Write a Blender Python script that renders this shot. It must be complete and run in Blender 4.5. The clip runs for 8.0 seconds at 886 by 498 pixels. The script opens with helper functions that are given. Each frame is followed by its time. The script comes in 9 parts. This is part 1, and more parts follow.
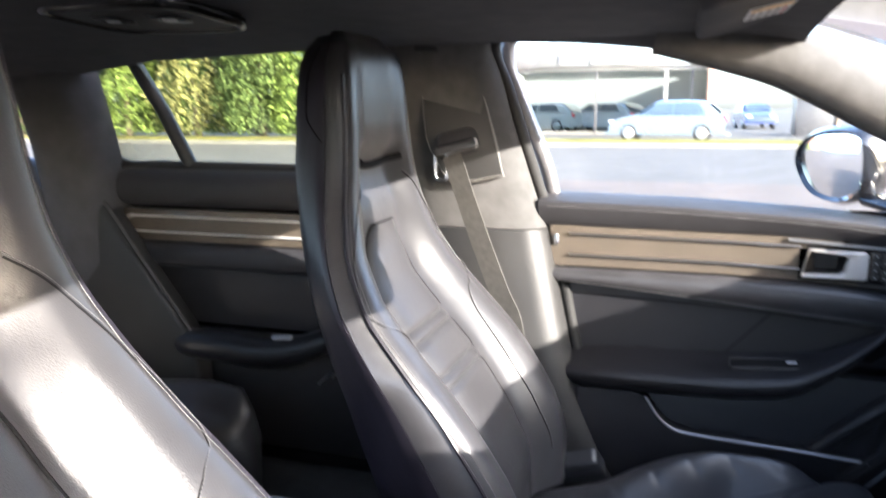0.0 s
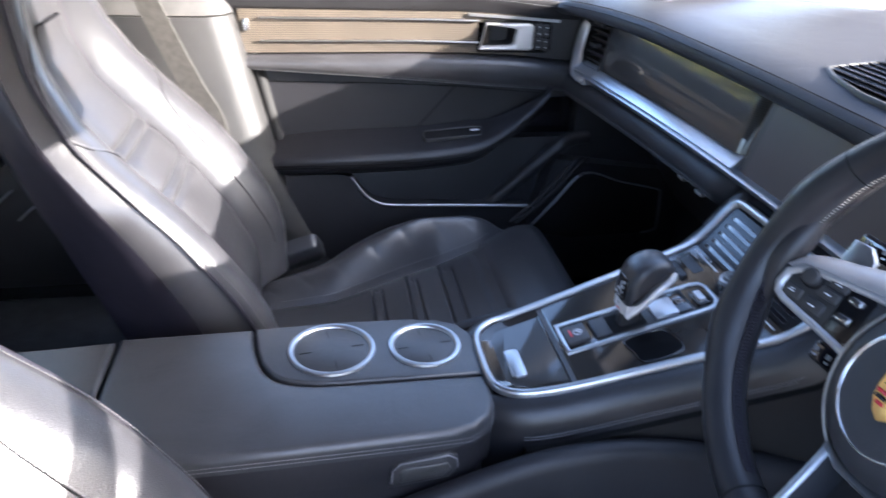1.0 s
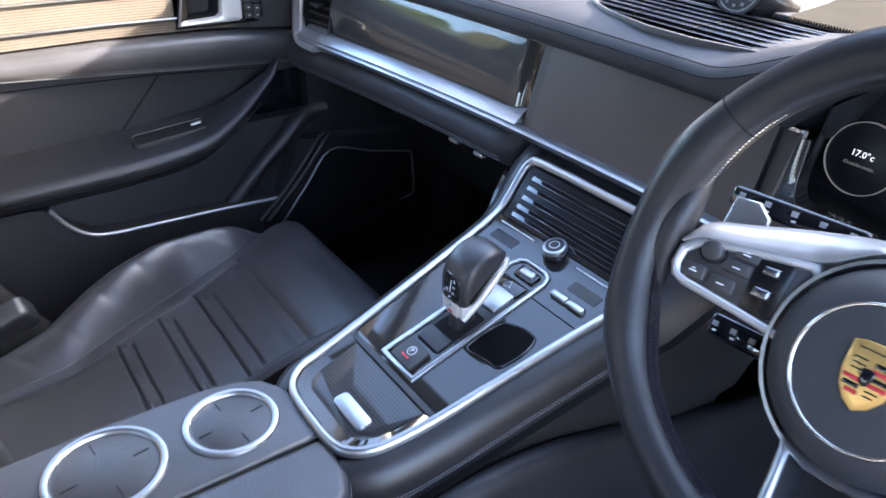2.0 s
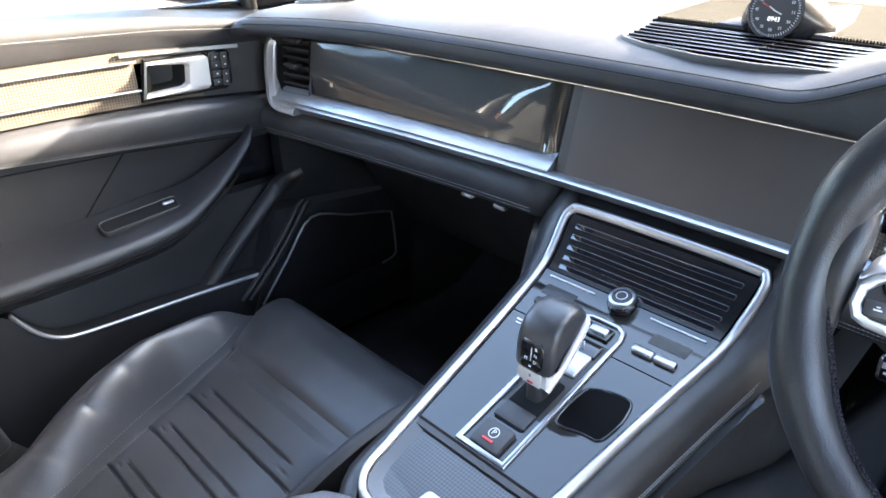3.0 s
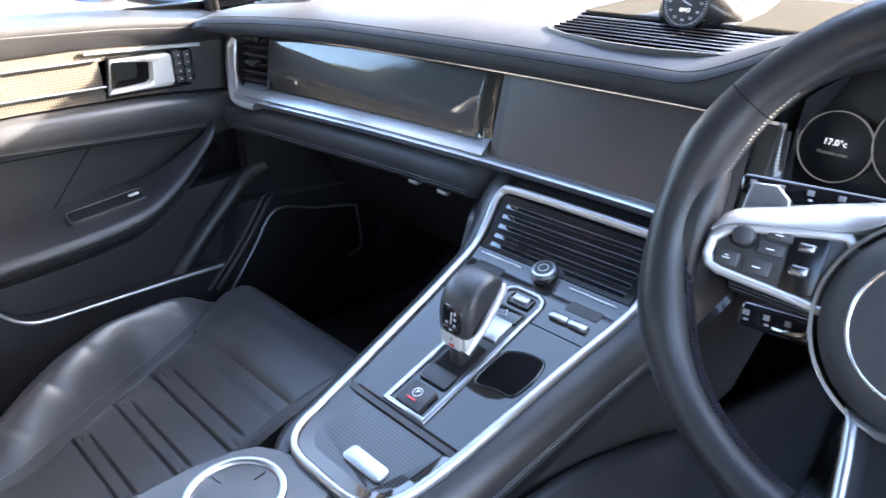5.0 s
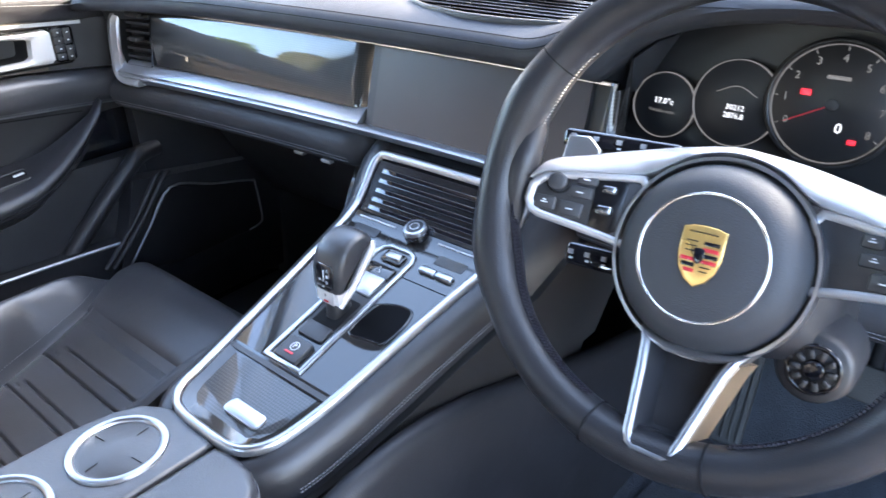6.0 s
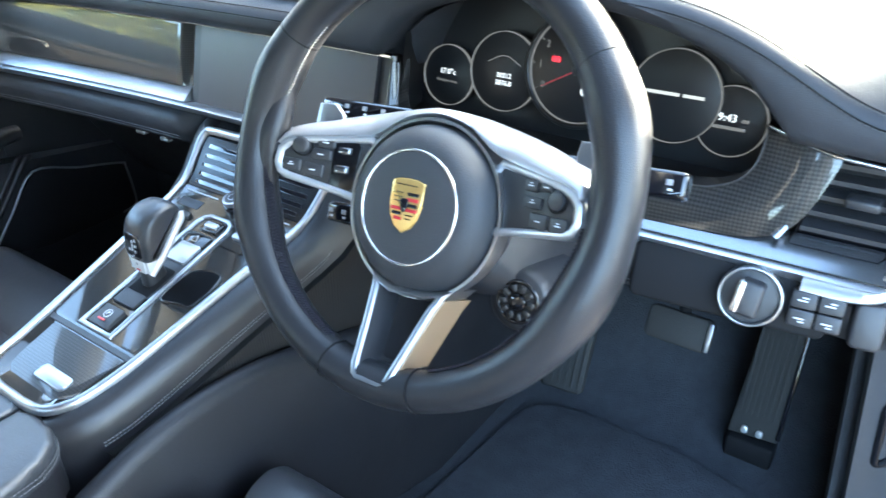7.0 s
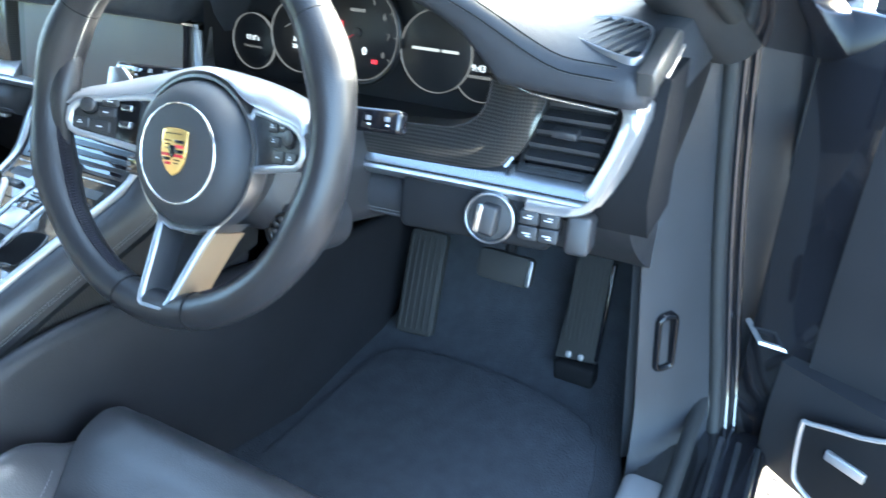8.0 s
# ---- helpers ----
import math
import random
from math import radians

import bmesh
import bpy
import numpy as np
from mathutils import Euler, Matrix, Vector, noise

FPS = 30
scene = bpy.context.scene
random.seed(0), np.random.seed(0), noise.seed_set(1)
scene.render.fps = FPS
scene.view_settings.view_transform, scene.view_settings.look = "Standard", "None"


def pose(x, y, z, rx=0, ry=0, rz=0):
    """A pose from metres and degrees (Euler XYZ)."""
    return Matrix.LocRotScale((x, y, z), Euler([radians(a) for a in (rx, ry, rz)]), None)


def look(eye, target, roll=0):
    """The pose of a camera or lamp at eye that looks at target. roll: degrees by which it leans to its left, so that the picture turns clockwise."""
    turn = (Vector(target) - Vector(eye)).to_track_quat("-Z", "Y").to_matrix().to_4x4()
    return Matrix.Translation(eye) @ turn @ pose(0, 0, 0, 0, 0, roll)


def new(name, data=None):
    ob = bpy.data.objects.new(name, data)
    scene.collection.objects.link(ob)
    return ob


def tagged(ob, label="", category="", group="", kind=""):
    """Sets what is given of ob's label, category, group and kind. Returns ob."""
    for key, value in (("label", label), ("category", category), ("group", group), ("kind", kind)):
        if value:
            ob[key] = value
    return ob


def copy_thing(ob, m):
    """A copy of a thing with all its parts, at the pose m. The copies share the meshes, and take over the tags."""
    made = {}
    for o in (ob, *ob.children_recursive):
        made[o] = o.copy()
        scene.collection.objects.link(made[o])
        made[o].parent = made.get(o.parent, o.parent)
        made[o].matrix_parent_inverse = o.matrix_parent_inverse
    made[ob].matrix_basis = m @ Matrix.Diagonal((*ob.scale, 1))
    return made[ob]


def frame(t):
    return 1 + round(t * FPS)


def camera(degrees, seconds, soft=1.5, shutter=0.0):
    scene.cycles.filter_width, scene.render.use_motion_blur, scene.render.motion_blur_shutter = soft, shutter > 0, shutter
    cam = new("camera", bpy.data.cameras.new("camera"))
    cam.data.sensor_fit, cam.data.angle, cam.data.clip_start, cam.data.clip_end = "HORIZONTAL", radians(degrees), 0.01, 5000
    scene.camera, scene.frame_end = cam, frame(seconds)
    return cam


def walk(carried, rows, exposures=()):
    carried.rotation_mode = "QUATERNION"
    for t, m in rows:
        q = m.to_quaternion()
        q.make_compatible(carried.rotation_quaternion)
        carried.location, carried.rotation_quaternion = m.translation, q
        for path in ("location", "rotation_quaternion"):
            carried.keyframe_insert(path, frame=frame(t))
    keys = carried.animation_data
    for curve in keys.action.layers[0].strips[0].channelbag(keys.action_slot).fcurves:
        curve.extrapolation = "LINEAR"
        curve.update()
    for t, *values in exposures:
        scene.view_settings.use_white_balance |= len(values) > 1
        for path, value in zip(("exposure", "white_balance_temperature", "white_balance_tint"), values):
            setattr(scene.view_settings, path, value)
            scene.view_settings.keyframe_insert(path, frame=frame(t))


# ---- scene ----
cam = camera(62.4, 8.0, 1.5, 0.3)
PATH = [
    (0, (-0.195, -0.7, 1.169), (-0.802, 1.169, 0.795), -0.4),
    (0.5, (-0.236, -0.694, 1.197), (-0.439, 1.137, 0.417), 0.2),
    (1, (-0.302, -0.694, 1.203), (0.02, 1.037, 0.256), 2.2),
    (1.5, (-0.319, -0.637, 1.208), (0.4, 0.924, 0.184), 2.3),
    (1.7, (-0.316, -0.582, 1.197), (0.53, 0.9, 0.154), 2.1),
    (2.8, (-0.366, -0.355, 1.137), (0.822, 0.954, 0.203), -1.3),
    (3, (-0.381, -0.352, 1.145), (0.823, 0.969, 0.248), -1.5),
    (3.5, (-0.385, -0.361, 1.148), (0.791, 1.014, 0.295), -2.2),
    (4, (-0.378, -0.368, 1.136), (0.783, 1.024, 0.29), -2.1),
    (5.3, (-0.374, -0.468, 1.135), (0.885, 0.803, 0.241), -1.6),
    (5.5, (-0.375, -0.481, 1.136), (0.913, 0.752, 0.229), -1.4),
    (6, (-0.371, -0.527, 1.138), (0.962, 0.636, 0.204), -1.5),
    (6.5, (-0.34, -0.6, 1.135), (1.029, 0.5, 0.177), -1.5),
    (7, (-0.322, -0.691, 1.144), (1.081, 0.342, 0.162), -1.6),
    (7.5, (-0.32, -0.767, 1.155), (1.121, 0.188, 0.148), -1.8),
    (8, (-0.334, -0.865, 1.154), (1.15, -0.017, 0.115), -1.5),
]

walk(cam, [(t, look(eye, target, roll)) for t, eye, target, roll in PATH],
     [(0, 4.0, 6100, 12), (0.5, 4.2, 5900, 13), (1.5, 4.75, 6000, 15), (3, 5.62, 6800, 8), (4, 5.45, 5300, 10), (5.5, 5.5, 6900, 11), (6.5, 5.95, 6300, 10), (7, 5.75, 6300, -1), (8, 5.8, 6100, -3)])

# x: the car's forward, y: its left, z: up; the cabin's middle line is y = 0.

# ---- light ----
SUN_AZ, SUN_EL = 25.0, 19.6
world = bpy.data.worlds.new("world")
scene.world = world
world.use_nodes = True
wn = world.node_tree.nodes
sky = wn.new("ShaderNodeTexSky")
sky.sky_type = "NISHITA"
sky.sun_disc = False
sky.air_density, sky.dust_density = 0.7, 3.2
sky.sun_elevation = radians(SUN_EL)
sky.sun_rotation = radians(90 + SUN_AZ)
wn["Background"].inputs["Strength"].default_value = 0.15
world.node_tree.links.new(sky.outputs[0], wn["Background"].inputs["Color"])
sun_dir = Vector((math.cos(radians(SUN_EL)) * math.cos(radians(SUN_AZ)), -math.cos(radians(SUN_EL)) * math.sin(radians(SUN_AZ)), math.sin(radians(SUN_EL))))
sun = new("sun", bpy.data.lights.new("sun", "SUN"))
sun.data.energy, sun.data.angle, sun.data.color = 2.1, radians(0.6), (1.0, 0.9, 0.76)
sun.matrix_world = look(sun_dir * 30, (0, 0, 0))


# ---- materials ----
def nodes_of(name):
    m = bpy.data.materials.new(name)
    m.use_nodes = True
    return m, m.node_tree.nodes, m.node_tree.links, m.node_tree.nodes["Principled BSDF"]


def material(name, colour, rough, metal=0.0, grain=0.0, grain_size=0.001, vary=0.12, vary_size=0.08, coat=0.0, spec=0.5, rough_vary=0.08, per_object=0.0):
    """A surface with two scales of variation: fine relief, and broad shifts of tone and gloss."""
    m, n, l, b = nodes_of(name)
    co = n.new("ShaderNodeTexCoord")
    big = n.new("ShaderNodeTexNoise")
    big.inputs["Scale"].default_value, big.inputs["Detail"].default_value = 1 / vary_size, 5
    l.new(co.outputs["Object"], big.inputs["Vector"])
    ramp = n.new("ShaderNodeMapRange")
    ramp.inputs["From Min"].default_value, ramp.inputs["From Max"].default_value = 0.3, 0.7
    ramp.inputs["To Min"].default_value, ramp.inputs["To Max"].default_value = 1 - vary, 1 + vary
    l.new(big.outputs["Fac"], ramp.inputs["Value"])
    tone = n.new("ShaderNodeVectorMath")
    tone.operation = "SCALE"
    tone.inputs[0].default_value = colour
    value = ramp.outputs[0]
    if per_object:
        info = n.new("ShaderNodeObjectInfo")
        pr = n.new("ShaderNodeMapRange")
        pr.inputs["To Min"].default_value, pr.inputs["To Max"].default_value = 1 - per_object, 1 + per_object
        l.new(info.outputs["Random"], pr.inputs["Value"])
        mu = n.new("ShaderNodeMath")
        mu.operation = "MULTIPLY"
        l.new(value, mu.inputs[0]), l.new(pr.outputs[0], mu.inputs[1])
        value = mu.outputs[0]
    l.new(value, tone.inputs["Scale"])
    l.new(tone.outputs[0], b.inputs["Base Color"])
    rr = n.new("ShaderNodeMapRange")
    rr.inputs["To Min"].default_value, rr.inputs["To Max"].default_value = max(0.02, rough - rough_vary), min(1, rough + rough_vary)
    l.new(big.outputs["Fac"], rr.inputs["Value"])
    l.new(rr.outputs[0], b.inputs["Roughness"])
    b.inputs["Metallic"].default_value = metal
    b.inputs["Specular IOR Level"].default_value = spec
    b.inputs["Coat Weight"].default_value = coat
    b.inputs["Coat Roughness"].default_value = 0.04
    if grain:
        fine = n.new("ShaderNodeTexNoise")
        fine.inputs["Scale"].default_value, fine.inputs["Detail"].default_value = 1 / grain_size, 3
        l.new(co.outputs["Object"], fine.inputs["Vector"])
        bump = n.new("ShaderNodeBump")
        bump.inputs["Strength"].default_value, bump.inputs["Distance"].default_value = grain, grain_size
        l.new(fine.outputs["Fac"], bump.inputs["Height"])
        l.new(bump.outputs[0], b.inputs["Normal"])
    return m


def leather_like(name, colour, rough, holes=False, pebble=0.0014, spec=0.5):
    """Hide with a pebbled grain and soft creases; holes: rows of small perforations along the mesh's own uv in metres."""
    m, n, l, b = nodes_of(name)
    co = n.new("ShaderNodeTexCoord")
    peb = n.new("ShaderNodeTexVoronoi")
    peb.inputs["Scale"].default_value = 1 / pebble
    crease = n.new("ShaderNodeTexNoise")
    crease.inputs["Scale"].default_value, crease.inputs["Detail"].default_value, crease.inputs["Distortion"].default_value = 14, 6, 0.6
    l.new(co.outputs["Object"], peb.inputs["Vector"]), l.new(co.outputs["Object"], crease.inputs["Vector"])
    b1, b2 = n.new("ShaderNodeBump"), n.new("ShaderNodeBump")
    b1.inputs["Strength"].default_value, b1.inputs["Distance"].default_value = 0.25, 0.0006
    b2.inputs["Strength"].default_value, b2.inputs["Distance"].default_value = 0.15, 0.008
    l.new(peb.outputs["Distance"], b1.inputs["Height"]), l.new(crease.outputs["Fac"], b2.inputs["Height"])
    l.new(b2.outputs[0], b1.inputs["Normal"])
    ramp = n.new("ShaderNodeMapRange")
    ramp.inputs["From Min"].default_value, ramp.inputs["From Max"].default_value = 0.3, 0.7
    ramp.inputs["To Min"].default_value, ramp.inputs["To Max"].default_value = 0.85, 1.18
    l.new(crease.outputs["Fac"], ramp.inputs["Value"])
    tone = n.new("ShaderNodeVectorMath")
    tone.operation = "SCALE"
    tone.inputs[0].default_value = colour
    l.new(ramp.outputs[0], tone.inputs["Scale"])
    rr = n.new("ShaderNodeMapRange")
    rr.inputs["To Min"].default_value, rr.inputs["To Max"].default_value = rough - 0.07, rough + 0.07
    l.new(crease.outputs["Fac"], rr.inputs["Value"]), l.new(rr.outputs[0], b.inputs["Roughness"])
    b.inputs["Specular IOR Level"].default_value = spec
    colour_out, normal_out = tone.outputs[0], b1.outputs[0]
    if holes:
        sc = n.new("ShaderNodeVectorMath")
        sc.operation = "SCALE"
        sc.inputs["Scale"].default_value = 1 / 0.0036
        l.new(co.outputs["UV"], sc.inputs[0])
        dots = n.new("ShaderNodeTexVoronoi")
        dots.voronoi_dimensions, dots.inputs["Randomness"].default_value, dots.inputs["Scale"].default_value = "2D", 0.0, 1.0
        l.new(sc.outputs[0], dots.inputs["Vector"])
        cut = n.new("ShaderNodeMath")
        cut.operation, cut.inputs[1].default_value = "GREATER_THAN", 0.16
        l.new(dots.outputs["Distance"], cut.inputs[0])
        dark = n.new("ShaderNodeMapRange")
        dark.inputs["To Min"].default_value, dark.inputs["To Max"].default_value = 0.55, 1
        l.new(cut.outputs[0], dark.inputs["Value"])
        t2 = n.new("ShaderNodeVectorMath")
        t2.operation = "SCALE"
        l.new(tone.outputs[0], t2.inputs[0]), l.new(dark.outputs[0], t2.inputs["Scale"])
        b3 = n.new("ShaderNodeBump")
        b3.inputs["Strength"].default_value, b3.inputs["Distance"].default_value = 0.35, 0.0006
        l.new(cut.outputs[0], b3.inputs["Height"]), l.new(b1.outputs[0], b3.inputs["Normal"])
        colour_out, normal_out = t2.outputs[0], b3.outputs[0]
    l.new(colour_out, b.inputs["Base Color"]), l.new(normal_out, b.inputs["Normal"])
    return m


def weave(name, light, dark, cell, rough, coat, coat_rough=0.05):
    """Twill of fine strands, laid along the mesh's own uv in metres."""
    m, n, l, b = nodes_of(name)
    co = n.new("ShaderNodeTexCoord")
    turn = n.new("ShaderNodeMapping")
    turn.inputs["Rotation"].default_value, turn.inputs["Scale"].default_value = (0, 0, radians(45)), (1 / cell, 1 / cell, 1)
    l.new(co.outputs["UV"], turn.inputs["Vector"])
    ch = n.new("ShaderNodeTexChecker")
    ch.inputs["Color1"].default_value, ch.inputs["Color2"].default_value, ch.inputs["Scale"].default_value = (*light, 1), (*dark, 1), 1.0
    l.new(turn.outputs[0], ch.inputs["Vector"])
    no = n.new("ShaderNodeTexNoise")
    no.inputs["Scale"].default_value, no.inputs["Detail"].default_value = 12, 4
    l.new(co.outputs["Object"], no.inputs["Vector"])
    mr = n.new("ShaderNodeMapRange")
    mr.inputs["To Min"].default_value, mr.inputs["To Max"].default_value = 0.75, 1.25
    l.new(no.outputs["Fac"], mr.inputs["Value"])
    tone = n.new("ShaderNodeVectorMath")
    tone.operation = "SCALE"
    l.new(ch.outputs["Color"], tone.inputs[0]), l.new(mr.outputs[0], tone.inputs["Scale"])
    l.new(tone.outputs[0], b.inputs["Base Color"])
    bump = n.new("ShaderNodeBump")
    bump.inputs["Strength"].default_value, bump.inputs["Distance"].default_value = 0.3, 0.0004
    l.new(ch.outputs["Fac"], bump.inputs["Height"]), l.new(bump.outputs[0], b.inputs["Normal"])
    b.inputs["Roughness"].default_value, b.inputs["Coat Weight"].default_value, b.inputs["Coat Roughness"].default_value = rough, coat, coat_rough
    b.inputs["Metallic"].default_value = 0.2
    b.inputs["Specular IOR Level"].default_value = 0.5 - 0.4 * coat
    return m


def glowing(name, colour, strength):
    m, n, l, b = nodes_of(name)
    b.inputs["Base Color"].default_value = (0.02, 0.02, 0.02, 1)
    b.inputs["Emission Color"].default_value, b.inputs["Emission Strength"].default_value = (*colour, 1), strength
    b.inputs["Roughness"].default_value = 0.3
    return m


def pane_glass(name, tint, gloss=0.03):
    m, n, l, b = nodes_of(name)
    tr, gl, mix = n.new("ShaderNodeBsdfTransparent"), n.new("ShaderNodeBsdfGlossy"), n.new("ShaderNodeMixShader")
    fr = n.new("ShaderNodeFresnel")
    fr.inputs["IOR"].default_value = 1.4
    tr.inputs["Color"].default_value, gl.inputs["Roughness"].default_value = (*tint, 1), gloss
    l.new(fr.outputs[0], mix.inputs["Fac"]), l.new(tr.outputs[0], mix.inputs[1]), l.new(gl.outputs[0], mix.inputs[2])
    l.new(mix.outputs[0], n["Material Output"].inputs["Surface"])
    return m


LEATHER = leather_like("leather", (0.031, 0.031, 0.034), 0.32)
SMOOTH_LEATHER = leather_like("smooth_leather", (0.027, 0.028, 0.031), 0.34, pebble=0.001)
RIM_LEATHER = leather_like("rim_leather", (0.018, 0.018, 0.020), 0.31, pebble=0.001, spec=0.3)
PERFORATED = leather_like("perforated_leather", (0.031, 0.031, 0.034), 0.38, holes=True)
SEAT_SHELL = leather_like("seat_side_leather", (0.012, 0.011, 0.016), 0.36, spec=0.4)
DASH_LEATHER = leather_like("dash_leather", (0.029, 0.030, 0.034), 0.50, pebble=0.0011, spec=0.2)
SILL_LEATHER = leather_like("window_sill_leather", (0.022, 0.022, 0.025), 0.52, pebble=0.001, spec=0.3)
DOOR_LEATHER = leather_like("black_door_leather", (0.011, 0.011, 0.013), 0.40, pebble=0.001)
DARK_PLASTIC = material("deep_black_plastic", (0.015, 0.015, 0.017), 0.45, grain=0.3, grain_size=0.001)
PIANO = material("gloss_black", (0.006, 0.006, 0.008), 0.07, coat=1.0, spec=0.1, rough_vary=0.03, vary_size=0.2)
PIANO_GREY = material("gloss_dark_grey", (0.013, 0.0115, 0.0105), 0.5, coat=1.0, spec=0.05, rough_vary=0.03, vary_size=0.2)
RIB_GREY = material("matt_grille_grey", (0.026, 0.025, 0.023), 0.95, spec=0.02)
FLANK_DARK = material("dull_grey_metal", (0.16, 0.16, 0.17), 0.4, metal=0.6)
END_BLACK = material("dull_black", (0.010, 0.010, 0.011), 0.7, spec=0.12)
SATIN = material("satin_aluminium", (0.40, 0.41, 0.425), 0.36, metal=1.0, rough_vary=0.05, vary=0.04, vary_size=0.15)
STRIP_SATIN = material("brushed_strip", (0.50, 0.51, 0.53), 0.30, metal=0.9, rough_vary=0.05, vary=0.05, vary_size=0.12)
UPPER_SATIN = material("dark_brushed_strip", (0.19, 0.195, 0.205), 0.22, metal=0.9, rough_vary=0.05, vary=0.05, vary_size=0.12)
CHROME = material("bright_chrome", (0.8, 0.81, 0.83), 0.2, metal=1.0, rough_vary=0.04, vary=0.03)
# satin with the sun's warm tone painted in, for the lower spoke's flanks
SUNLIT_FLANK = material("sunlit_satin", (0.22, 0.155, 0.095), 0.38, metal=0.3, rough_vary=0.04, vary=0.04)
BRIGHT_SATIN = material("pale_satin_silver", (0.62, 0.61, 0.60), 0.34, metal=0.35, rough_vary=0.04, vary=0.04)
SATIN_PAINT = material("silver_paint", (0.40, 0.40, 0.41), 0.36, metal=0.7, rough_vary=0.05, vary=0.04)
PLASTIC = material("black_plastic", (0.018, 0.018, 0.020), 0.45, grain=0.3, grain_size=0.0008)
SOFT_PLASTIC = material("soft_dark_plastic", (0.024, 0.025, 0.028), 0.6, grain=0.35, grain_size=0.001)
# near-black that paints the shade of depth onto flat plates
RECESS_SHADE = material("recess_shade", (0.002, 0.002, 0.0025), 0.6, spec=0.05)
DEEP_BLACK = material("matt_black", (0.009, 0.009, 0.010), 0.8, spec=0.1)
CARPET = material("carpet", (0.042, 0.045, 0.052), 0.95, grain=1.0, grain_size=0.0025, vary=0.14, vary_size=0.03, spec=0.1)
HEADLINER = material("headliner_fabric", (0.082, 0.082, 0.090), 0.95, grain=0.6, grain_size=0.0015, vary=0.12, vary_size=0.05, spec=0.15)
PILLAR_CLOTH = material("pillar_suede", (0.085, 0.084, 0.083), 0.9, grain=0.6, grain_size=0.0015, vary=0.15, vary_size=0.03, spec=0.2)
PILLAR_PLASTIC = material("pillar_plastic", (0.025, 0.025, 0.025), 0.45, grain=0.4, grain_size=0.0012)
BELT = material("belt_webbing", (0.075, 0.072, 0.066), 0.8, grain=0.8, grain_size=0.0014, vary=0.2, vary_size=0.01)
TRIM_WEAVE = weave("woven_trim", (0.115, 0.096, 0.073), (0.042, 0.035, 0.028), 0.0030, 0.42, 0.15)
CARBON = weave("carbon_weave", (0.030, 0.028, 0.027), (0.007, 0.007, 0.007), 0.0024, 0.34, 0.6)
LOUVRE_BLACK = material("louvre_black", (0.005, 0.005, 0.006), 0.22, spec=0.3)
LINE_SILVER = material("thin_silver_line", (0.085, 0.085, 0.088), 0.3, metal=0.8)
CLUSTER_BLACK = material("cluster_black", (0.010, 0.010, 0.011), 0.38, rough_vary=0.05)
CARBON_GLOSS = weave("dark_gloss_weave", (0.017, 0.016, 0.0155), (0.006, 0.006, 0.006), 0.0022, 0.40, 0.75, 0.012)
SCREEN = material("screen_glass", (0.030, 0.0255, 0.028), 0.32, rough_vary=0.04, vary_size=0.12)
THREAD = material("grey_thread", (0.15, 0.15, 0.155), 0.7)
DASH_THREAD = material("dash_thread", (0.055, 0.056, 0.060), 0.7)
PALE_THREAD = material("pale_thread", (0.42, 0.42, 0.40), 0.7)
ICON = material("printed_white", (0.55, 0.56, 0.58), 0.5)
ICON_GREY = material("printed_grey", (0.22, 0.22, 0.23), 0.5)
RED_MARK = material("printed_red", (0.5, 0.03, 0.04), 0.4)
GOLD = material("gold_enamel", (0.75, 0.47, 0.16), 0.28, metal=0.7, vary=0.1)
RED_ENAMEL = material("red_enamel", (0.42, 0.02, 0.03), 0.25, coat=0.5)
GLOW_WHITE = glowing("lit_digits", (0.85, 0.9, 1.0), 0.045)
GLOW_RING = glowing("lit_ring", (0.7, 0.68, 0.70), 0.0065)
GLOW_DIM = glowing("dim_words", (0.8, 0.82, 0.85), 0.022)
GLOW_RED = glowing("lit_red", (1.0, 0.03, 0.06), 0.035)
TUNNEL_BLACK = leather_like("tunnel_vinyl", (0.010, 0.010, 0.012), 0.5, spec=0.3)
# pale grey that paints the highlight on the belt surround's edge
EDGE_SHINE = material("painted_edge_shine", (0.20, 0.195, 0.185), 0.6)
RUBBER = material("rubber", (0.012, 0.012, 0.012), 0.75, grain=0.3, grain_size=0.002)
GLASS = pane_glass("window_glass", (0.93, 0.95, 0.94))
TINTED_GLASS = pane_glass("tinted_glass", (0.80, 0.82, 0.74))
MIRROR = material("mirror_glass", (0.9, 0.92, 0.93), 0.02, metal=1.0, vary=0.01, rough_vary=0.01)
CAR_BLACK = material("car_paint_black", (0.008, 0.008, 0.010), 0.15, coat=1.0, rough_vary=0.03)


# ---- mesh helpers ----
def root_of(ob):
    while ob.parent:
        ob = ob.parent
    return ob


def finish(bm, sharp=0.82):
    bmesh.ops.recalc_face_normals(bm, faces=bm.faces)
    for fa in bm.faces:
        fa.smooth = True
    for e in bm.edges:
        if len(e.link_faces) != 2 or e.calc_face_angle(0) > sharp:
            e.smooth = False


def part(name, bm, mat, parent=None, label="", sharp=0.82):
    """One mesh object from a bmesh in world places, under a thing or a part."""
    finish(bm, sharp)
    if parent is not None:
        bmesh.ops.translate(bm, verts=bm.verts, vec=-root_of(parent).location)
    me = bpy.data.meshes.new(name)
    bm.to_mesh(me)
    bm.free()
    me.materials.append(mat)
    ob = new(name, me)
    if parent is not None:
        ob.parent = parent
    if label:
        tagged(ob, label)
    return ob


def thing(name, label, category, base, group=""):
    ob = new(name)
    ob.location = base
    ob.empty_display_size = 0.05
    return tagged(ob, label, category, group)


def setting(name, bm, mat, label, category, sharp=0.82):
    return tagged(part(name, bm, mat, None, "", sharp), label, category, "", "structure")


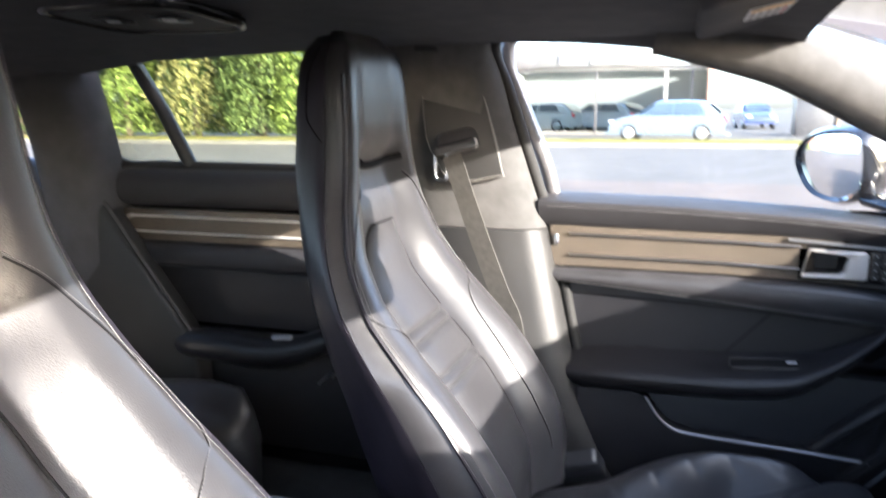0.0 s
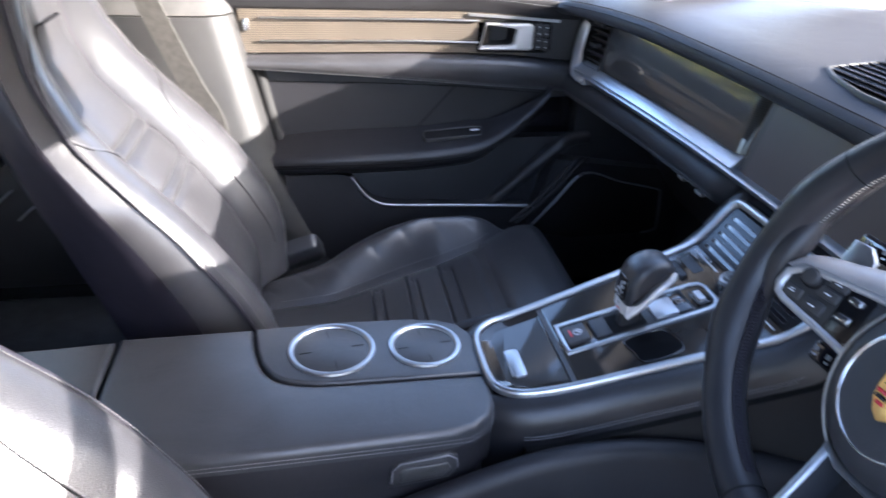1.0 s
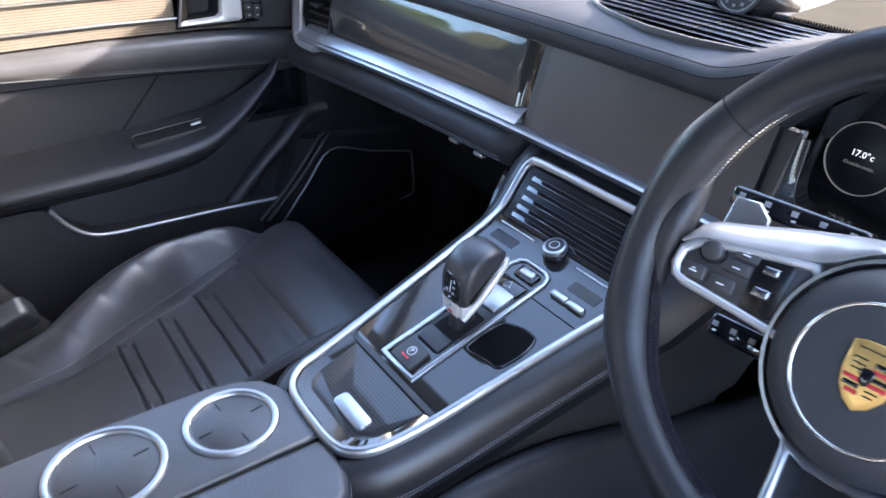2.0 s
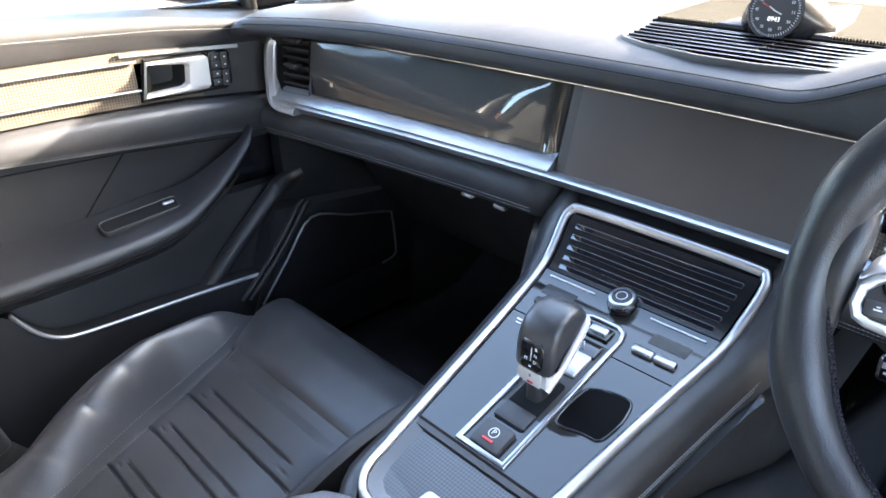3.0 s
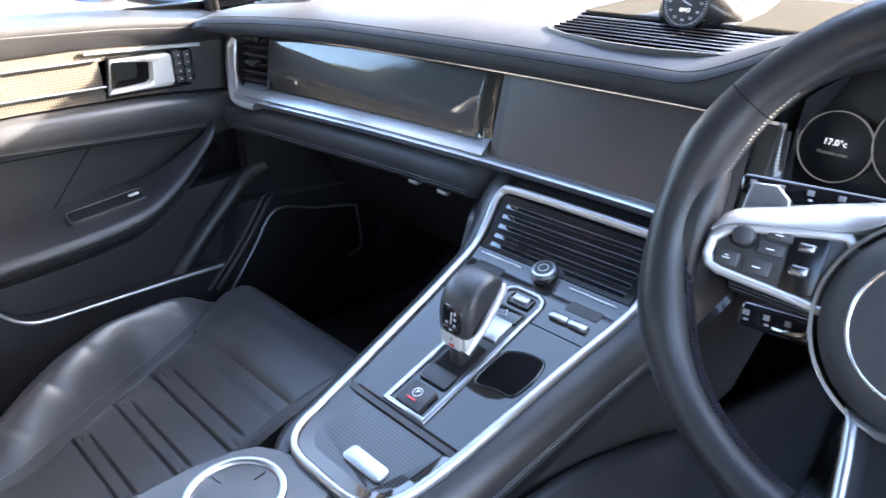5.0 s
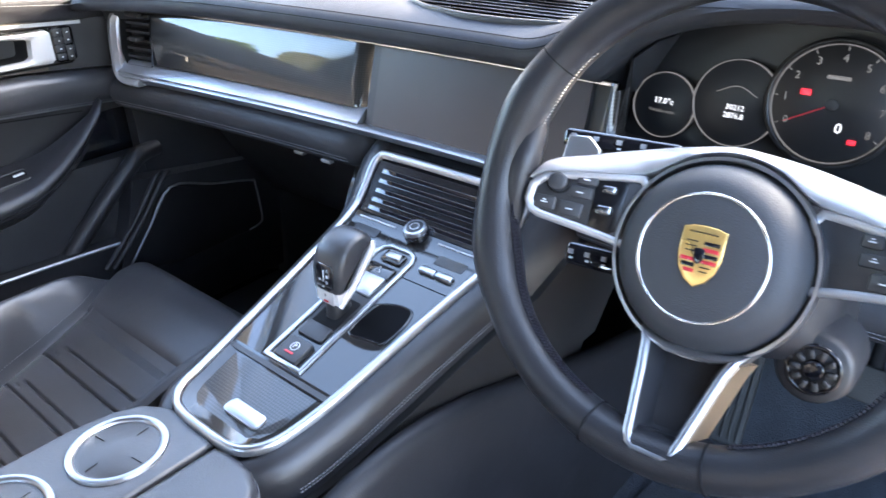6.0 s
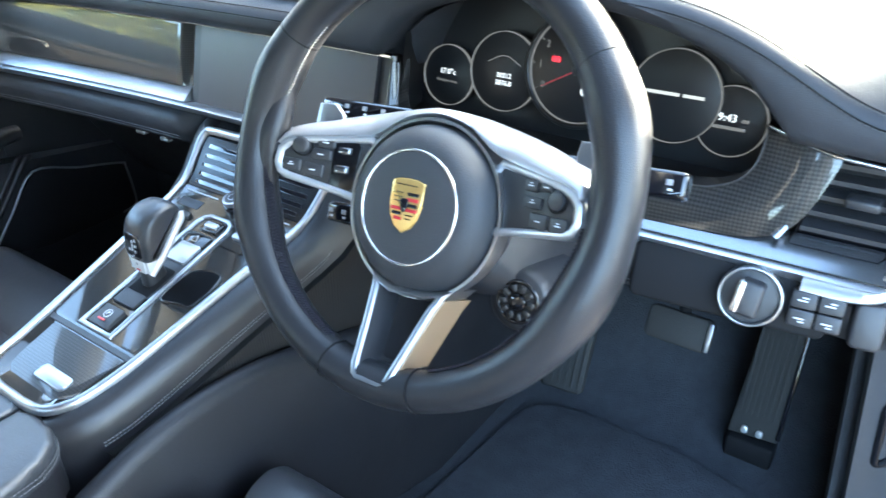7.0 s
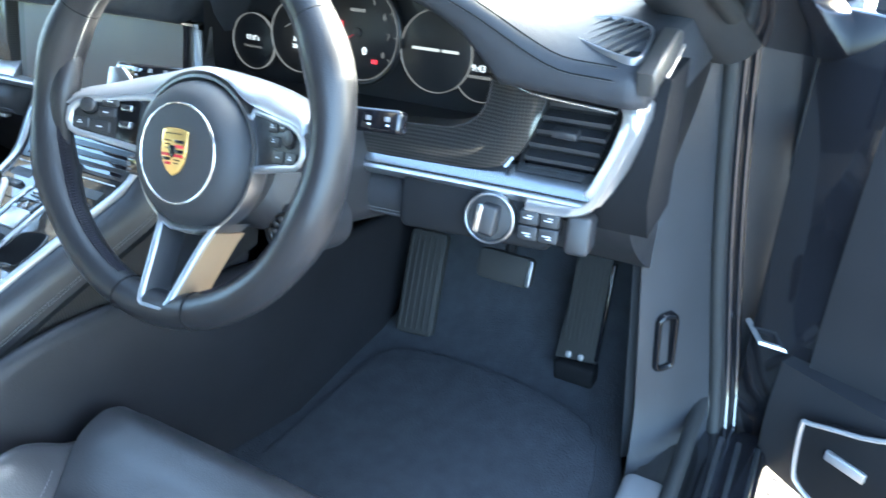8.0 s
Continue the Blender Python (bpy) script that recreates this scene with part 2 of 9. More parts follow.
def facing(o, right, up):
    """Local x to the right, y up, z out of the face."""
    r = Vector(right).normalized()
    out = r.cross(Vector(up)).normalized()
    u = out.cross(r)
    m = Matrix((r, u, out)).transposed().to_4x4()
    m.translation = Vector(o)
    return m


def quadstrip(bm, a, b, closed=True):
    n = len(a)
    for i in range(n if closed else n - 1):
        j = (i + 1) % n
        try:
            bm.faces.new((a[i], a[j], b[j], b[i]))
        except ValueError:
            pass


def loft(bm, loops, cap=True, close=False):
    rows = [[bm.verts.new(p) for p in lp] for lp in loops]
    for a, b in zip(rows, rows[1:]):
        quadstrip(bm, a, b)
    if close:
        quadstrip(bm, rows[-1], rows[0])
    elif cap:
        bm.faces.new(rows[0])
        bm.faces.new(rows[-1][::-1])


def sheet(bm, fn, nu, nv, size=(1.0, 1.0)):
    """An open grid of points fn(u, v), with uv in metres."""
    uv = bm.loops.layers.uv.verify()
    vs = [[bm.verts.new(fn(i / nu, j / nv)) for j in range(nv + 1)] for i in range(nu + 1)]
    for i in range(nu):
        for j in range(nv):
            fa = bm.faces.new((vs[i][j], vs[i + 1][j], vs[i + 1][j + 1], vs[i][j + 1]))
            for lo, (a, b) in zip(fa.loops, ((i, j), (i + 1, j), (i + 1, j + 1), (i, j + 1))):
                lo[uv].uv = (a / nu * size[0], b / nv * size[1])
    return vs


def slab(bm, fn, nu, nv, thick, size=(1.0, 1.0)):
    """A grid with a back side: thick is the vector (or a function of u, v) to the back."""
    fr = sheet(bm, fn, nu, nv, size)
    off = thick if callable(thick) else (lambda u, v: Vector(thick))
    bk = [[bm.verts.new(Vector(fn(i / nu, j / nv)) + off(i / nu, j / nv)) for j in (0, nv)] for i in range(nu + 1)]
    for i in range(nu):
        bm.faces.new((fr[i][0], bk[i][0], bk[i + 1][0], fr[i + 1][0]))
        bm.faces.new((fr[i][nv], fr[i + 1][nv], bk[i + 1][1], bk[i][1]))
        bm.faces.new((bk[i][0], bk[i][1], bk[i + 1][1], bk[i + 1][0]))
    bm.faces.new((*fr[0], bk[0][1], bk[0][0]))
    bm.faces.new((*fr[nu][::-1], bk[nu][0], bk[nu][1]))


def box(bm, lo, hi, bevel=0.0, m=None, seg=2):
    x0, y0, z0 = lo
    x1, y1, z1 = hi
    tmp = bmesh.new()
    bmesh.ops.create_cube(tmp, size=1)
    for v in tmp.verts:
        v.co = Vector(((x0 + x1) / 2 + v.co.x * (x1 - x0), (y0 + y1) / 2 + v.co.y * (y1 - y0), (z0 + z1) / 2 + v.co.z * (z1 - z0)))
    if bevel:
        bmesh.ops.bevel(tmp, geom=tmp.edges[:], offset=bevel, segments=seg, affect="EDGES", profile=0.5)
    ids = {v: bm.verts.new(m @ v.co if m else v.co) for v in tmp.verts}
    for fa in tmp.faces:
        bm.faces.new([ids[v] for v in fa.verts])
    tmp.free()


def frames_along(pts, closed):
    n = len(pts)
    tan = []
    for i in range(n):
        a, b = (pts[i - 1], pts[(i + 1) % n]) if closed else (pts[max(i - 1, 0)], pts[min(i + 1, n - 1)])
        tan.append((b - a).normalized())
    return tan


def tube(bm, pts, r, n=8, closed=False, flat=1.0, up=(0, 0, 1)):
    """A round (or flattened) tube along points; r may be a list."""
    pts = [Vector(p) for p in pts]
    tan = frames_along(pts, closed)
    loops = []
    side = None
    for i, p in enumerate(pts):
        s = tan[i].cross(Vector(up)) if side is None else side - tan[i] * side.dot(tan[i])
        if s.length < 1e-5:
            s = tan[i].cross(Vector((0.3, 1, 0.2)))
        side = s.normalized()
        o = side.cross(tan[i])
        rr = r[i] if isinstance(r, (list, tuple)) else r
        loops.append([p + side * rr * math.cos(2 * math.pi * k / n) + o * rr * flat * math.sin(2 * math.pi * k / n) for k in range(n)])
    loft(bm, loops, not closed, closed)


def sweep(bm, pts, prof, up=(0, 0, 1), closed=False):
    """A profile of (side, up) along points, kept upright."""
    pts = [Vector(p) for p in pts]
    tan = frames_along(pts, closed)
    loops = []
    for p, t in zip(pts, tan):
        s = t.cross(Vector(up)).normalized()
        o = s.cross(t)
        loops.append([p + s * a + o * b for a, b in prof])
    loft(bm, loops, not closed, closed)


def spline(pts, n=8, closed=False):
    """A smooth line through points."""
    pts = [Vector(p) for p in pts]
    m = len(pts)
    out = []
    for i in range(m if closed else m - 1):
        p1, p2 = pts[i], pts[(i + 1) % m]
        p0 = pts[i - 1] if (closed or i > 0) else p1 * 2 - p2
        p3 = pts[(i + 2) % m] if (closed or i + 2 < m) else p2 * 2 - p1
        for k in range(n):
            t = k / n
            out.append(0.5 * (2 * p1 + (p2 - p0) * t + (2 * p0 - 5 * p1 + 4 * p2 - p3) * t * t + (3 * p1 - p0 - 3 * p2 + p3) * t ** 3))
    if not closed:
        out.append(pts[-1])
    return out


def lerp_table(table, x):
    """Smooth reading between (x, value) pairs."""
    if x <= table[0][0]:
        return table[0][1]
    for (a, va), (b, vb) in zip(table, table[1:]):
        if x <= b:
            t = (x - a) / (b - a)
            return va + (vb - va) * t
    return table[-1][1]


def soft(table, x, w=0.02):
    return sum(lerp_table(table, x + d * w) for d in (-1, -0.5, 0, 0.5, 1)) / 5


def rrect(w, h, r, n=4):
    out = []
    for cx, cy, a0 in ((w / 2 - r, h / 2 - r, 0), (-w / 2 + r, h / 2 - r, 90), (-w / 2 + r, -h / 2 + r, 180), (w / 2 - r, -h / 2 + r, 270)):
        for k in range(n + 1):
            a = radians(a0 + 90 * k / n)
            out.append((cx + r * math.cos(a), cy + r * math.sin(a)))
    return out


def disc(r, n=32):
    return [(r * math.cos(2 * math.pi * k / n), r * math.sin(2 * math.pi * k / n)) for k in range(n)]


def inset(loop, d):
    n = len(loop)
    area = sum(loop[i][0] * loop[(i + 1) % n][1] - loop[(i + 1) % n][0] * loop[i][1] for i in range(n))
    s = 1 if area > 0 else -1
    out = []
    for i in range(n):
        p, q, w = Vector(loop[i - 1]), Vector(loop[i]), Vector(loop[(i + 1) % n])
        e1, e2 = (q - p), (w - q)
        if e1.length < 1e-7 or e2.length < 1e-7:
            e1 = e2 = w - p
        n1, n2 = Vector((-e1.y, e1.x)).normalized() * s, Vector((-e2.y, e2.x)).normalized() * s
        v = (n1 + n2)
        v = v.normalized() * d / max(0.5, math.sqrt(max(0.0, (1 + n1.dot(n2)) / 2)))
        out.append((q.x + v.x, q.y + v.y))
    return out


def at_level(m, loop, z):
    return [m @ Vector((x, y, z)) for x, y in loop]


def plate(bm, m, loop, depth, bevel=0.001, dome=0.0):
    """A flat piece with an eased front edge; its front at local z = 0, its back at -depth."""
    rows = [at_level(m, loop, -depth), at_level(m, loop, -bevel), at_level(m, inset(loop, bevel * 0.3), -bevel * 0.3), at_level(m, inset(loop, bevel), 0)]
    if dome:
        c = Vector((sum(p[0] for p in loop), sum(p[1] for p in loop))) / len(loop)
        for k in (0.75, 0.45, 0.15):
            rows.append(at_level(m, [(c.x + (x - c.x) * k, c.y + (y - c.y) * k) for x, y in loop], dome * (1 - k * k)))
    loft(bm, rows)


def rim_frame(bm, m, loop, width, depth, bevel=0.0008, lift=0.0):
    """A closed band round a loop; width inwards."""
    i1, i2, o1 = inset(loop, width), inset(loop, width - bevel), inset(loop, bevel)
    loft(bm, [at_level(m, loop, -depth), at_level(m, loop, lift - bevel), at_level(m, o1, lift), at_level(m, i2, lift), at_level(m, i1, lift - bevel), at_level(m, i1, -depth)], False, True)


def lettering(name, txt, size, m, mat, parent, width=None, slant=0.0):
    cu = bpy.data.curves.new("tmp_text", "FONT")
    cu.body, cu.size, cu.extrude, cu.align_x, cu.align_y, cu.shear = txt, size, 0.0002, "CENTER", "CENTER", slant
    cu.resolution_u = 2
    tmp = new("tmp_text", cu)
    bpy.context.view_layer.update()
    me = bpy.data.meshes.new_from_object(tmp.evaluated_get(bpy.context.evaluated_depsgraph_get()))
    bpy.data.objects.remove(tmp)
    bpy.data.curves.remove(cu)
    bm = bmesh.new()
    bm.from_mesh(me)
    bpy.data.meshes.remove(me)
    bmesh.ops.transform(bm, matrix=m, verts=bm.verts)
    return part(name, bm, mat, parent)


def stitches(name, pts, parent, mat=THREAD, step=0.004, length=0.0028, r=0.00045):
    """A row of short thread stitches along a line, as one mesh."""
    bm = bmesh.new()
    pts = [Vector(p) for p in pts]
    acc, nxt = 0.0, 0.0
    for a, b in zip(pts, pts[1:]):
        d = (b - a).length
        if d < 1e-6:
            continue
        t = (b - a) / d
        while nxt <= acc + d:
            p = a + t * (nxt - acc)
            s = t.cross(Vector((0, 0, 1)))
            s = (s if s.length > 1e-3 else Vector((0, 1, 0))).normalized()
            o = s.cross(t)
            ends = [[p + t * e + s * r * math.cos(k * 2.0944) + o * r * math.sin(k * 2.0944) for k in range(3)] for e in (-length / 2, length / 2)]
            loft(bm, ends)
            nxt += step
        acc += d
    return part(name, bm, mat, parent)

# ---- cabin shell ----
def mirrored(pts):
    return [(x, -y, z) for x, y, z in pts]


def build_floor():
    bm = bmesh.new()

    def fn(u, v):
        x = -1.75 + 2.7 * u
        y = -0.74 + 1.54 * v
        z = 0.27 + (0.55 * max(0.0, x - 0.66)) + 0.9 * max(0.0, x - 0.80) + 0.004 * noise.noise(Vector((x * 5, y * 5, 0)))
        if x < -0.62:
            z += 0.04 * min(1.0, (-0.62 - x) / 0.05)
        return Vector((x, y, z))

    slab(bm, fn, 40, 20, (0, 0, -0.06), (2.7, 1.48))
    setting("floor", bm, CARPET, "dark charcoal carpet in the car's footwells", "carpet")


def build_ceiling():
    bm = bmesh.new()
    loops = []
    for x in (-2.15, -1.8, -1.3, -0.8, -0.4, -0.15, -0.06, -0.015):
        top = 1.385 - 0.09 * max(0.0, (-x - 0.9)) ** 2 - 0.35 * max(0.0, x + 0.25) ** 2
        lo = []
        for k in range(13):
            y = -0.66 + 1.32 * k / 12
            lo.append((x, y, top - 0.065 - 0.03 * (abs(y) / 0.66) ** 3))
        up = [(x, y, z + 0.06) for x_, y, z in lo for x in (x_,)][::-1]
        loops.append(lo + up)
    loft(bm, loops)
    setting("ceiling", bm, HEADLINER, "dark grey fabric headliner of the car roof", "ceiling")


RAIL = [(-1.75, 0.60, 1.235), (-1.6, 0.62, 1.275), (-1.42, 0.645, 1.318), (-0.95, 0.655, 1.335), (-0.55, 0.66, 1.325), (-0.38, 0.665, 1.318), (-0.22, 0.67, 1.302)]
PILLAR_A = [(-0.24, 0.665, 1.306), (-0.12, 0.665, 1.272), (-0.02, 0.67, 1.238), (0.12, 0.68, 1.165), (0.30, 0.695, 1.075), (0.48, 0.715, 0.985), (0.62, 0.73, 0.915)]


def build_rails():
    for side, pts_r, pts_a in (("left", RAIL, PILLAR_A), ("right", mirrored(RAIL), mirrored(PILLAR_A))):
        bm = bmesh.new()
        tube(bm, spline(pts_r, 5), 0.034, 12)
        setting("trim_roof_rail_" + side, bm, HEADLINER, "dark fabric-covered roof rail above the doors", "trim")
        bm = bmesh.new()
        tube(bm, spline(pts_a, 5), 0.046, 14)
        # same trim both sides; the right one is coloured darker for its shade
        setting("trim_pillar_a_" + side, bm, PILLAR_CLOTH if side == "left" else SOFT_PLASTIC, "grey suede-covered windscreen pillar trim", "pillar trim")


def build_body_pillar():
    """Painted body pillar outside the windscreen trim, beside the open door."""
    bm = bmesh.new()
    rows = []
    for (x, y, z), out in zip(PILLAR_A[1:], (0.750, 0.765, 0.785, 0.810, 0.840, 0.868)):
        rows.append([(x + 0.45 * a, -b, z + 0.89 * a) for a, b in ((-0.016, y + 0.01), (0.030, y), (0.034, y + 0.03), (0.024, out - 0.008), (0.010, out), (-0.020, out - 0.004), (-0.026, out - 0.02))])
    loft(bm, rows)
    setting("wall_body_pillar_right", bm, CAR_BLACK, "glossy black body pillar beside the windscreen", "body pillar")


def build_pillar_b(s, side):
    bm = bmesh.new()
    loops = []
    for z, xr, xf, y in ((1.335, -0.80, -0.555, 0.66), (1.28, -0.78, -0.545, 0.68), (1.15, -0.75, -0.515, 0.70), (1.0, -0.72, -0.468, 0.715), (0.935, -0.705, -0.447, 0.72)):
        loops.append([(xr, s * (y + 0.06), z), (xr, s * (y + 0.012), z), (xr + 0.03, s * (y - 0.004), z), (xf - 0.05, s * (y - 0.012), z), (xf - 0.015, s * (y + 0.002), z), (xf, s * (y + 0.03), z), (xf, s * (y + 0.06), z)])
    loft(bm, loops)
    setting("trim_pillar_b_upper_" + side, bm, PILLAR_CLOTH if s > 0 else HEADLINER, "grey suede upper trim of the door pillar behind the seat belt", "pillar trim")
    bm = bmesh.new()
    loops = []
    for z, xr, xf, y in ((0.933, -0.705, -0.445, 0.716), (0.75, -0.66, -0.405, 0.70), (0.62, -0.62, -0.375, 0.69), (0.45, -0.60, -0.30, 0.70), (0.30, -0.60, -0.22, 0.72)):
        loops.append([(xr, s * (y + 0.06), z), (xr, s * (y + 0.012), z), (xr + 0.03, s * (y - 0.006), z), (xf - 0.05, s * (y - 0.014), z), (xf - 0.015, s * y, z), (xf, s * (y + 0.03), z), (xf, s * (y + 0.06), z)])
    loft(bm, loops)
    setting("trim_pillar_b_lower_" + side, bm, PILLAR_PLASTIC, "dark grained plastic lower trim of the door pillar", "pillar trim")


def build_seal(s, side):
    """Rubber door seal round the front door opening."""
    bm = bmesh.new()
    pts = [(0.60, 0.79, 0.36), (0.0, 0.79, 0.335), (-0.22, 0.78, 0.36), (-0.36, 0.765, 0.62), (-0.425, 0.765, 0.90), (-0.468, 0.755, 1.03), (-0.52, 0.735, 1.20), (-0.545, 0.71, 1.285), (-0.50, 0.70, 1.312), (-0.36, 0.70, 1.308), (-0.20, 0.705, 1.285), (0.0, 0.715, 1.205), (0.30, 0.735, 1.05), (0.45, 0.755, 0.97)]
    tube(bm, spline([(x, s * y, z) for x, y, z in pts], 5), 0.011, 8)
    setting("trim_door_seal_" + side, bm, RUBBER, "black rubber seal round the door opening", "door seal")


def build_shell_sides():
    for s, side in ((1, "left"), (-1, "right")):
        bm = bmesh.new()
        loops = []
        for z, y in ((1.30, 0.60), (1.1, 0.655), (0.9, 0.69), (0.6, 0.71), (0.3, 0.71)):
            loops.append([(-1.655, s * (y + 0.05), z), (-1.655, s * y, z), (-1.63, s * (y - 0.012), z), (-1.52, s * (y - 0.004), z), (-1.490, s * (y + 0.03), z), (-1.490, s * (y + 0.10), z)])
        loft(bm, loops)
        setting("trim_pillar_c_" + side, bm, HEADLINER, "dark fabric-covered rear pillar trim", "pillar trim")
        bm = bmesh.new()
        edge = [(-1.72, 1.0), (-1.56, 0.985), (-1.502, 0.955), (-1.40, 0.815), (-1.291, 0.667), (-1.262, 0.60), (-1.25, 0.40), (-1.72, 0.40)]
        loft(bm, [[(x, s * y, z) for x, z in inset(edge, d)] for y, d in ((0.745, 0.0), (0.705, 0.0), (0.696, 0.004), (0.692, 0.014))])
        setting("trim_rear_side_" + side, bm, PILLAR_PLASTIC, "dark leather-covered panel between rear seat and door", "side panel")
        bm = bmesh.new()
        tube(bm, spline([(x, s * 0.703, z) for x, z in ((-1.53, 0.985), (-1.494, 0.952), (-1.392, 0.812), (-1.283, 0.664), (-1.256, 0.60))], 4), 0.005, 6)
        setting("trim_rear_seal_" + side, bm, PILLAR_CLOTH, "grey edge of the rear door opening", "door seal")
        bm = bmesh.new()
        box(bm, (-2.2, min(s * 0.66, s * 0.74), 0.3), (-1.68, max(s * 0.66, s * 0.74), 1.06), 0.02)
        setting("wall_rear_quarter_" + side, bm, SOFT_PLASTIC, "dark plastic panel beside the load space", "side panel")
    bm = bmesh.new()
    box(bm, (-2.25, -0.74, 0.25), (-2.16, 0.74, 0.95), 0.02)
    setting("wall_rear", bm, SOFT_PLASTIC, "dark plastic tailgate lining behind the seats", "side panel")
    bm = bmesh.new()
    box(bm, (0.93, -0.78, 0.25), (0.99, 0.78, 0.95), 0.01)
    setting("wall_front", bm, CARPET, "dark carpeted bulkhead in front of the footwells", "bulkhead")
    bm = bmesh.new()
    box(bm, (0.54, 0.765, 0.25), (0.95, 0.83, 0.955), 0.01)
    setting("wall_front_left", bm, SOFT_PLASTIC, "dark plastic kick panel beside the passenger footwell", "side panel")
    # bonnet and scuttle in front of the windscreen
    bm = bmesh.new()
    slab(bm, lambda u, v: Vector((0.98 + 1.35 * u, -0.82 + 1.64 * v, 0.935 - 0.10 * u * u - 0.06 * (2 * v - 1) ** 4 + 0.02 * math.cos(4 * math.pi * v) * (1 - u))), 12, 20, (0, 0, -0.03))
    setting("wall_bonnet", bm, CAR_BLACK, "glossy black bonnet beyond the windscreen", "bonnet")
    for s, side in ((1, "left"), (-1, "right")):
        # the right wing has an added hump that blocks low sun from the dashboard end
        bm = bmesh.new()
        slab(bm, lambda u, v: Vector((0.70 + 1.65 * u, s * (0.86 + 0.03 * math.sin(math.pi * v) - 0.05 * u), 0.30 + (0.64 - 0.12 * u * u + (0.085 * math.sin(math.pi * min(1.0, 0.25 + u)) if s < 0 else 0.0)) * v)), 12, 8, (0, -s * 0.03, 0))
        setting("wall_front_wing_" + side, bm, CAR_BLACK, "glossy black front wing beside the bonnet", "car wing")
    # windscreen
    bm = bmesh.new()

    def ws(u, v):
        y = -1 + 2 * v
        return Vector((0.03 + 0.95 * u - 0.10 * y * y * (1 - 0.3 * u), y * (0.64 + 0.09 * u), 1.318 - 0.375 * u + 0.05 * u * (1 - u)))

    slab(bm, ws, 10, 10, (0.002, 0, 0.004))
    ob = setting("window_windscreen", bm, GLASS, "clear sloping windscreen", "windscreen")
    ob.visible_shadow = False


build_floor(), build_ceiling(), build_rails(), build_body_pillar(), build_shell_sides()
for s_, side_ in ((1, "left"), (-1, "right")):
    build_pillar_b(s_, side_)
    build_seal(s_, side_)


# ---- doors ----
Z_SILL = [(-0.47, 1.003), (-0.2, 0.998), (0.05, 0.985), (0.24, 0.965)]
Z_PAD = [(-0.47, 0.943), (0.0, 0.938), (0.24, 0.922)]
Z_TRIM = [(-0.47, 0.857), (-0.1, 0.857), (0.08, 0.851), (0.24, 0.836)]
Z_BAND = [(-0.47, 0.832), (-0.2, 0.812), (0.05, 0.79), (0.26, 0.776)]


def door_y(x):
    return 0.757 - 0.25 * max(0.0, x - 0.05) ** 2


def band(bm, x0, x1, lo, hi, y_off, bulge, nu=24, nv=8, back=0.03):
    """A padded strip of a door panel between two height tables."""

    def fn(u, v):
        x = x0 + (x1 - x0) * u
        za, zb = soft(lo, x), soft(hi, x)
        return Vector((x, door_y(x) + y_off - bulge * (1 - abs(2 * v - 1) ** 3), za + (zb - za) * v))

    slab(bm, fn, nu, nv, (0, back, 0), (abs(x1 - x0), abs(soft(hi, x0) - soft(lo, x0))))


def shifted(table, d):
    return [(x, z + d) for x, z in table]


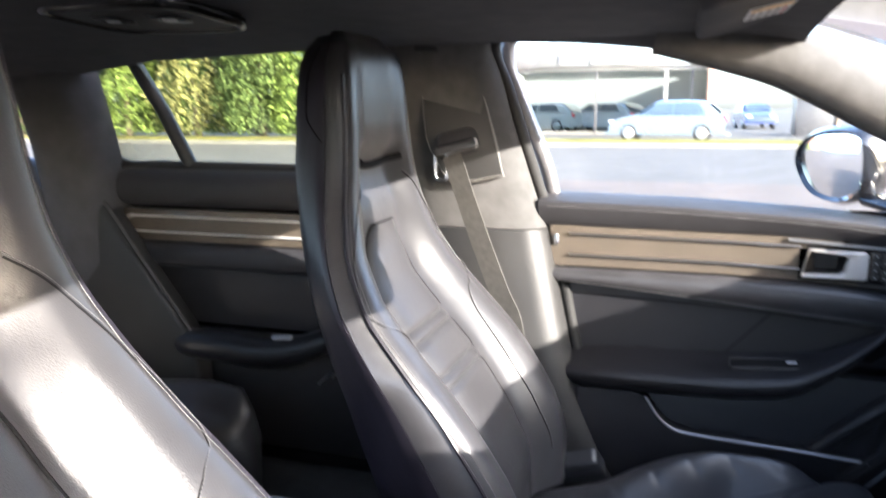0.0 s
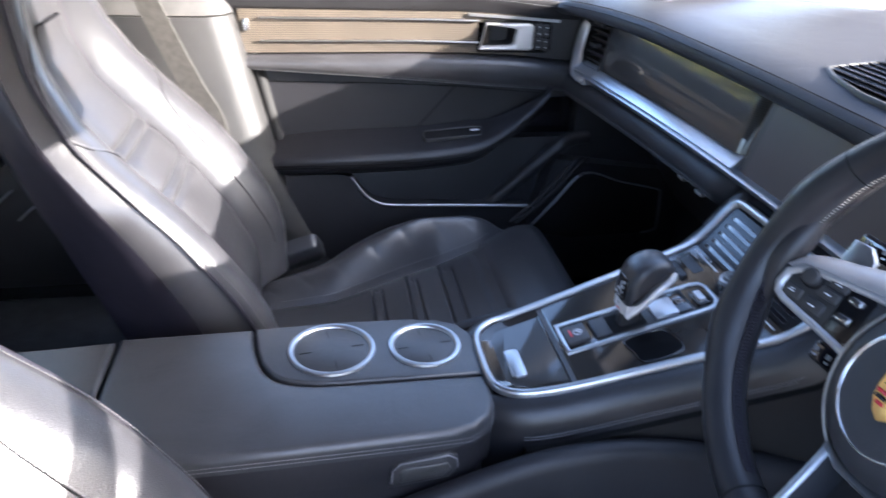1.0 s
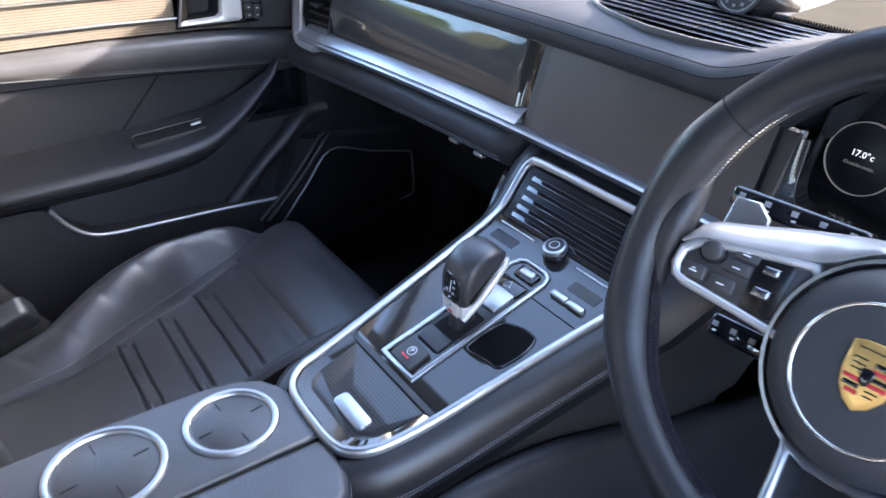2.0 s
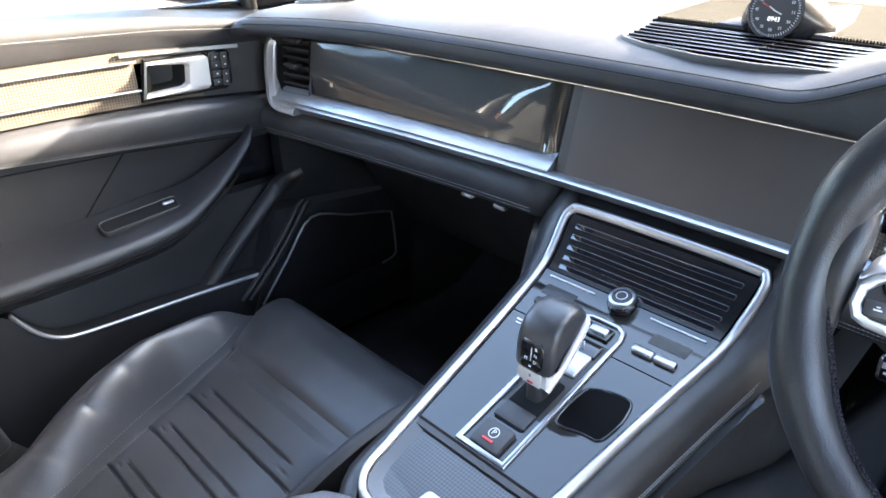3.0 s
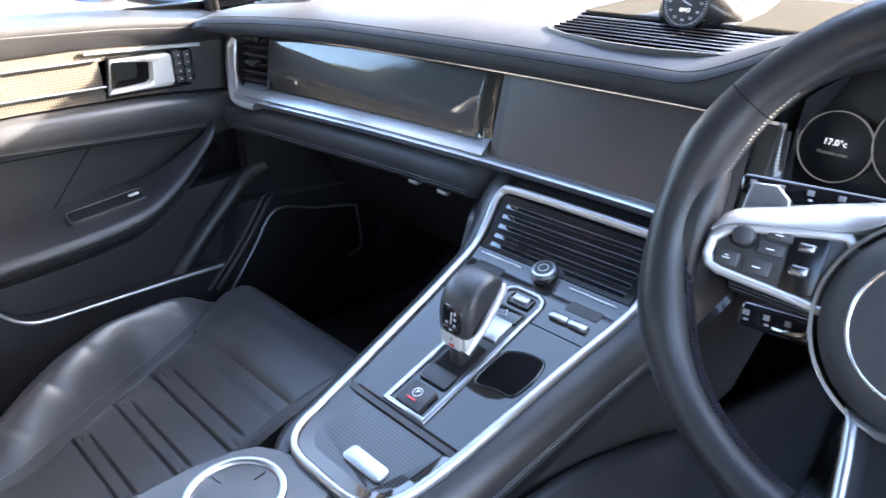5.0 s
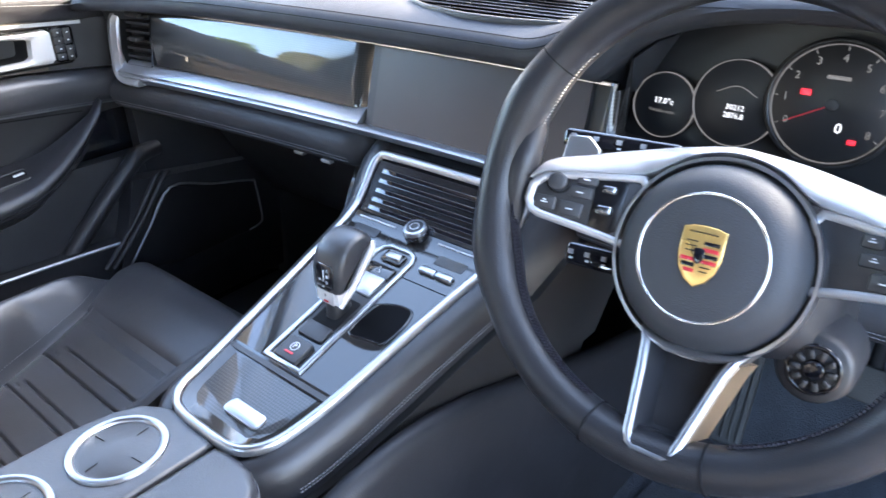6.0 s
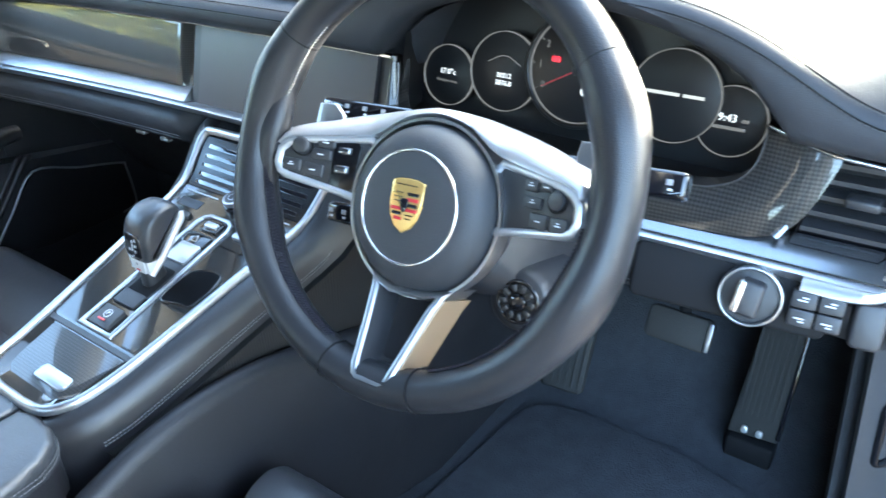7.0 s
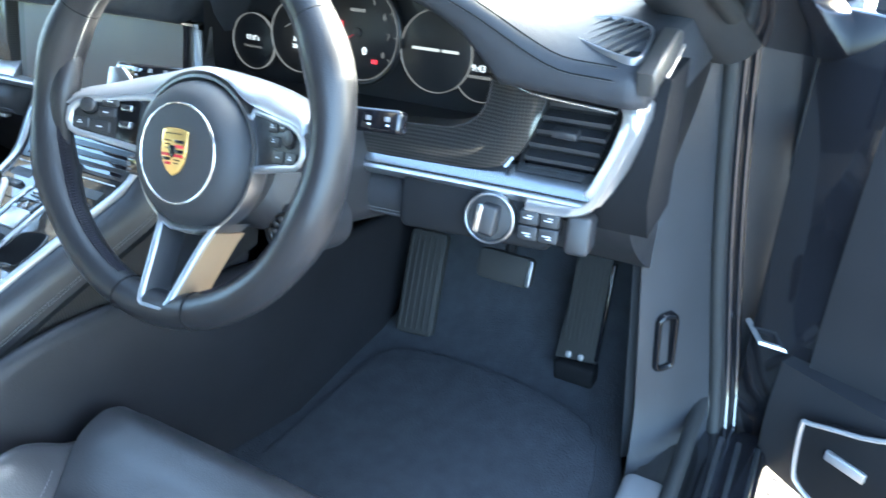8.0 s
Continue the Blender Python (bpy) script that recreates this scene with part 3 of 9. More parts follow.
def front_door(name, label, xf, with_glass=True, low=0.0, fwd=0.0):
    d = thing(name, label, "car door", xf @ Vector((-0.1, 0.78, 0.5)))

    def p(nm, bm, mat, parent=d, lab="", sharp=0.82):
        bmesh.ops.transform(bm, matrix=xf, verts=bm.verts)
        return part(nm, bm, mat, parent, lab, sharp)

    bm = bmesh.new()
    x0, x1 = -0.46, 0.25

    def pad(u, v):
        x = x0 + (x1 - x0) * u
        zt, zb = soft(Z_SILL, x), soft(Z_PAD, x)
        if v < 0.55:
            t = v / 0.55
            return Vector((x, door_y(x) - 0.006 - 0.022 * math.sin(t * math.pi / 2), zb + (zt - 0.012 - zb) * t))
        t = (v - 0.55) / 0.45
        return Vector((x, door_y(x) - 0.028 + 0.012 * (1 - math.cos(t * math.pi / 2)) + 0.075 * t, zt - 0.012 + 0.012 * math.sin(t * math.pi / 2)))

    slab(bm, pad, 28, 16, (0, 0.04, -0.02), (0.7, 0.15))
    pad_ob = p("top_pad", bm, SILL_LEATHER)
    bm = bmesh.new()
    hole = ([(0, 0.8625)], [(0, 0.9155)])
    band(bm, -0.438, 0.0205, shifted(Z_TRIM, 0.002), shifted(Z_PAD, -0.002), -0.004, 0.0)
    band(bm, 0.0205, 0.120, shifted(Z_TRIM, 0.002), hole[0], -0.004, 0.0)
    band(bm, 0.0205, 0.120, hole[1], shifted(Z_PAD, -0.002), -0.004, 0.0)
    trim = p("trim_panel", bm, TRIM_WEAVE, d, "woven silver-grey fibre trim panel")
    for f in (0.30, 0.80):
        bm = bmesh.new()
        tube(bm, [(x, door_y(x) - 0.0095, soft(Z_TRIM, x) + f * (soft(Z_PAD, x) - soft(Z_TRIM, x))) for x in (-0.40, -0.3, -0.2, -0.1, 0.022)], 0.0030, 8, flat=0.6)
        p("trim_line", bm, SATIN, trim, "thin satin metal inlay line")
    bm = bmesh.new()
    band(bm, 0.120, 0.25, shifted(Z_TRIM, 0.002), hole[0], -0.002, 0.0)
    band(bm, 0.120, 0.25, hole[1], shifted(Z_PAD, -0.002), -0.002, 0.0)
    band(bm, 0.134, 0.25, hole[0], hole[1], -0.002, 0.0)
    p("trim_end_panel", bm, SOFT_PLASTIC)
    bm = bmesh.new()
    band(bm, -0.445, 0.262, Z_BAND, shifted(Z_TRIM, -0.002), -0.012, 0.014)
    mid = p("middle_band", bm, LEATHER)
    for dz in (0.008, 0.0115):
        pts = [Vector((x, door_y(x) - 0.0215, soft(Z_BAND, x) + dz - 0.004)) for x in [-0.44 + 0.7 * k / 40 for k in range(41)]]
        stitches("stitching", [xf @ q for q in pts], mid, THREAD, 0.0045, 0.003, 0.0005)
    pts = [Vector((x, door_y(x) - 0.030, soft(Z_SILL, x) - 0.022)) for x in [-0.44 + 0.68 * k / 40 for k in range(41)]]
    stitches("stitching", [xf @ q for q in pts], pad_ob, THREAD, 0.0045, 0.003, 0.0005)
    # pull handle: a framed cup with a broad grip
    hm = facing((0.077, door_y(0.07) - 0.010, 0.889), (1, 0, -0.02), (0, 0, 1))
    bm = bmesh.new()
    sweep(bm, [(x, door_y(x) - 0.0085, soft(Z_PAD, x) - 0.006) for x in (0.0, 0.05, 0.10, 0.15, 0.185)], [(-0.002, -0.0026), (0.002, -0.0026), (0.002, 0.0026), (-0.002, 0.0026)])
    p("trim_cap_line", bm, SATIN, d, "satin cap line above the door pull")
    cup_o = [(-0.052, -0.0265), (0.050, -0.0265), (0.056, -0.0215), (0.056, 0.0215), (0.050, 0.0265), (-0.040, 0.0265), (-0.0445, 0.0215)]
    cup_i = [(-0.0490, -0.0215), (0.012, -0.0185), (0.0200, -0.013), (0.0230, 0.013), (0.0190, 0.0165), (-0.0385, 0.0225), (-0.0420, 0.0190)]
    bm = bmesh.new()
    rows = [at_level(hm, cup_o, -0.012), at_level(hm, cup_o, -0.0005), at_level(hm, inset(cup_o, 0.0010), 0.0030), at_level(hm, [(a + (c - a) * 0.5, b + (e - b) * 0.5) for (a, b), (c, e) in zip(cup_o, cup_i)], 0.0050), at_level(hm, inset(cup_i, -0.0010), 0.0034), at_level(hm, cup_i, 0.0005), at_level(hm, inset(cup_i, 0.001), -0.010)]
    loft(bm, rows, False)
    handle = p("handle_frame", bm, BRIGHT_SATIN, d, "pale satin frame and grip of the door pull", 0.9)
    bm = bmesh.new()
    mouth = inset(cup_i, -0.0004)
    deep = [(-0.004 + (a + 0.004) * 0.62, b * 0.72) for a, b in cup_i]
    loft(bm, [at_level(hm, mouth, 0.0), at_level(hm, mouth, -0.008), at_level(hm, [((a + c) / 2, (b + e) / 2) for (a, b), (c, e) in zip(mouth, deep)], -0.026), at_level(hm, deep, -0.036)], False)
    bm.faces.new([bm.verts.new(q) for q in at_level(hm, deep, -0.036)])
    p("handle_cup", bm, CLUSTER_BLACK, handle)
    bm = bmesh.new()
    loft(bm, [[hm @ Vector(q) for q in ((-0.0485, -0.0205, 0.000), (-0.0420, 0.0180, 0.000), (-0.0420, 0.0180, -0.008), (-0.0485, -0.0205, -0.008))], [hm @ Vector(q) for q in ((-0.029, -0.016, -0.022), (-0.029, 0.006, -0.022), (-0.031, 0.006, -0.026), (-0.031, -0.016, -0.026))]])
    p("cup_ramp", bm, TRIM_WEAVE, handle)
    bm = bmesh.new()
    plate(bm, hm @ Matrix.Translation((0.0745, 0.001, 0.002)), rrect(0.034, 0.056, 0.006), 0.01, 0.001)
    pack = p("switch_pack", bm, PIANO)
    bm = bmesh.new()
    rim_frame(bm, hm @ Matrix.Translation((0.020, 0.0, 0.001)), [(-0.0765, -0.031), (0.062, -0.031), (0.073, -0.022), (0.073, 0.024), (0.064, 0.031), (-0.064, 0.031)], 0.0018, 0.008, 0.0005)
    p("pack_outline", bm, DEEP_BLACK, pack)
    for i, w, j, y, h in [(0, 0.0150, j, 0.0205 - 0.0130 * j, 0.0118) for j in range(4)] + [(1, 0.0120, 0, 0.0135, 0.0260), (1, 0.0120, 1, -0.0135, 0.0250)]:
        bm = bmesh.new()
        q = hm @ Matrix.Translation((0.0672 + 0.0150 * i, y, 0.0045))
        plate(bm, q, rrect(w, h, 0.0015, 2), 0.004, 0.0008)
        b_ = p("button", bm, PLASTIC, pack)
        for k in range(2 if i else 1):
            bm = bmesh.new()
            plate(bm, q @ Matrix.Translation((0, (0.006 - 0.012 * k) if i else 0, 0.0004)), rrect(0.0030, 0.0020, 0.0004, 1), 0.0004, 0.0001)
            p("mark", bm, ICON, b_)
    # lock button near the rear end of the trim
    bm = bmesh.new()
    lm = facing((-0.425, door_y(-0.4) - 0.010, 0.912), (1, 0, 0), (0, 0, 1))
    plate(bm, lm, rrect(0.010, 0.024, 0.005), 0.006, 0.002)
    p("lock_pin", bm, CHROME, d, "small bright lock tab")
    # upper panel, armrest, lower panel
    z_arm = [(-0.40, 0.660), (-0.2, 0.670), (0.0, 0.684), (0.06, 0.70), (0.12, 0.735), (0.18, 0.772), (0.27, 0.772)]
    bm = bmesh.new()
    band(bm, -0.42, 0.27, shifted(z_arm, -0.01), shifted(Z_BAND, 0.0), 0.010, 0.0)
    up_ob = p("upper_panel", bm, DOOR_LEATHER)
    bm = bmesh.new()
    tube(bm, [(-0.095, door_y(0) + 0.0085, 0.700), (-0.018, door_y(0) + 0.0085, 0.786)], 0.0012, 5)
    tube(bm, [(-0.40, door_y(0) + 0.0085, 0.800), (-0.2, door_y(0) + 0.0085, 0.795), (-0.018, door_y(0) + 0.0085, 0.786), (0.16, door_y(0.16) + 0.0085, 0.770)], 0.0010, 5)
    p("seam", bm, DEEP_BLACK, up_ob)
    bm = bmesh.new()
    arm = spline([(-0.41, 0.718, 0.652), (-0.30, 0.698, 0.658), (-0.12, 0.690, 0.663), (0.0, 0.690, 0.674), (0.06, 0.694, 0.696), (0.12, 0.702, 0.737), (0.160, 0.711, 0.772), (0.175, 0.718, 0.790)], 6)
    n = len(arm)
    rows = []
    for i, q in enumerate(arm):
        f = max(0.0, min(1.0, (i / n - 0.42) / 0.40))
        w, k = 0.074 * (1 - f) + 0.020 * f, 1 - 0.55 * max(0.0, (i / n - 0.5) / 0.5)
        prof = ((0.014, -0.036), (-0.003, -0.024), (-0.012, -0.013), (-0.0150, -0.001), (-0.012, 0.008), (-0.004, 0.0125), (0.25 * w, 0.0180 - 0.004 * f), (0.62 * w, 0.0300 - 0.017 * f), (w, 0.038 - 0.031 * f), (w, -0.036))
        rows.append([q + Vector((0, a * (k if a < 0.013 else 1.0), b * (k if b > 0 else (1 - 0.6 * f) * k))) for a, b in prof])
    loft(bm, rows)
    rest = p("armrest", bm, DOOR_LEATHER, d, "", 1.0)
    bm = bmesh.new()
    for dz in (-0.008, -0.013):
        tube(bm, [q + Vector((0, -0.0146 - 0.35 * (dz + 0.008), dz)) for q in arm[:int(n * 0.75)]], 0.0010, 5)
    p("armrest_seam", bm, DEEP_BLACK, rest)
    am = facing((-0.027, 0.722, 0.6995), (1, 0, 0.075), (0, 1, 0.42))
    bm = bmesh.new()
    rim_frame(bm, am, rrect(0.126, 0.028, 0.009), 0.0026, 0.016, 0.0008, 0.002)
    p("grip_recess_rim", bm, PILLAR_PLASTIC, rest)
    bm = bmesh.new()
    plate(bm, am @ Matrix.Translation((0.0, 0, 0.0012)), rrect(0.122, 0.024, 0.008), 0.006, 0.001)
    p("grip_recess", bm, DEEP_BLACK, rest)
    bm = bmesh.new()
    plate(bm, am @ Matrix.Translation((0.046, 0.003, 0.003)), rrect(0.018, 0.006, 0.002), 0.010, 0.0015)
    p("window_switch", bm, SATIN_PAINT, rest, "small silver window switch")
    bm = bmesh.new()
    slab(bm, lambda u, v: Vector((-0.40 + 0.70 * u, 0.768 - 0.02 * math.sin(math.pi * v) * (1 - 0.4 * u), 0.30 + 0.37 * v)), 20, 10, (0, 0.03, 0))
    p("lower_panel", bm, DARK_PLASTIC)
    top_edge = [(-0.37, 0.622), (-0.26, 0.621), (-0.238, 0.614), (-0.213, 0.575), (-0.186, 0.553), (-0.15, 0.545), (-0.063, 0.540), (0.05, 0.534), (0.158, 0.527)]
    bm = bmesh.new()
    slab(bm, lambda u, v: Vector(((x := -0.37 + 0.528 * u), 0.706 + 0.012 * u + 0.045 * (1 - v) ** 3, 0.31 + (lerp_table(top_edge, x) - 0.31) * v)), 30, 8, (0, 0.035, 0))
    pocket = p("door_pocket", bm, DARK_PLASTIC)
    bm = bmesh.new()
    tube(bm, spline([(x, 0.706 + 0.012 * (x + 0.37) / 0.61, z + 0.002) for x, z in top_edge[2:]], 4), 0.0035, 8)
    p("pocket_lip", bm, SATIN_PAINT, pocket, "satin grey lip along the door pocket")
    if with_glass:
        bm = bmesh.new()

        def gl(u, v):
            x = -0.49 + 1.02 * u
            ztop = lerp_table([(-0.49, 1.23), (-0.46, 1.30), (-0.2, 1.29), (0.0, 1.22), (0.3, 1.065), (0.53, 0.96)], x)
            z = 0.975 + max(0.0, ztop - 0.975) * v
            return Vector((x, 0.80 - 0.16 * (z - 0.975) - 0.15 * (z - 0.975) ** 2, z))

        slab(bm, gl, 20, 6, (0, 0.004, 0))
        ob = p("window_pane", bm, GLASS)
        ob.visible_shadow = False
        # gloss black frame, coloured pale grey to paint in its sky reflection
        bm = bmesh.new()
        tube(bm, spline([(-0.437, 0.802, 0.980), (-0.458, 0.796, 1.06), (-0.508, 0.775, 1.19), (-0.531, 0.758, 1.265), (-0.505, 0.746, 1.315), (-0.36, 0.742, 1.338)], 5), 0.015, 12)
        p("window_frame", bm, FLANK_DARK, d, "edge of the window frame, coloured grey for the sky it reflects")
    bm = bmesh.new()
    slab(bm, lambda u, v: Vector((-0.46 + 1.06 * u, 0.80 + 0.05 * math.sin(math.pi * v), 0.30 + 0.68 * v)), 12, 10, (0, 0.02, 0))
    p("outer_skin", bm, CAR_BLACK)
    bm = bmesh.new()
    box(bm, (0.575, 0.775, 0.30), (0.680, 0.84, 0.95), 0.004)
    p("shut_face", bm, CAR_BLACK)
    if low:
        bm = bmesh.new()
        slab(bm, lambda u, v: Vector(((x := 0.30 + 0.34 * u), 0.795 - 0.10 * v * (1.08 - 0.95 - 0.11 * u), 0.945 + (1.095 - 0.095 * u - 0.945) * v)), 8, 6, (0, 0.03, 0))
        p("mirror_sail", bm, DARK_PLASTIC, d, "black corner panel ahead of the window")
    # front end with the loudspeaker
    bm = bmesh.new()
    slab(bm, lambda u, v: Vector((0.25 + 0.33 * u, 0.775 - 0.012 * math.sin(math.pi * v), 0.30 + 0.66 * v)), 8, 8, (0, 0.02, 0))
    p("front_panel", bm, DARK_PLASTIC)
    bm = bmesh.new()
    slab(bm, lambda u, v: Vector((fwd + 0.20 + 0.33 * u - 0.09 * (1 - v) * (1 - u), 0.722 - 0.008 * math.sin(math.pi * v) + 0.03 * u * u, 0.40 - low + 0.235 * v - 0.05 * u * v)), 8, 8, (0, 0.04, 0))
    pod = p("speaker_pod", bm, DARK_PLASTIC)
    gm = [(0.400, 0.510), (0.528, 0.455), (0.539, 0.445), (0.532, 0.365), (0.520, 0.348), (0.50, 0.340), (0.335, 0.340), (0.26, 0.375)] if low else [(x, z) for x, z in ((0.264, 0.603), (0.440, 0.559), (0.449, 0.550), (0.455, 0.470), (0.446, 0.456), (0.42, 0.451), (0.252, 0.447), (0.145, 0.468))]
    sm = Matrix.Translation((0, 0.712, 0)) @ Matrix(((1, 0, 0, 0), (0, 0, -1, 0), (0, 1, 0, 0), (0, 0, 0, 1)))
    bm = bmesh.new()
    plate(bm, sm, gm, 0.015, 0.002)
    p("speaker_grille", bm, DEEP_BLACK, pod)
    ring = ((0.26, 0.377), (0.33, 0.445), (0.400, 0.512), (0.47, 0.482), (0.530, 0.456), (0.541, 0.445), (0.534, 0.365), (0.520, 0.346), (0.50, 0.338))
    bm = bmesh.new()
    tube(bm, spline([(a, 0.710, b) for a, b in ring if low] or [(a, 0.710, b) for a, b in ((0.145, 0.470), (0.205, 0.540), (0.264, 0.605), (0.35, 0.583), (0.440, 0.561), (0.451, 0.548), (0.456, 0.472), (0.446, 0.458), (0.42, 0.453))], 4), 0.0032 if low else 0.0022, 6)
    p("speaker_trim", bm, SATIN_PAINT if low else FLANK_DARK, pod, "satin line round the loudspeaker grille")
    for dx, dz, r in ((fwd - 0.010, 0.016, 0.006), (fwd - 0.024, 0.020, 0.005)):
        bm = bmesh.new()
        tube(bm, spline([(0.135 + dx, 0.716, 0.470 + dz - low), (0.205 + dx, 0.714, 0.540 + dz - low), (0.262 + dx, 0.716, 0.606 + dz - low), (0.285 + dx, 0.73, 0.612 + dz - low)], 4), r, 8)
        p("pod_ridge", bm, DARK_PLASTIC, pod)
    if low:
        bm = bmesh.new()
        box(bm, (0.450, 0.706, 0.419), (0.502, 0.714, 0.434), 0.002)
        p("name_plate", bm, SATIN_PAINT, pod, "blank satin plate")
    bm = bmesh.new()
    tube(bm, spline([(0.045, 0.752, 0.50), (0.13, 0.745, 0.585), (0.205, 0.744, 0.650), (0.235, 0.750, 0.668), (0.28, 0.768, 0.668)], 5), 0.016, 16)
    p("front_roll", bm, DARK_PLASTIC)
    return d


front_door("car_door", "closed black leather-lined front car door with woven trim", Matrix.Identity(4))
HINGE = Vector((0.70, -0.85, 0))
open_xf = Matrix.Translation(HINGE) @ Matrix.Rotation(radians(62), 4, "Z") @ Matrix.Translation(-HINGE) @ Matrix.Diagonal((1, -1, 1, 1))
front_door("car_door", "wide-open black driver's door with leather lining and speaker grille", open_xf, True, 0.10, 0.08)


def rear_door(s, label):
    xf = Matrix.Diagonal((1, s, 1, 1))
    d = thing("passenger_car_door", label, "car door", xf @ Vector((-1.1, 0.78, 0.5)))

    def p(nm, bm, mat, parent=d, lab=""):
        bmesh.ops.transform(bm, matrix=xf, verts=bm.verts)
        return part(nm, bm, mat, parent, lab)

    def strip(za, zb, y, bulge, mat, nm, x0=-1.57, x1=-0.70, lab=""):
        bm = bmesh.new()
        slab(bm, lambda u, v: Vector((x0 + (x1 - x0) * u, y - bulge * (1 - abs(2 * v - 1) ** 3), za + (zb - za) * v)), 20, 8, (0, 0.03, 0), (x1 - x0, zb - za))
        return p(nm, bm, mat, d, lab)

    strip(0.945, 1.035, 0.765, 0.03, SILL_LEATHER, "top_pad")
    tr = strip(0.862, 0.938, 0.757, 0.004, TRIM_WEAVE, "trim_panel", lab="woven silver-grey fibre trim panel")
    for z in (0.884, 0.922):
        bm = bmesh.new()
        tube(bm, [(-1.465, 0.752, z), (-0.7, 0.752, z)], 0.0048, 6, flat=0.6)
        p("trim_line", bm, BRIGHT_SATIN, tr, "satin metal inlay line")
    bm = bmesh.new()
    tube(bm, spline([(-1.462, 0.752, 0.884), (-1.478, 0.752, 0.889), (-1.484, 0.752, 0.903), (-1.478, 0.752, 0.917), (-1.462, 0.752, 0.922)], 4), 0.0048, 6)
    p("trim_end", bm, BRIGHT_SATIN, tr)
    strip(0.80, 0.858, 0.75, 0.012, SILL_LEATHER, "middle_band")
    strip(0.66, 0.802, 0.772, 0.0, DOOR_LEATHER, "upper_panel")
    strip(0.36, 0.64, 0.77, 0.015, DARK_PLASTIC, "lower_panel")
    bm = bmesh.new()
    arm = spline([(-1.34, 0.74, 0.615), (-1.29, 0.715, 0.625), (-1.20, 0.700, 0.632), (-1.10, 0.700, 0.625), (-1.02, 0.705, 0.632), (-0.94, 0.715, 0.660), (-0.86, 0.735, 0.700)], 6)
    tube(bm, arm, [0.018 + 0.022 * math.sin(math.pi * min(1.0, 0.15 + 0.85 * k / (len(arm) - 1))) for k in range(len(arm))], 12)
    rest = p("armrest", bm, DOOR_LEATHER)
    bm = bmesh.new()
    plate(bm, facing((-1.03, 0.690, 0.672), (1, 0, 0.1), (0, 1, 0.5)), rrect(0.05, 0.012, 0.004), 0.012, 0.003)
    p("window_switch", bm, SATIN_PAINT, rest, "small silver window switch")
    # small silver bars modelled in place of glints in the door pocket
    for k, (x, z) in enumerate(((-0.97, 0.545), (-0.935, 0.565), (-0.90, 0.53))):
        bm = bmesh.new()
        tube(bm, [(x, 0.745, z), (x + 0.035, 0.742, z + 0.030)], 0.006, 6, flat=0.5)
        p("pocket_glint", bm, SATIN_PAINT, d)
    bm = bmesh.new()
    tube(bm, [(-1.43, 0.735, 1.315), (-1.36, 0.765, 1.17), (-1.305, 0.785, 1.035)], 0.017, 8)
    p("window_post", bm, PLASTIC)
    bm = bmesh.new()
    tube(bm, spline([(-0.80, 0.73, 1.31), (-1.2, 0.725, 1.315), (-1.45, 0.72, 1.30), (-1.535, 0.735, 1.25), (-1.53, 0.76, 1.10), (-1.50, 0.775, 1.04), (-1.35, 0.785, 1.035), (-0.7, 0.785, 1.03)], 5), 0.019, 8)
    p("window_frame", bm, RUBBER)
    bm = bmesh.new()
    slab(bm, lambda u, v: Vector((-1.53 + 0.8 * u, 0.80 - 0.07 * v - 0.01 * v * v, 1.03 + 0.28 * v)), 10, 6, (0, 0.004, 0))
    ob = p("window_pane", bm, TINTED_GLASS)
    ob.visible_shadow = False
    bm = bmesh.new()
    slab(bm, lambda u, v: Vector((-1.56 + 0.98 * u, 0.80 + 0.04 * math.sin(math.pi * v), 0.30 + 0.72 * v)), 10, 8, (0, 0.02, 0))
    p("outer_skin", bm, CAR_BLACK)


rear_door(1, "closed rear car door with woven trim and divided window")
rear_door(-1, "closed rear car door behind the driver's seat")


# ---- seats ----
BACK_F = [(0.50, -0.37), (0.60, -0.372), (0.67, -0.402), (0.77, -0.468), (0.89, -0.575), (0.96, -0.612), (1.03, -0.628), (1.10, -0.632), (1.17, -0.634), (1.235, -0.637), (1.264, -0.643), (1.280, -0.656), (1.287, -0.678)]
BACK_R = [(0.50, -0.56), (0.60, -0.585), (0.75, -0.632), (0.90, -0.682), (1.0, -0.71), (1.085, -0.724), (1.17, -0.718), (1.23, -0.710), (1.262, -0.702), (1.280, -0.694), (1.287, -0.686)]
BACK_W = [(0.50, 0.205), (0.60, 0.225), (0.70, 0.236), (0.80, 0.238), (0.88, 0.226), (0.95, 0.200), (1.02, 0.166), (1.08, 0.142), (1.14, 0.131), (1.20, 0.127), (1.25, 0.118), (1.273, 0.096), (1.287, 0.055)]
BACK_D = [(0.50, 0.045), (0.65, 0.058), (0.80, 0.060), (0.90, 0.050), (0.97, 0.034), (1.02, 0.022), (1.06, 0.034), (1.09, 0.036), (1.12, 0.010), (1.2, 0.006), (1.287, 0.0)]


def seat_front(t, z):
    """The front face of the backrest at t from -1 to 1 across, at height z."""
    f, r, w, dip = soft(BACK_F, z, 0.015), soft(BACK_R, z, 0.015), soft(BACK_W, z, 0.012), soft(BACK_D, z, 0.012)
    a = abs(t)
    k = min(1.0, max(0.0, (a - 0.40) / 0.36))
    x = f - dip * (1 - k * k * (3 - 2 * k))
    if a > 0.86:
        q = (a - 0.86) / 0.14
        x -= (1 - math.sqrt(max(0.0, 1 - q * q))) * 0.40 * (f - r)
    return Vector((x, t * w, z))


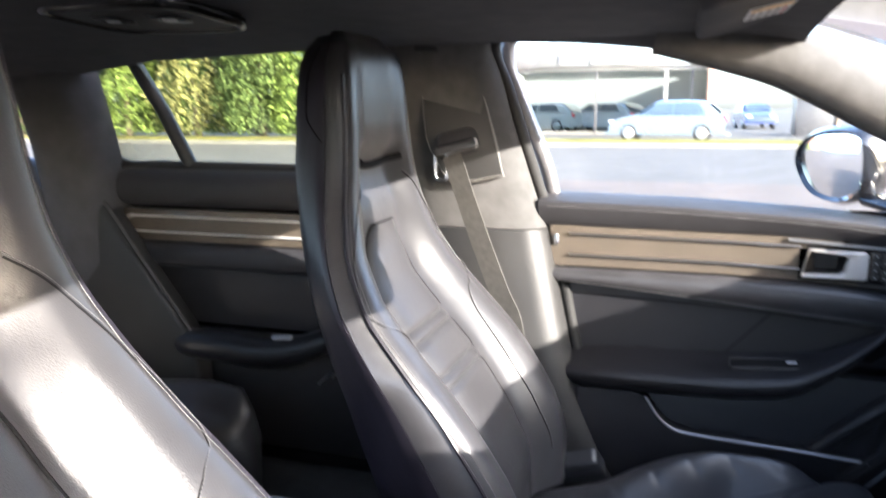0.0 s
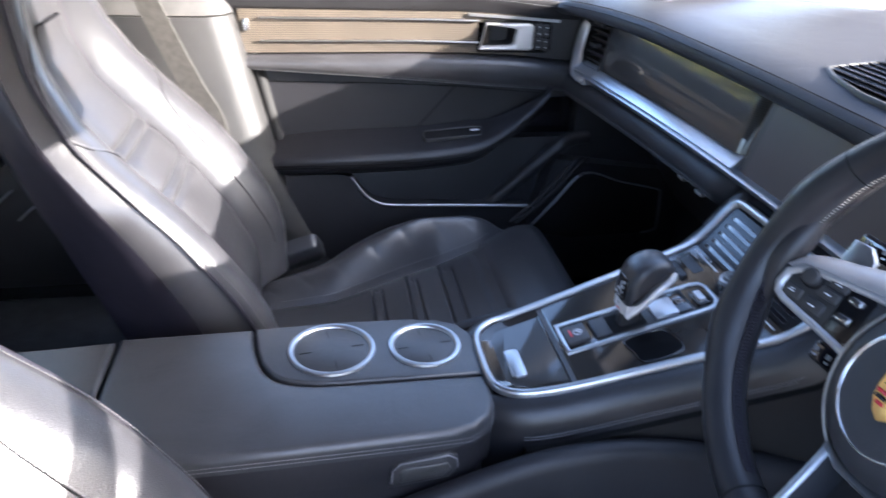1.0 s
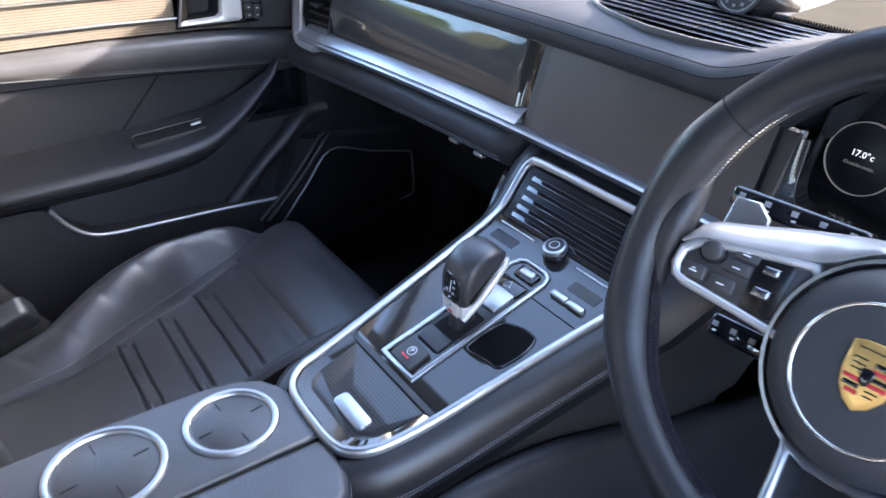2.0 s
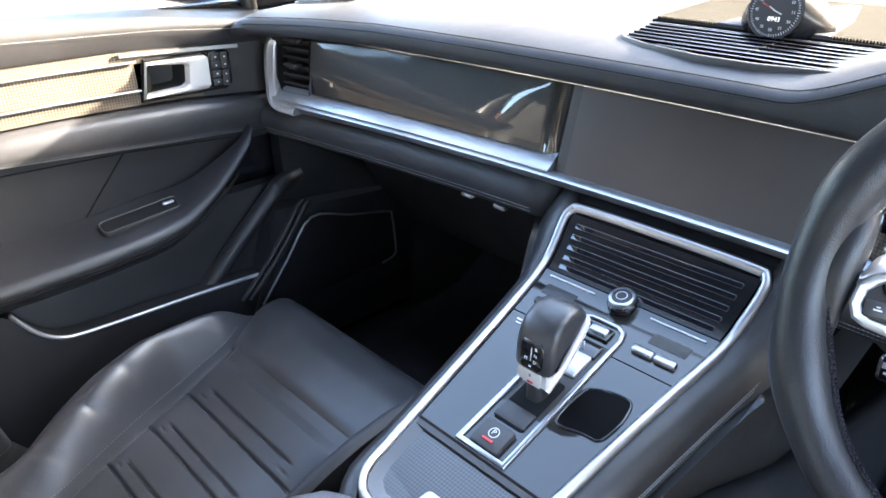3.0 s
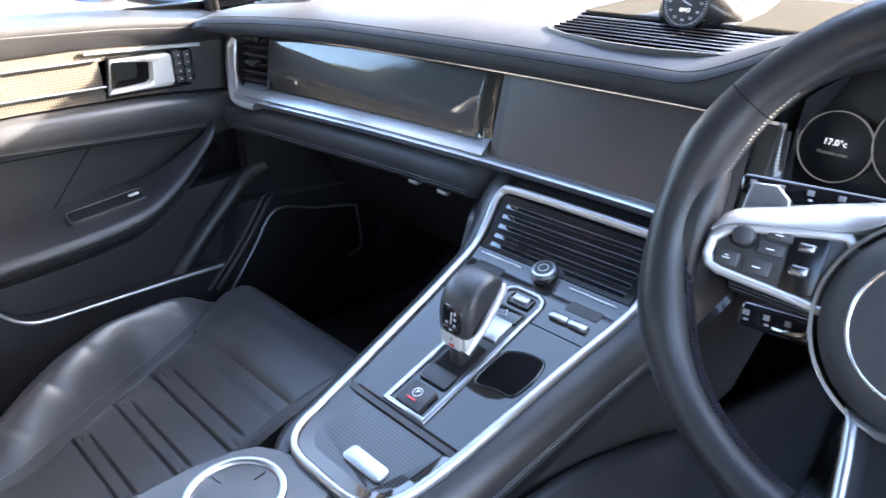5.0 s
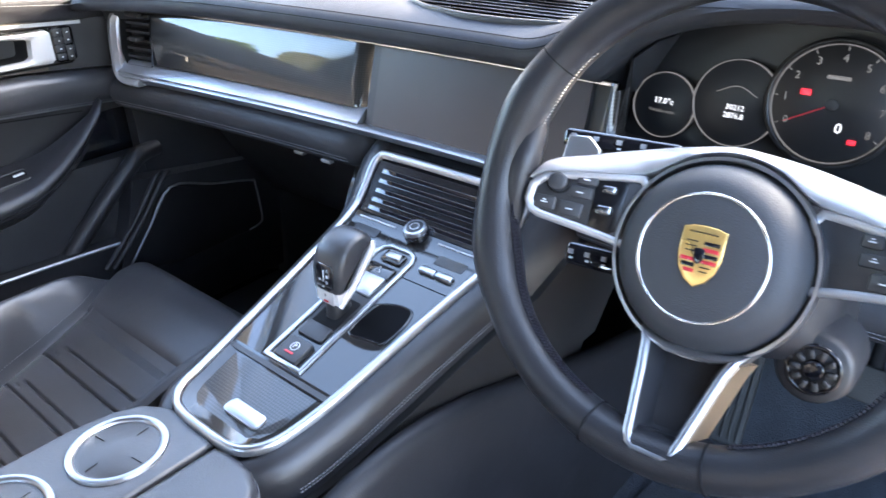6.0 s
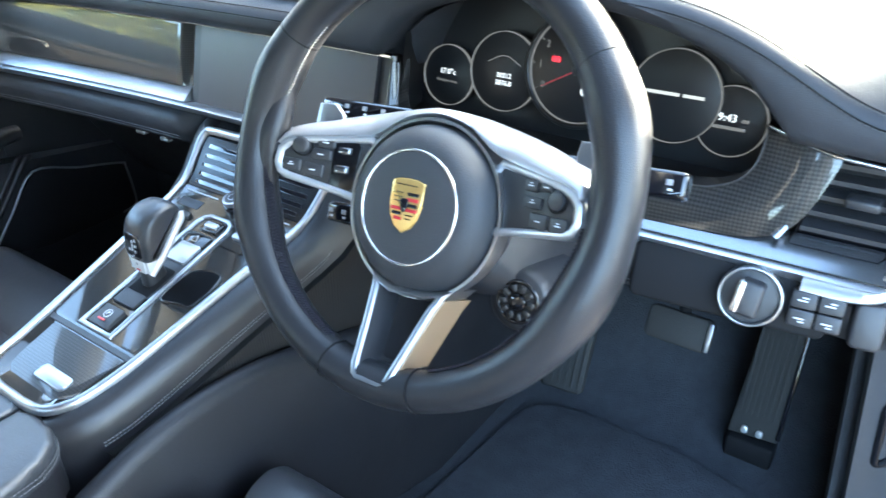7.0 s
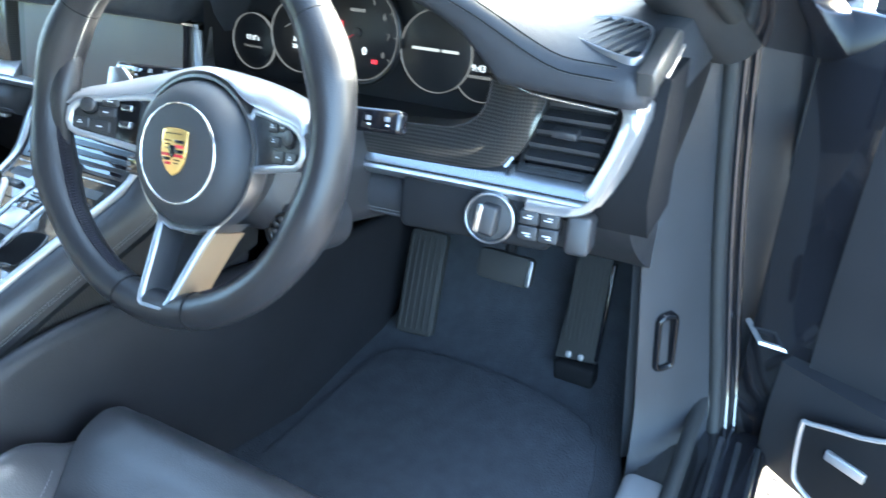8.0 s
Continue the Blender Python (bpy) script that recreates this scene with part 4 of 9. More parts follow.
def seat(label, cx, cy, group, cush=0.0, lean=0.024):
    o = Vector((cx, cy, 0.0))

    def back_front(t, z):
        q = seat_front(t, z)
        return q + Vector((0.55 * back_lean(z), 0, 0))

    def back_lean(z):
        return -lean * min(1.15, max(0.0, (z - 0.75) / 0.42))

    base = Vector((-0.15 + cx, cy, 0.29))
    st = thing("front_seat", label, "car seat", base, group)
    zs = [0.50, 0.54, 0.58, 0.62, 0.66, 0.70, 0.74, 0.78, 0.82, 0.86, 0.90, 0.93, 0.96, 0.99, 1.015, 1.04, 1.06, 1.08, 1.095, 1.11, 1.125, 1.15, 1.18, 1.21, 1.235, 1.252, 1.264, 1.273, 1.280, 1.285]
    bm = bmesh.new()
    loops = []
    for z in zs:
        fr = [back_front(-1 + 2 * k / 32, z) for k in range(33)]
        r, w = soft(BACK_R, z, 0.015) + back_lean(z), soft(BACK_W, z, 0.012)
        edge = fr[-1].x
        bk = []
        for k in range(1, 14):
            t = 1 - 2 * k / 14
            q = abs(t)
            bk.append(Vector((r + (edge - r) * (q ** 5), t * w * (0.76 + 0.24 * q ** 5), z)))
        loops.append([q + o for q in fr + bk])
    loft(bm, loops)
    back = part("backrest", bm, LEATHER, st, sharp=1.2)
    # side panels of darker hide
    for s in (-1, 1):
        bm = bmesh.new()

        def fn(u, v):
            z = 0.52 + 0.758 * u
            r, w, f = soft(BACK_R, z, 0.015) + back_lean(z), soft(BACK_W, z, 0.012), back_front(1.0, z).x
            x = r + (f - r) * v
            q = abs(2 * v - 1)
            return Vector((x - 0.002, s * (w * (0.78 + 0.22 * v) + 0.005 * (1 - q ** 4) * (1 - u ** 10)), z)) + o

        slab(bm, fn, 40, 8, (0, -s * 0.012, 0))
        sd = part("side_panel", bm, SEAT_SHELL, back, "smooth dark side panel of the backrest")
        pts = [back_front(s * 0.955, 0.54 + 0.68 * k / 40) + o + Vector((0.001, 0, 0)) for k in range(41)]
        bm = bmesh.new()
        tube(bm, pts, 0.003, 6)
        part("piping", bm, SEAT_SHELL, back)
        pts = [back_front(s * 0.925, 0.54 + 0.66 * k / 60) + o + Vector((0.0012, 0, 0)) for k in range(61)]
        stitches("stitching", pts, back, THREAD)
        # stitched seams of the wing: down from the shoulder, and across to the insert
        for pairs in (((0.62, 1.065), (0.75, 1.04), (0.85, 1.005), (0.92, 0.96), (0.945, 0.92), (0.95, 0.893)), ((0.955, 0.893), (0.875, 0.877), (0.76, 0.865), (0.66, 0.845), (0.60, 0.80), (0.585, 0.72), (0.60, 0.62), (0.62, 0.57))):
            pts = [back_front(s * q.x, q.y) + o + Vector((0.0002, 0, 0)) for q in spline([(a, b, 0) for a, b in pairs], 6)]
            bm = bmesh.new()
            tube(bm, pts, 0.0010, 5)
            sm = part("seam", bm, DEEP_BLACK, back)
            stitches("stitching", [q + Vector((0.0016, 0, 0.003)) for q in pts], sm, THREAD, 0.004, 0.0026, 0.0004)
        # panel line on the side of the headrest
        pts = []
        for a, z in ((0.62, 1.262), (0.40, 1.22), (0.38, 1.165), (0.55, 1.145), (0.90, 1.125)):
            r, w, f = soft(BACK_R, z, 0.015) + back_lean(z), soft(BACK_W, z, 0.012), back_front(1.0, z).x
            pts.append(Vector((r + (f - r) * a, s * (w * (0.78 + 0.22 * a) + 0.0056), z)) + o)
        bm = bmesh.new()
        tube(bm, spline(pts, 5), 0.0012, 5)
        part("seam", bm, DEEP_BLACK, sd)
    # insert with two pairs of cross ribs
    bm = bmesh.new()

    def ins(u, v):
        z = 0.555 + 0.435 * u
        half = 0.40 * min(1.0, 0.55 + 0.45 * math.sqrt(max(0.0, 1 - max(0.0, (u - 0.72) / 0.28) ** 2)))
        t = (2 * v - 1) * half
        p = back_front(t, z)
        lift = 0.010 * (1 - abs(2 * v - 1) ** 6)
        for g in (0.748, 0.765, 0.812, 0.829):
            lift -= 0.006 * math.exp(-((z - g) / 0.004) ** 2)
        return p + Vector((lift, 0, lift * 0.4)) + o

    slab(bm, ins, 130, 16, (-0.02, 0, 0), (0.42, 0.20))
    part("backrest_insert", bm, PERFORATED, st, "padded perforated insert with cross ribs", sharp=1.0)
    bm = bmesh.new()
    ring = [ins(k / 40, 0.0) for k in range(41)] + [ins(1.0, k / 16) for k in range(1, 16)] + [ins(1 - k / 40, 1.0) for k in range(41)]
    tube(bm, [q + Vector((0.0012, 0, 0.0004)) for q in ring], 0.0016, 6)
    part("insert_seam", bm, DEEP_BLACK, back)
    # black tube that paints the shade of the neck hollow
    bm = bmesh.new()
    tube(bm, [back_front(-0.6 + 1.2 * k / 16, 1.095 - 0.012 * math.cos((k / 8 - 1) * 1.4)) + o + Vector((0.004, 0, 0)) for k in range(17)], 0.006, 8)
    part("neck_fold", bm, DEEP_BLACK, back)
    # cushion
    o = o + Vector((cush, 0, 0))
    xs = [-0.44 + 0.004 * k for k in range(141)] + [0.125, 0.133, 0.140, 0.146, 0.150, 0.153, 0.155]
    W = [(-0.44, 0.16), (-0.30, 0.166), (-0.25, 0.186), (-0.2, 0.201), (-0.12, 0.213), (0.0, 0.211), (0.06, 0.210), (0.10, 0.210), (0.14, 0.206), (0.155, 0.198)]
    HI = [(-0.44, 0.065), (-0.28, 0.070), (-0.165, 0.106), (-0.095, 0.128), (-0.02, 0.138), (0.0, 0.142), (0.03, 0.160), (0.06, 0.180), (0.09, 0.192), (0.155, 0.194)]
    ZC = [(-0.44, 0.465), (-0.30, 0.474), (-0.16, 0.497), (-0.09, 0.506), (-0.02, 0.530), (0.02, 0.545), (0.07, 0.553), (0.115, 0.552), (0.135, 0.542), (0.148, 0.517), (0.155, 0.48)]
    ZB = [(-0.44, 0.48), (-0.30, 0.522), (-0.24, 0.550), (-0.18, 0.572), (-0.12, 0.586), (-0.03, 0.590), (0.02, 0.588), (0.05, 0.582), (0.075, 0.572), (0.10, 0.559), (0.12, 0.545), (0.135, 0.528), (0.155, 0.48)]

    def seam_at(x, side):
        return soft(HI, x, 0.012) + (0.026 if cy > 0 > side else 0.0)

    def ctop(x, t):
        w, hi, zc, zb = soft(W, x, 0.012), seam_at(x, t), soft(ZC, x, 0.008), soft(ZB, x, 0.012)
        if cy > 0 > t:
            zb = zc + 0.45 * (zb - zc)
        if cy < 0 < t:
            zb += 0.016
        a = abs(t) * w
        k = min(1.0, max(0.0, (a - hi - 0.004) / 0.050))
        z = zc + max(0.0, zb - zc) * math.sin(k * math.pi / 2) ** 1.3
        q = max(0.0, (a - (w - 0.045)) / 0.045)
        z -= (1 - math.sqrt(max(0.0, 1 - q * q))) * 0.075
        # a stitched trench beside the insert, and soft slanting pleats on the bolster
        z -= 0.009 * math.exp(-((a - hi - 0.002) / 0.006) ** 2) * min(1.0, max(0.0, (0.10 - x) / 0.05))
        f = (a - hi - 0.020) / max(0.02, w - hi - 0.028)
        if f > 0 and t > 0 and cy > 0:
            d = math.sin(math.pi * (x + 0.075 * f) / 0.064) * 0.064 / math.pi
            fade = min(1.0, f * 6) * min(1.0, max(0.0, (0.50 - f) * 4)) * min(1.0, max(0.0, (0.02 - x) / 0.05))
            z -= (0.0028 * math.exp(-(d / 0.0045) ** 2) + 0.0014 * math.exp(-(d / 0.012) ** 2)) * fade
        return Vector((x, t * w, z))

    bm = bmesh.new()
    loops = []
    for x in xs:
        w = soft(W, x, 0.012)
        top = [ctop(x, -1 + 2 * k / 140) for k in range(141)]
        low = [Vector((x, w * 0.92, 0.40)), Vector((x, 0, 0.39)), Vector((x, -w * 0.92, 0.40))]
        loops.append([q + o for q in top + low])
    loft(bm, loops)
    cushion = part("cushion", bm, LEATHER, st, sharp=1.2)
    bm = bmesh.new()

    def cins(u, v):
        x = -0.40 + 0.392 * u
        t = 2 * v - 1
        hi = seam_at(x, t) + 0.002
        lift = 0.009 * (1 - abs(t) ** 8) * min(1.0, (1 - u) * 18) - 0.003
        for ga, gb in ((-0.089, -0.066), (-0.153, -0.134), (-0.219, -0.200)):
            # a long groove, and a shorter one beside it that turns in at its ends
            gs = ga + (gb - ga) * min(1.0, max(0.0, (0.74 - abs(t)) / 0.09))
            lift -= 0.0045 * math.exp(-((x - ga) / 0.0018) ** 2) * (abs(t) < 0.97)
            lift -= 0.0042 * math.exp(-((x - gs) / 0.0018) ** 2) * (abs(t) < 0.74)
        return Vector((x, t * hi, soft(ZC, x, 0.008) + lift)) + o

    slab(bm, cins, 320, 40, (0, 0, -0.02), (0.392, 0.24))
    part("cushion_insert", bm, PERFORATED, st, "perforated cushion insert with cross ribs", sharp=1.0)
    bm = bmesh.new()

    def thigh(u, v):
        x = -0.004 + 0.145 * u
        t = 2 * v - 1
        hi = seam_at(x, t) + 0.004 - 0.03 * max(0.0, u - 0.8)
        return Vector((x, t * hi, soft(ZC, x, 0.008) + 0.006 * (1 - abs(t) ** 8) * min(1.0, u * 14) * min(1.0, (1 - u) * 5) - 0.002)) + o

    slab(bm, thigh, 24, 16, (0, 0, -0.02), (0.145, 0.30))
    part("thigh_pad", bm, LEATHER, st, sharp=1.2)
    for s in (-1, 1):
        pts = [ctop(x, s * (seam_at(x, s) + 0.011) / soft(W, x, 0.012)) + o + Vector((0, 0, 0.0030)) for x in [-0.38 + 0.40 * k / 60 for k in range(61)]]
        stitches("stitching", pts, cushion, THREAD, 0.0045, 0.003, 0.0004)
    bm = bmesh.new()
    box(bm, o + Vector((-0.42, -0.20, 0.33)), o + Vector((0.06, 0.20, 0.44)), 0.03)
    part("seat_base", bm, SOFT_PLASTIC, st)
    for s in (-1, 1):
        bm = bmesh.new()
        box(bm, o + Vector((-0.42, s * 0.19 - 0.015, 0.275)), o + Vector((0.08, s * 0.19 + 0.015, 0.335)), 0.004)
        part("rail", bm, SATIN_PAINT, st)
        bm = bmesh.new()
        hm = facing(o + Vector((-0.35, s * 0.185, 0.500)), (0.8, 0, 0.25), (0, -s * 0.6, 0.8))
        plate(bm, hm, rrect(0.10, 0.07, 0.015), 0.03, 0.006, 0.004)
        part("hinge_cover", bm, SMOOTH_LEATHER, st)
    return st


seat("black leather sports seat with integrated headrest and ribbed insert", 0.0, 0.388, "front seats")
seat("black leather driver's sports seat with integrated headrest, slid back", -0.009, -0.388, "front seats", -0.076, 0.046)


def rear_seat(cy):
    st = thing("bucket_car_seat", "dark leather rear bucket seat behind the front seats", "car seat", (-1.4, cy, 0.31), "rear seats")
    bm = bmesh.new()
    loops = []
    for x, w, zc in ((-1.62, 0.22, 0.50), (-1.5, 0.24, 0.51), (-1.3, 0.25, 0.53), (-1.15, 0.235, 0.55), (-1.06, 0.22, 0.545), (-1.03, 0.21, 0.50)):
        lp = []
        for k in range(21):
            t = -1 + 2 * k / 20
            a = abs(t)
            z = zc + 0.05 * min(1, max(0, (a - 0.5) / 0.25)) ** 2 - (0.07 * ((a - 0.85) / 0.15) ** 2 if a > 0.85 else 0)
            lp.append((x, cy + t * w, z))
        lp += [(x, cy + w * 0.95, 0.36), (x, cy - w * 0.95, 0.36)]
        loops.append(lp)
    loft(bm, loops)
    part("cushion", bm, LEATHER, st, sharp=1.2)
    bm = bmesh.new()
    loops = []
    for z, x, w in ((0.50, -1.60, 0.22), (0.65, -1.64, 0.245), (0.85, -1.72, 0.24), (0.98, -1.78, 0.19), (1.05, -1.80, 0.14), (1.16, -1.82, 0.13), (1.21, -1.85, 0.08)):
        lp = []
        for k in range(21):
            t = -1 + 2 * k / 20
            a = abs(t)
            lp.append((x + 0.045 * min(1, max(0, (a - 0.45) / 0.3)) ** 2 - (0.06 * ((a - 0.85) / 0.15) ** 2 if a > 0.85 else 0), cy + t * w, z))
        lp += [(x - 0.13, cy + w * 0.9, z), (x - 0.13, cy - w * 0.9, z)]
        loops.append(lp)
    loft(bm, loops)
    part("backrest", bm, LEATHER, st, sharp=1.2)
    bm = bmesh.new()
    box(bm, (-1.65, cy - 0.22, 0.30), (-1.08, cy + 0.22, 0.42), 0.02)
    part("seat_base", bm, SOFT_PLASTIC, st)


rear_seat(0.38)
rear_seat(-0.38)


# ---- seat belt on the door pillar ----
def seat_belt():
    bt = thing("seat_belt", "grey webbing seat belt hanging from its black pillar guide", "seat belt", (-0.56, 0.66, 0.8))
    bm = bmesh.new()
    gx = facing((-0.615, 0.672, 1.108), (1, 0, 0.25), (-0.12, 0.25, 1))
    plate(bm, gx, rrect(0.090, 0.056, 0.018), 0.040, 0.014, 0.006)
    gd = part("belt_guide", bm, DARK_PLASTIC, bt, "hooded black belt guide")
    bm = bmesh.new()
    loft(bm, [[gx @ Vector((a * k, b * 0.5 * k - 0.0150, z)) for a, b in rrect(0.088, 0.030, 0.007)] for k, z in ((0.98, -0.010), (1.0, 0.004), (0.97, 0.0105), (0.86, 0.0140))])
    part("guide_lip", bm, SMOOTH_LEATHER, gd, "rounded lower lip of the belt guide")
    bm = bmesh.new()
    tube(bm, [gx @ Vector(q) for q in ((0.040, -0.0215, 0.006), (0.0455, -0.015, 0.007), (0.0440, -0.006, 0.006))], 0.0025, 6)
    part("guide_edge", bm, BRIGHT_SATIN, gd)
    bm = bmesh.new()
    plate(bm, gx @ Matrix.Translation((0.0, -0.0045, 0.0085)), rrect(0.074, 0.006, 0.0028), 0.004, 0.001)
    part("guide_slot", bm, DEEP_BLACK, gd)
    bm = bmesh.new()
    pts = spline([(-0.615, 0.650, 1.085), (-0.585, 0.645, 1.0), (-0.545, 0.635, 0.90), (-0.51, 0.625, 0.82), (-0.485, 0.612, 0.775), (-0.47, 0.60, 0.70), (-0.45, 0.60, 0.62)], 6)
    sweep(bm, pts, [(-0.022, -0.001), (0.022, -0.001), (0.022, 0.001), (-0.022, 0.001)], up=(-0.35, -1, 0))
    part("webbing", bm, BELT, bt)
    bm = bmesh.new()
    mm = facing((-0.64, 0.66, 1.06), (1, 0, 0), (0.2, 0, 1))
    rim_frame(bm, mm, rrect(0.03, 0.06, 0.012), 0.006, 0.006, 0.001)
    part("belt_loop", bm, CHROME, bt)
    # raised plate, darker than the pillar to paint the shade of a shallow recess
    bm = bmesh.new()
    mm = facing((-0.622, 0.685, 1.125), (0.98, 0, 0.05), (-0.22, 0.04, 1))
    loop = [(-0.060, 0.078), (-0.045, 0.085), (0.050, 0.090), (0.061, 0.082), (0.080, 0.0), (0.096, -0.080), (0.088, -0.088), (-0.005, -0.096), (-0.040, -0.05), (-0.058, -0.005)]
    loop = [(q.x, q.y) for q in spline([(a, b, 0) for a, b in loop], 2, True)]
    plate(bm, mm, loop[::-1], 0.012, 0.003)
    part("guide_surround", bm, PILLAR_PLASTIC, bt)
    # thin pale band in place of the edge's highlight
    bm = bmesh.new()
    rim_frame(bm, mm @ Matrix.Translation((0, 0, 0.001)), loop[::-1], 0.0022, 0.006, 0.0008)
    part("surround_edge", bm, EDGE_SHINE, bt)


seat_belt()
bm = bmesh.new()
plate(bm, facing((-0.672, 0.668, 1.288), (1, 0, 0), (0, 0.14, 1)), rrect(0.046, 0.018, 0.004), 0.012, 0.001)
setting("trim_pillar_tag", bm, PILLAR_PLASTIC, "small dark tag on the suede door pillar", "tag")

# ---- dashboard ----
def dash_x(y):
    return 0.278 - 0.10 * y * y + 0.165 * max(0.0, -y - 0.44)


def arch(y):
    q = 1 - ((y + 0.39) / 0.197) ** 2
    return 0.077 * math.sqrt(q) if q > 0 else 0.0


def soft_arch(y):
    q = 1 - ((y + 0.39) / (0.30 if y > -0.39 else 0.275)) ** 2
    return 0.062 * q * q * (3 - 2 * q) if q > 0 else 0.0


def end_fall(y):
    return 0.012 * max(0.0, abs(y) - 0.45) / 0.3


def lip_x(y):
    return 0.252 - 0.10 * y * y - (1.4 * max(0.0, y - 0.56) ** 2 if y > 0 else -0.14 * max(0.0, -y - 0.44))


def face_at(y, z, lift=0.0):
    """A point on the leaning front face of the dashboard."""
    k = (z - 0.845) / 0.09
    return Vector((dash_x(y) - 0.014 + 0.026 * k - lift, y, z))


dash = thing("dashboard", "black leather dashboard with satin strip and dark gloss trim", "dashboard", (0.45, 0.0, 0.60))


def build_dash_pad():
    ys = [-0.725, -0.7235, -0.720, -0.715, -0.710, -0.70] + [-0.69 + 1.38 * k / 76 for k in range(77)] + [0.705, 0.72, 0.735, 0.745]
    loops = []
    for y in ys:
        a, b = arch(y), soft_arch(y)
        e = max(0.0, y - 0.70) / 0.052 if y > 0 else max(0.0, -y - 0.711) / 0.014
        drop = (0.020 if y > 0 else 0.005) * e * e
        x = lip_x(y) + (0.030 if y > 0 else 0.012) * e * e
        top = 0.986 - end_fall(y) - drop
        under = max(0.944 - (0.008 if y > 0 else 0.017) * max(0.0, abs(y) - 0.45) / 0.3 + a, (0.94 if y > 0 else 0.929) - drop)
        t = max(top + b, under + 0.030)
        prof = [(x + 0.050, under + 0.004), (x + 0.016, under), (x + 0.003, under + 0.005), (x - 0.002, under + 0.014), (x + 0.001, t - 0.0185), (x + 0.0035, t - 0.0140), (x + 0.0090, t - 0.0112), (x + 0.046, t - 0.0020),
                (x + 0.09, t + 0.001 - 0.15 * b), (x + 0.20, top + 0.45 * b), (x + 0.32, top + 0.12 * b), (x + 0.45, top - 0.004), (0.94, 0.945 - drop), (0.94, 0.88), (x + 0.12, under - 0.03 + min(0.04, a)), (x + 0.06, under - 0.02 + min(0.024, a))]
        loops.append([(px, y, pz) for px, pz in prof])
    bm = bmesh.new()
    loft(bm, loops)
    pad = part("top_pad", bm, DASH_LEATHER, dash, "stitched black leather dashboard top", sharp=1.1)
    for off, lift in ((0.0006, -0.0192), (0.0100, -0.0104)):
        pts = []
        for k in range(121):
            y = -0.70 + 1.40 * k / 120
            t = max(0.986 - end_fall(y) + soft_arch(y), 0.974 + arch(y) - 0.008 * max(0.0, abs(y) - 0.45) / 0.3)
            pts.append((lip_x(y) + off, y, t + lift))
        stitches("stitching", pts, pad, DASH_THREAD, 0.0050, 0.0036, 0.00036)
        bm = bmesh.new()
        tube(bm, [Vector(q) + Vector((-0.0010, 0, 0.0014)) for q in pts], 0.0006, 5)
        part("seam", bm, DEEP_BLACK, pad)
    return pad


build_dash_pad()


def span(y0, y1, n):
    return [y0 + (y1 - y0) * k / n for k in range(n + 1)]


def dash_strip(name, y0, y1, prof, mat, parent=None, label="", n=30, taper=0.0):
    """A moulding along the face; prof: (towards the seats, height)."""
    bm = bmesh.new()
    rows = [[(dash_x(y) - a, y, z) for a, z in prof] for y in span(y0, y1, n)]
    for k in range(1, 7) if taper else ():
        f = math.sqrt(max(0.0, 1 - (k / 6.2) ** 2))
        y = y1 + taper * k / 6 * (1 if y1 > y0 else -1)
        rows.append([(dash_x(y) + 0.045 - (a + 0.045) * f, y, z) for a, z in prof])
    loft(bm, rows)
    return part(name, bm, mat, parent or dash, label)


# thin bright line under the lip, passenger and driver ends
dash_strip("bright_line", 0.705, -0.186, [(-0.012, 0.9385), (-0.004, 0.9385), (-0.004, 0.9415), (-0.012, 0.9415)], CHROME)
bm = bmesh.new()
tube(bm, [(dash_x(y) + 0.006 - 0.030 * min(1.0, (-y - 0.577) / 0.05), y, 0.9385 - 0.0105 * (-y - 0.577) / 0.127) for y in span(-0.577, -0.704, 12)], 0.0018, 8)
part("bright_line", bm, CHROME, dash)
# backing wall behind the trim
for ya, yb in ((0.735, -0.158), (-0.615, -0.735)):
    dash_strip("dash_core", ya, yb, [(-0.03, 0.945), (0.0, 0.835), (-0.02, 0.79), (-0.10, 0.79), (-0.10, 0.945)], DEEP_BLACK)
dash_strip("cluster_core", -0.188, -0.584, [(-0.02, 0.858), (0.0, 0.835), (-0.02, 0.79), (-0.10, 0.79), (-0.10, 0.858)], DEEP_BLACK)

# gloss trim on the passenger side
bm = bmesh.new()


def trim_fn(u, v):
    y = 0.612 - 0.456 * u
    z = 0.857 + 0.079 * v
    bow = 0.0008 * (1 - abs(2 * v - 1) ** 3) * min(1.0, u / 0.06, (1 - u) / 0.04)
    bow -= 0.012 * max(0.0, (u - 0.955) / 0.045) ** 1.5
    return face_at(y + 0.012 * v * (1 - u), z, 0.004 + bow)


slab(bm, trim_fn, 120, 10, (0.02, 0, 0), (0.456, 0.085))
trim = part("trim_panel", bm, CARBON_GLOSS, dash, "dark glossy woven-fibre trim")

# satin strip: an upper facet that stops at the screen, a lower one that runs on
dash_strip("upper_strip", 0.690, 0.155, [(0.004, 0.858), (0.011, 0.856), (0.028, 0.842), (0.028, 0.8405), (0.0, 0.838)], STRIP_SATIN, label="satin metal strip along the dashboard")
dash_strip("lower_strip", 0.685, -0.685, [(0.0, 0.839), (0.027, 0.8395), (0.031, 0.836), (0.024, 0.826), (0.0, 0.822)], STRIP_SATIN, label="satin metal strip along the dashboard")
# driver's half: darker copy of the strip metal, shade put into its colour
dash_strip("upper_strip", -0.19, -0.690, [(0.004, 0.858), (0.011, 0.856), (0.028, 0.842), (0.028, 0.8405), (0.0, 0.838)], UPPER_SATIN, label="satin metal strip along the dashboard")

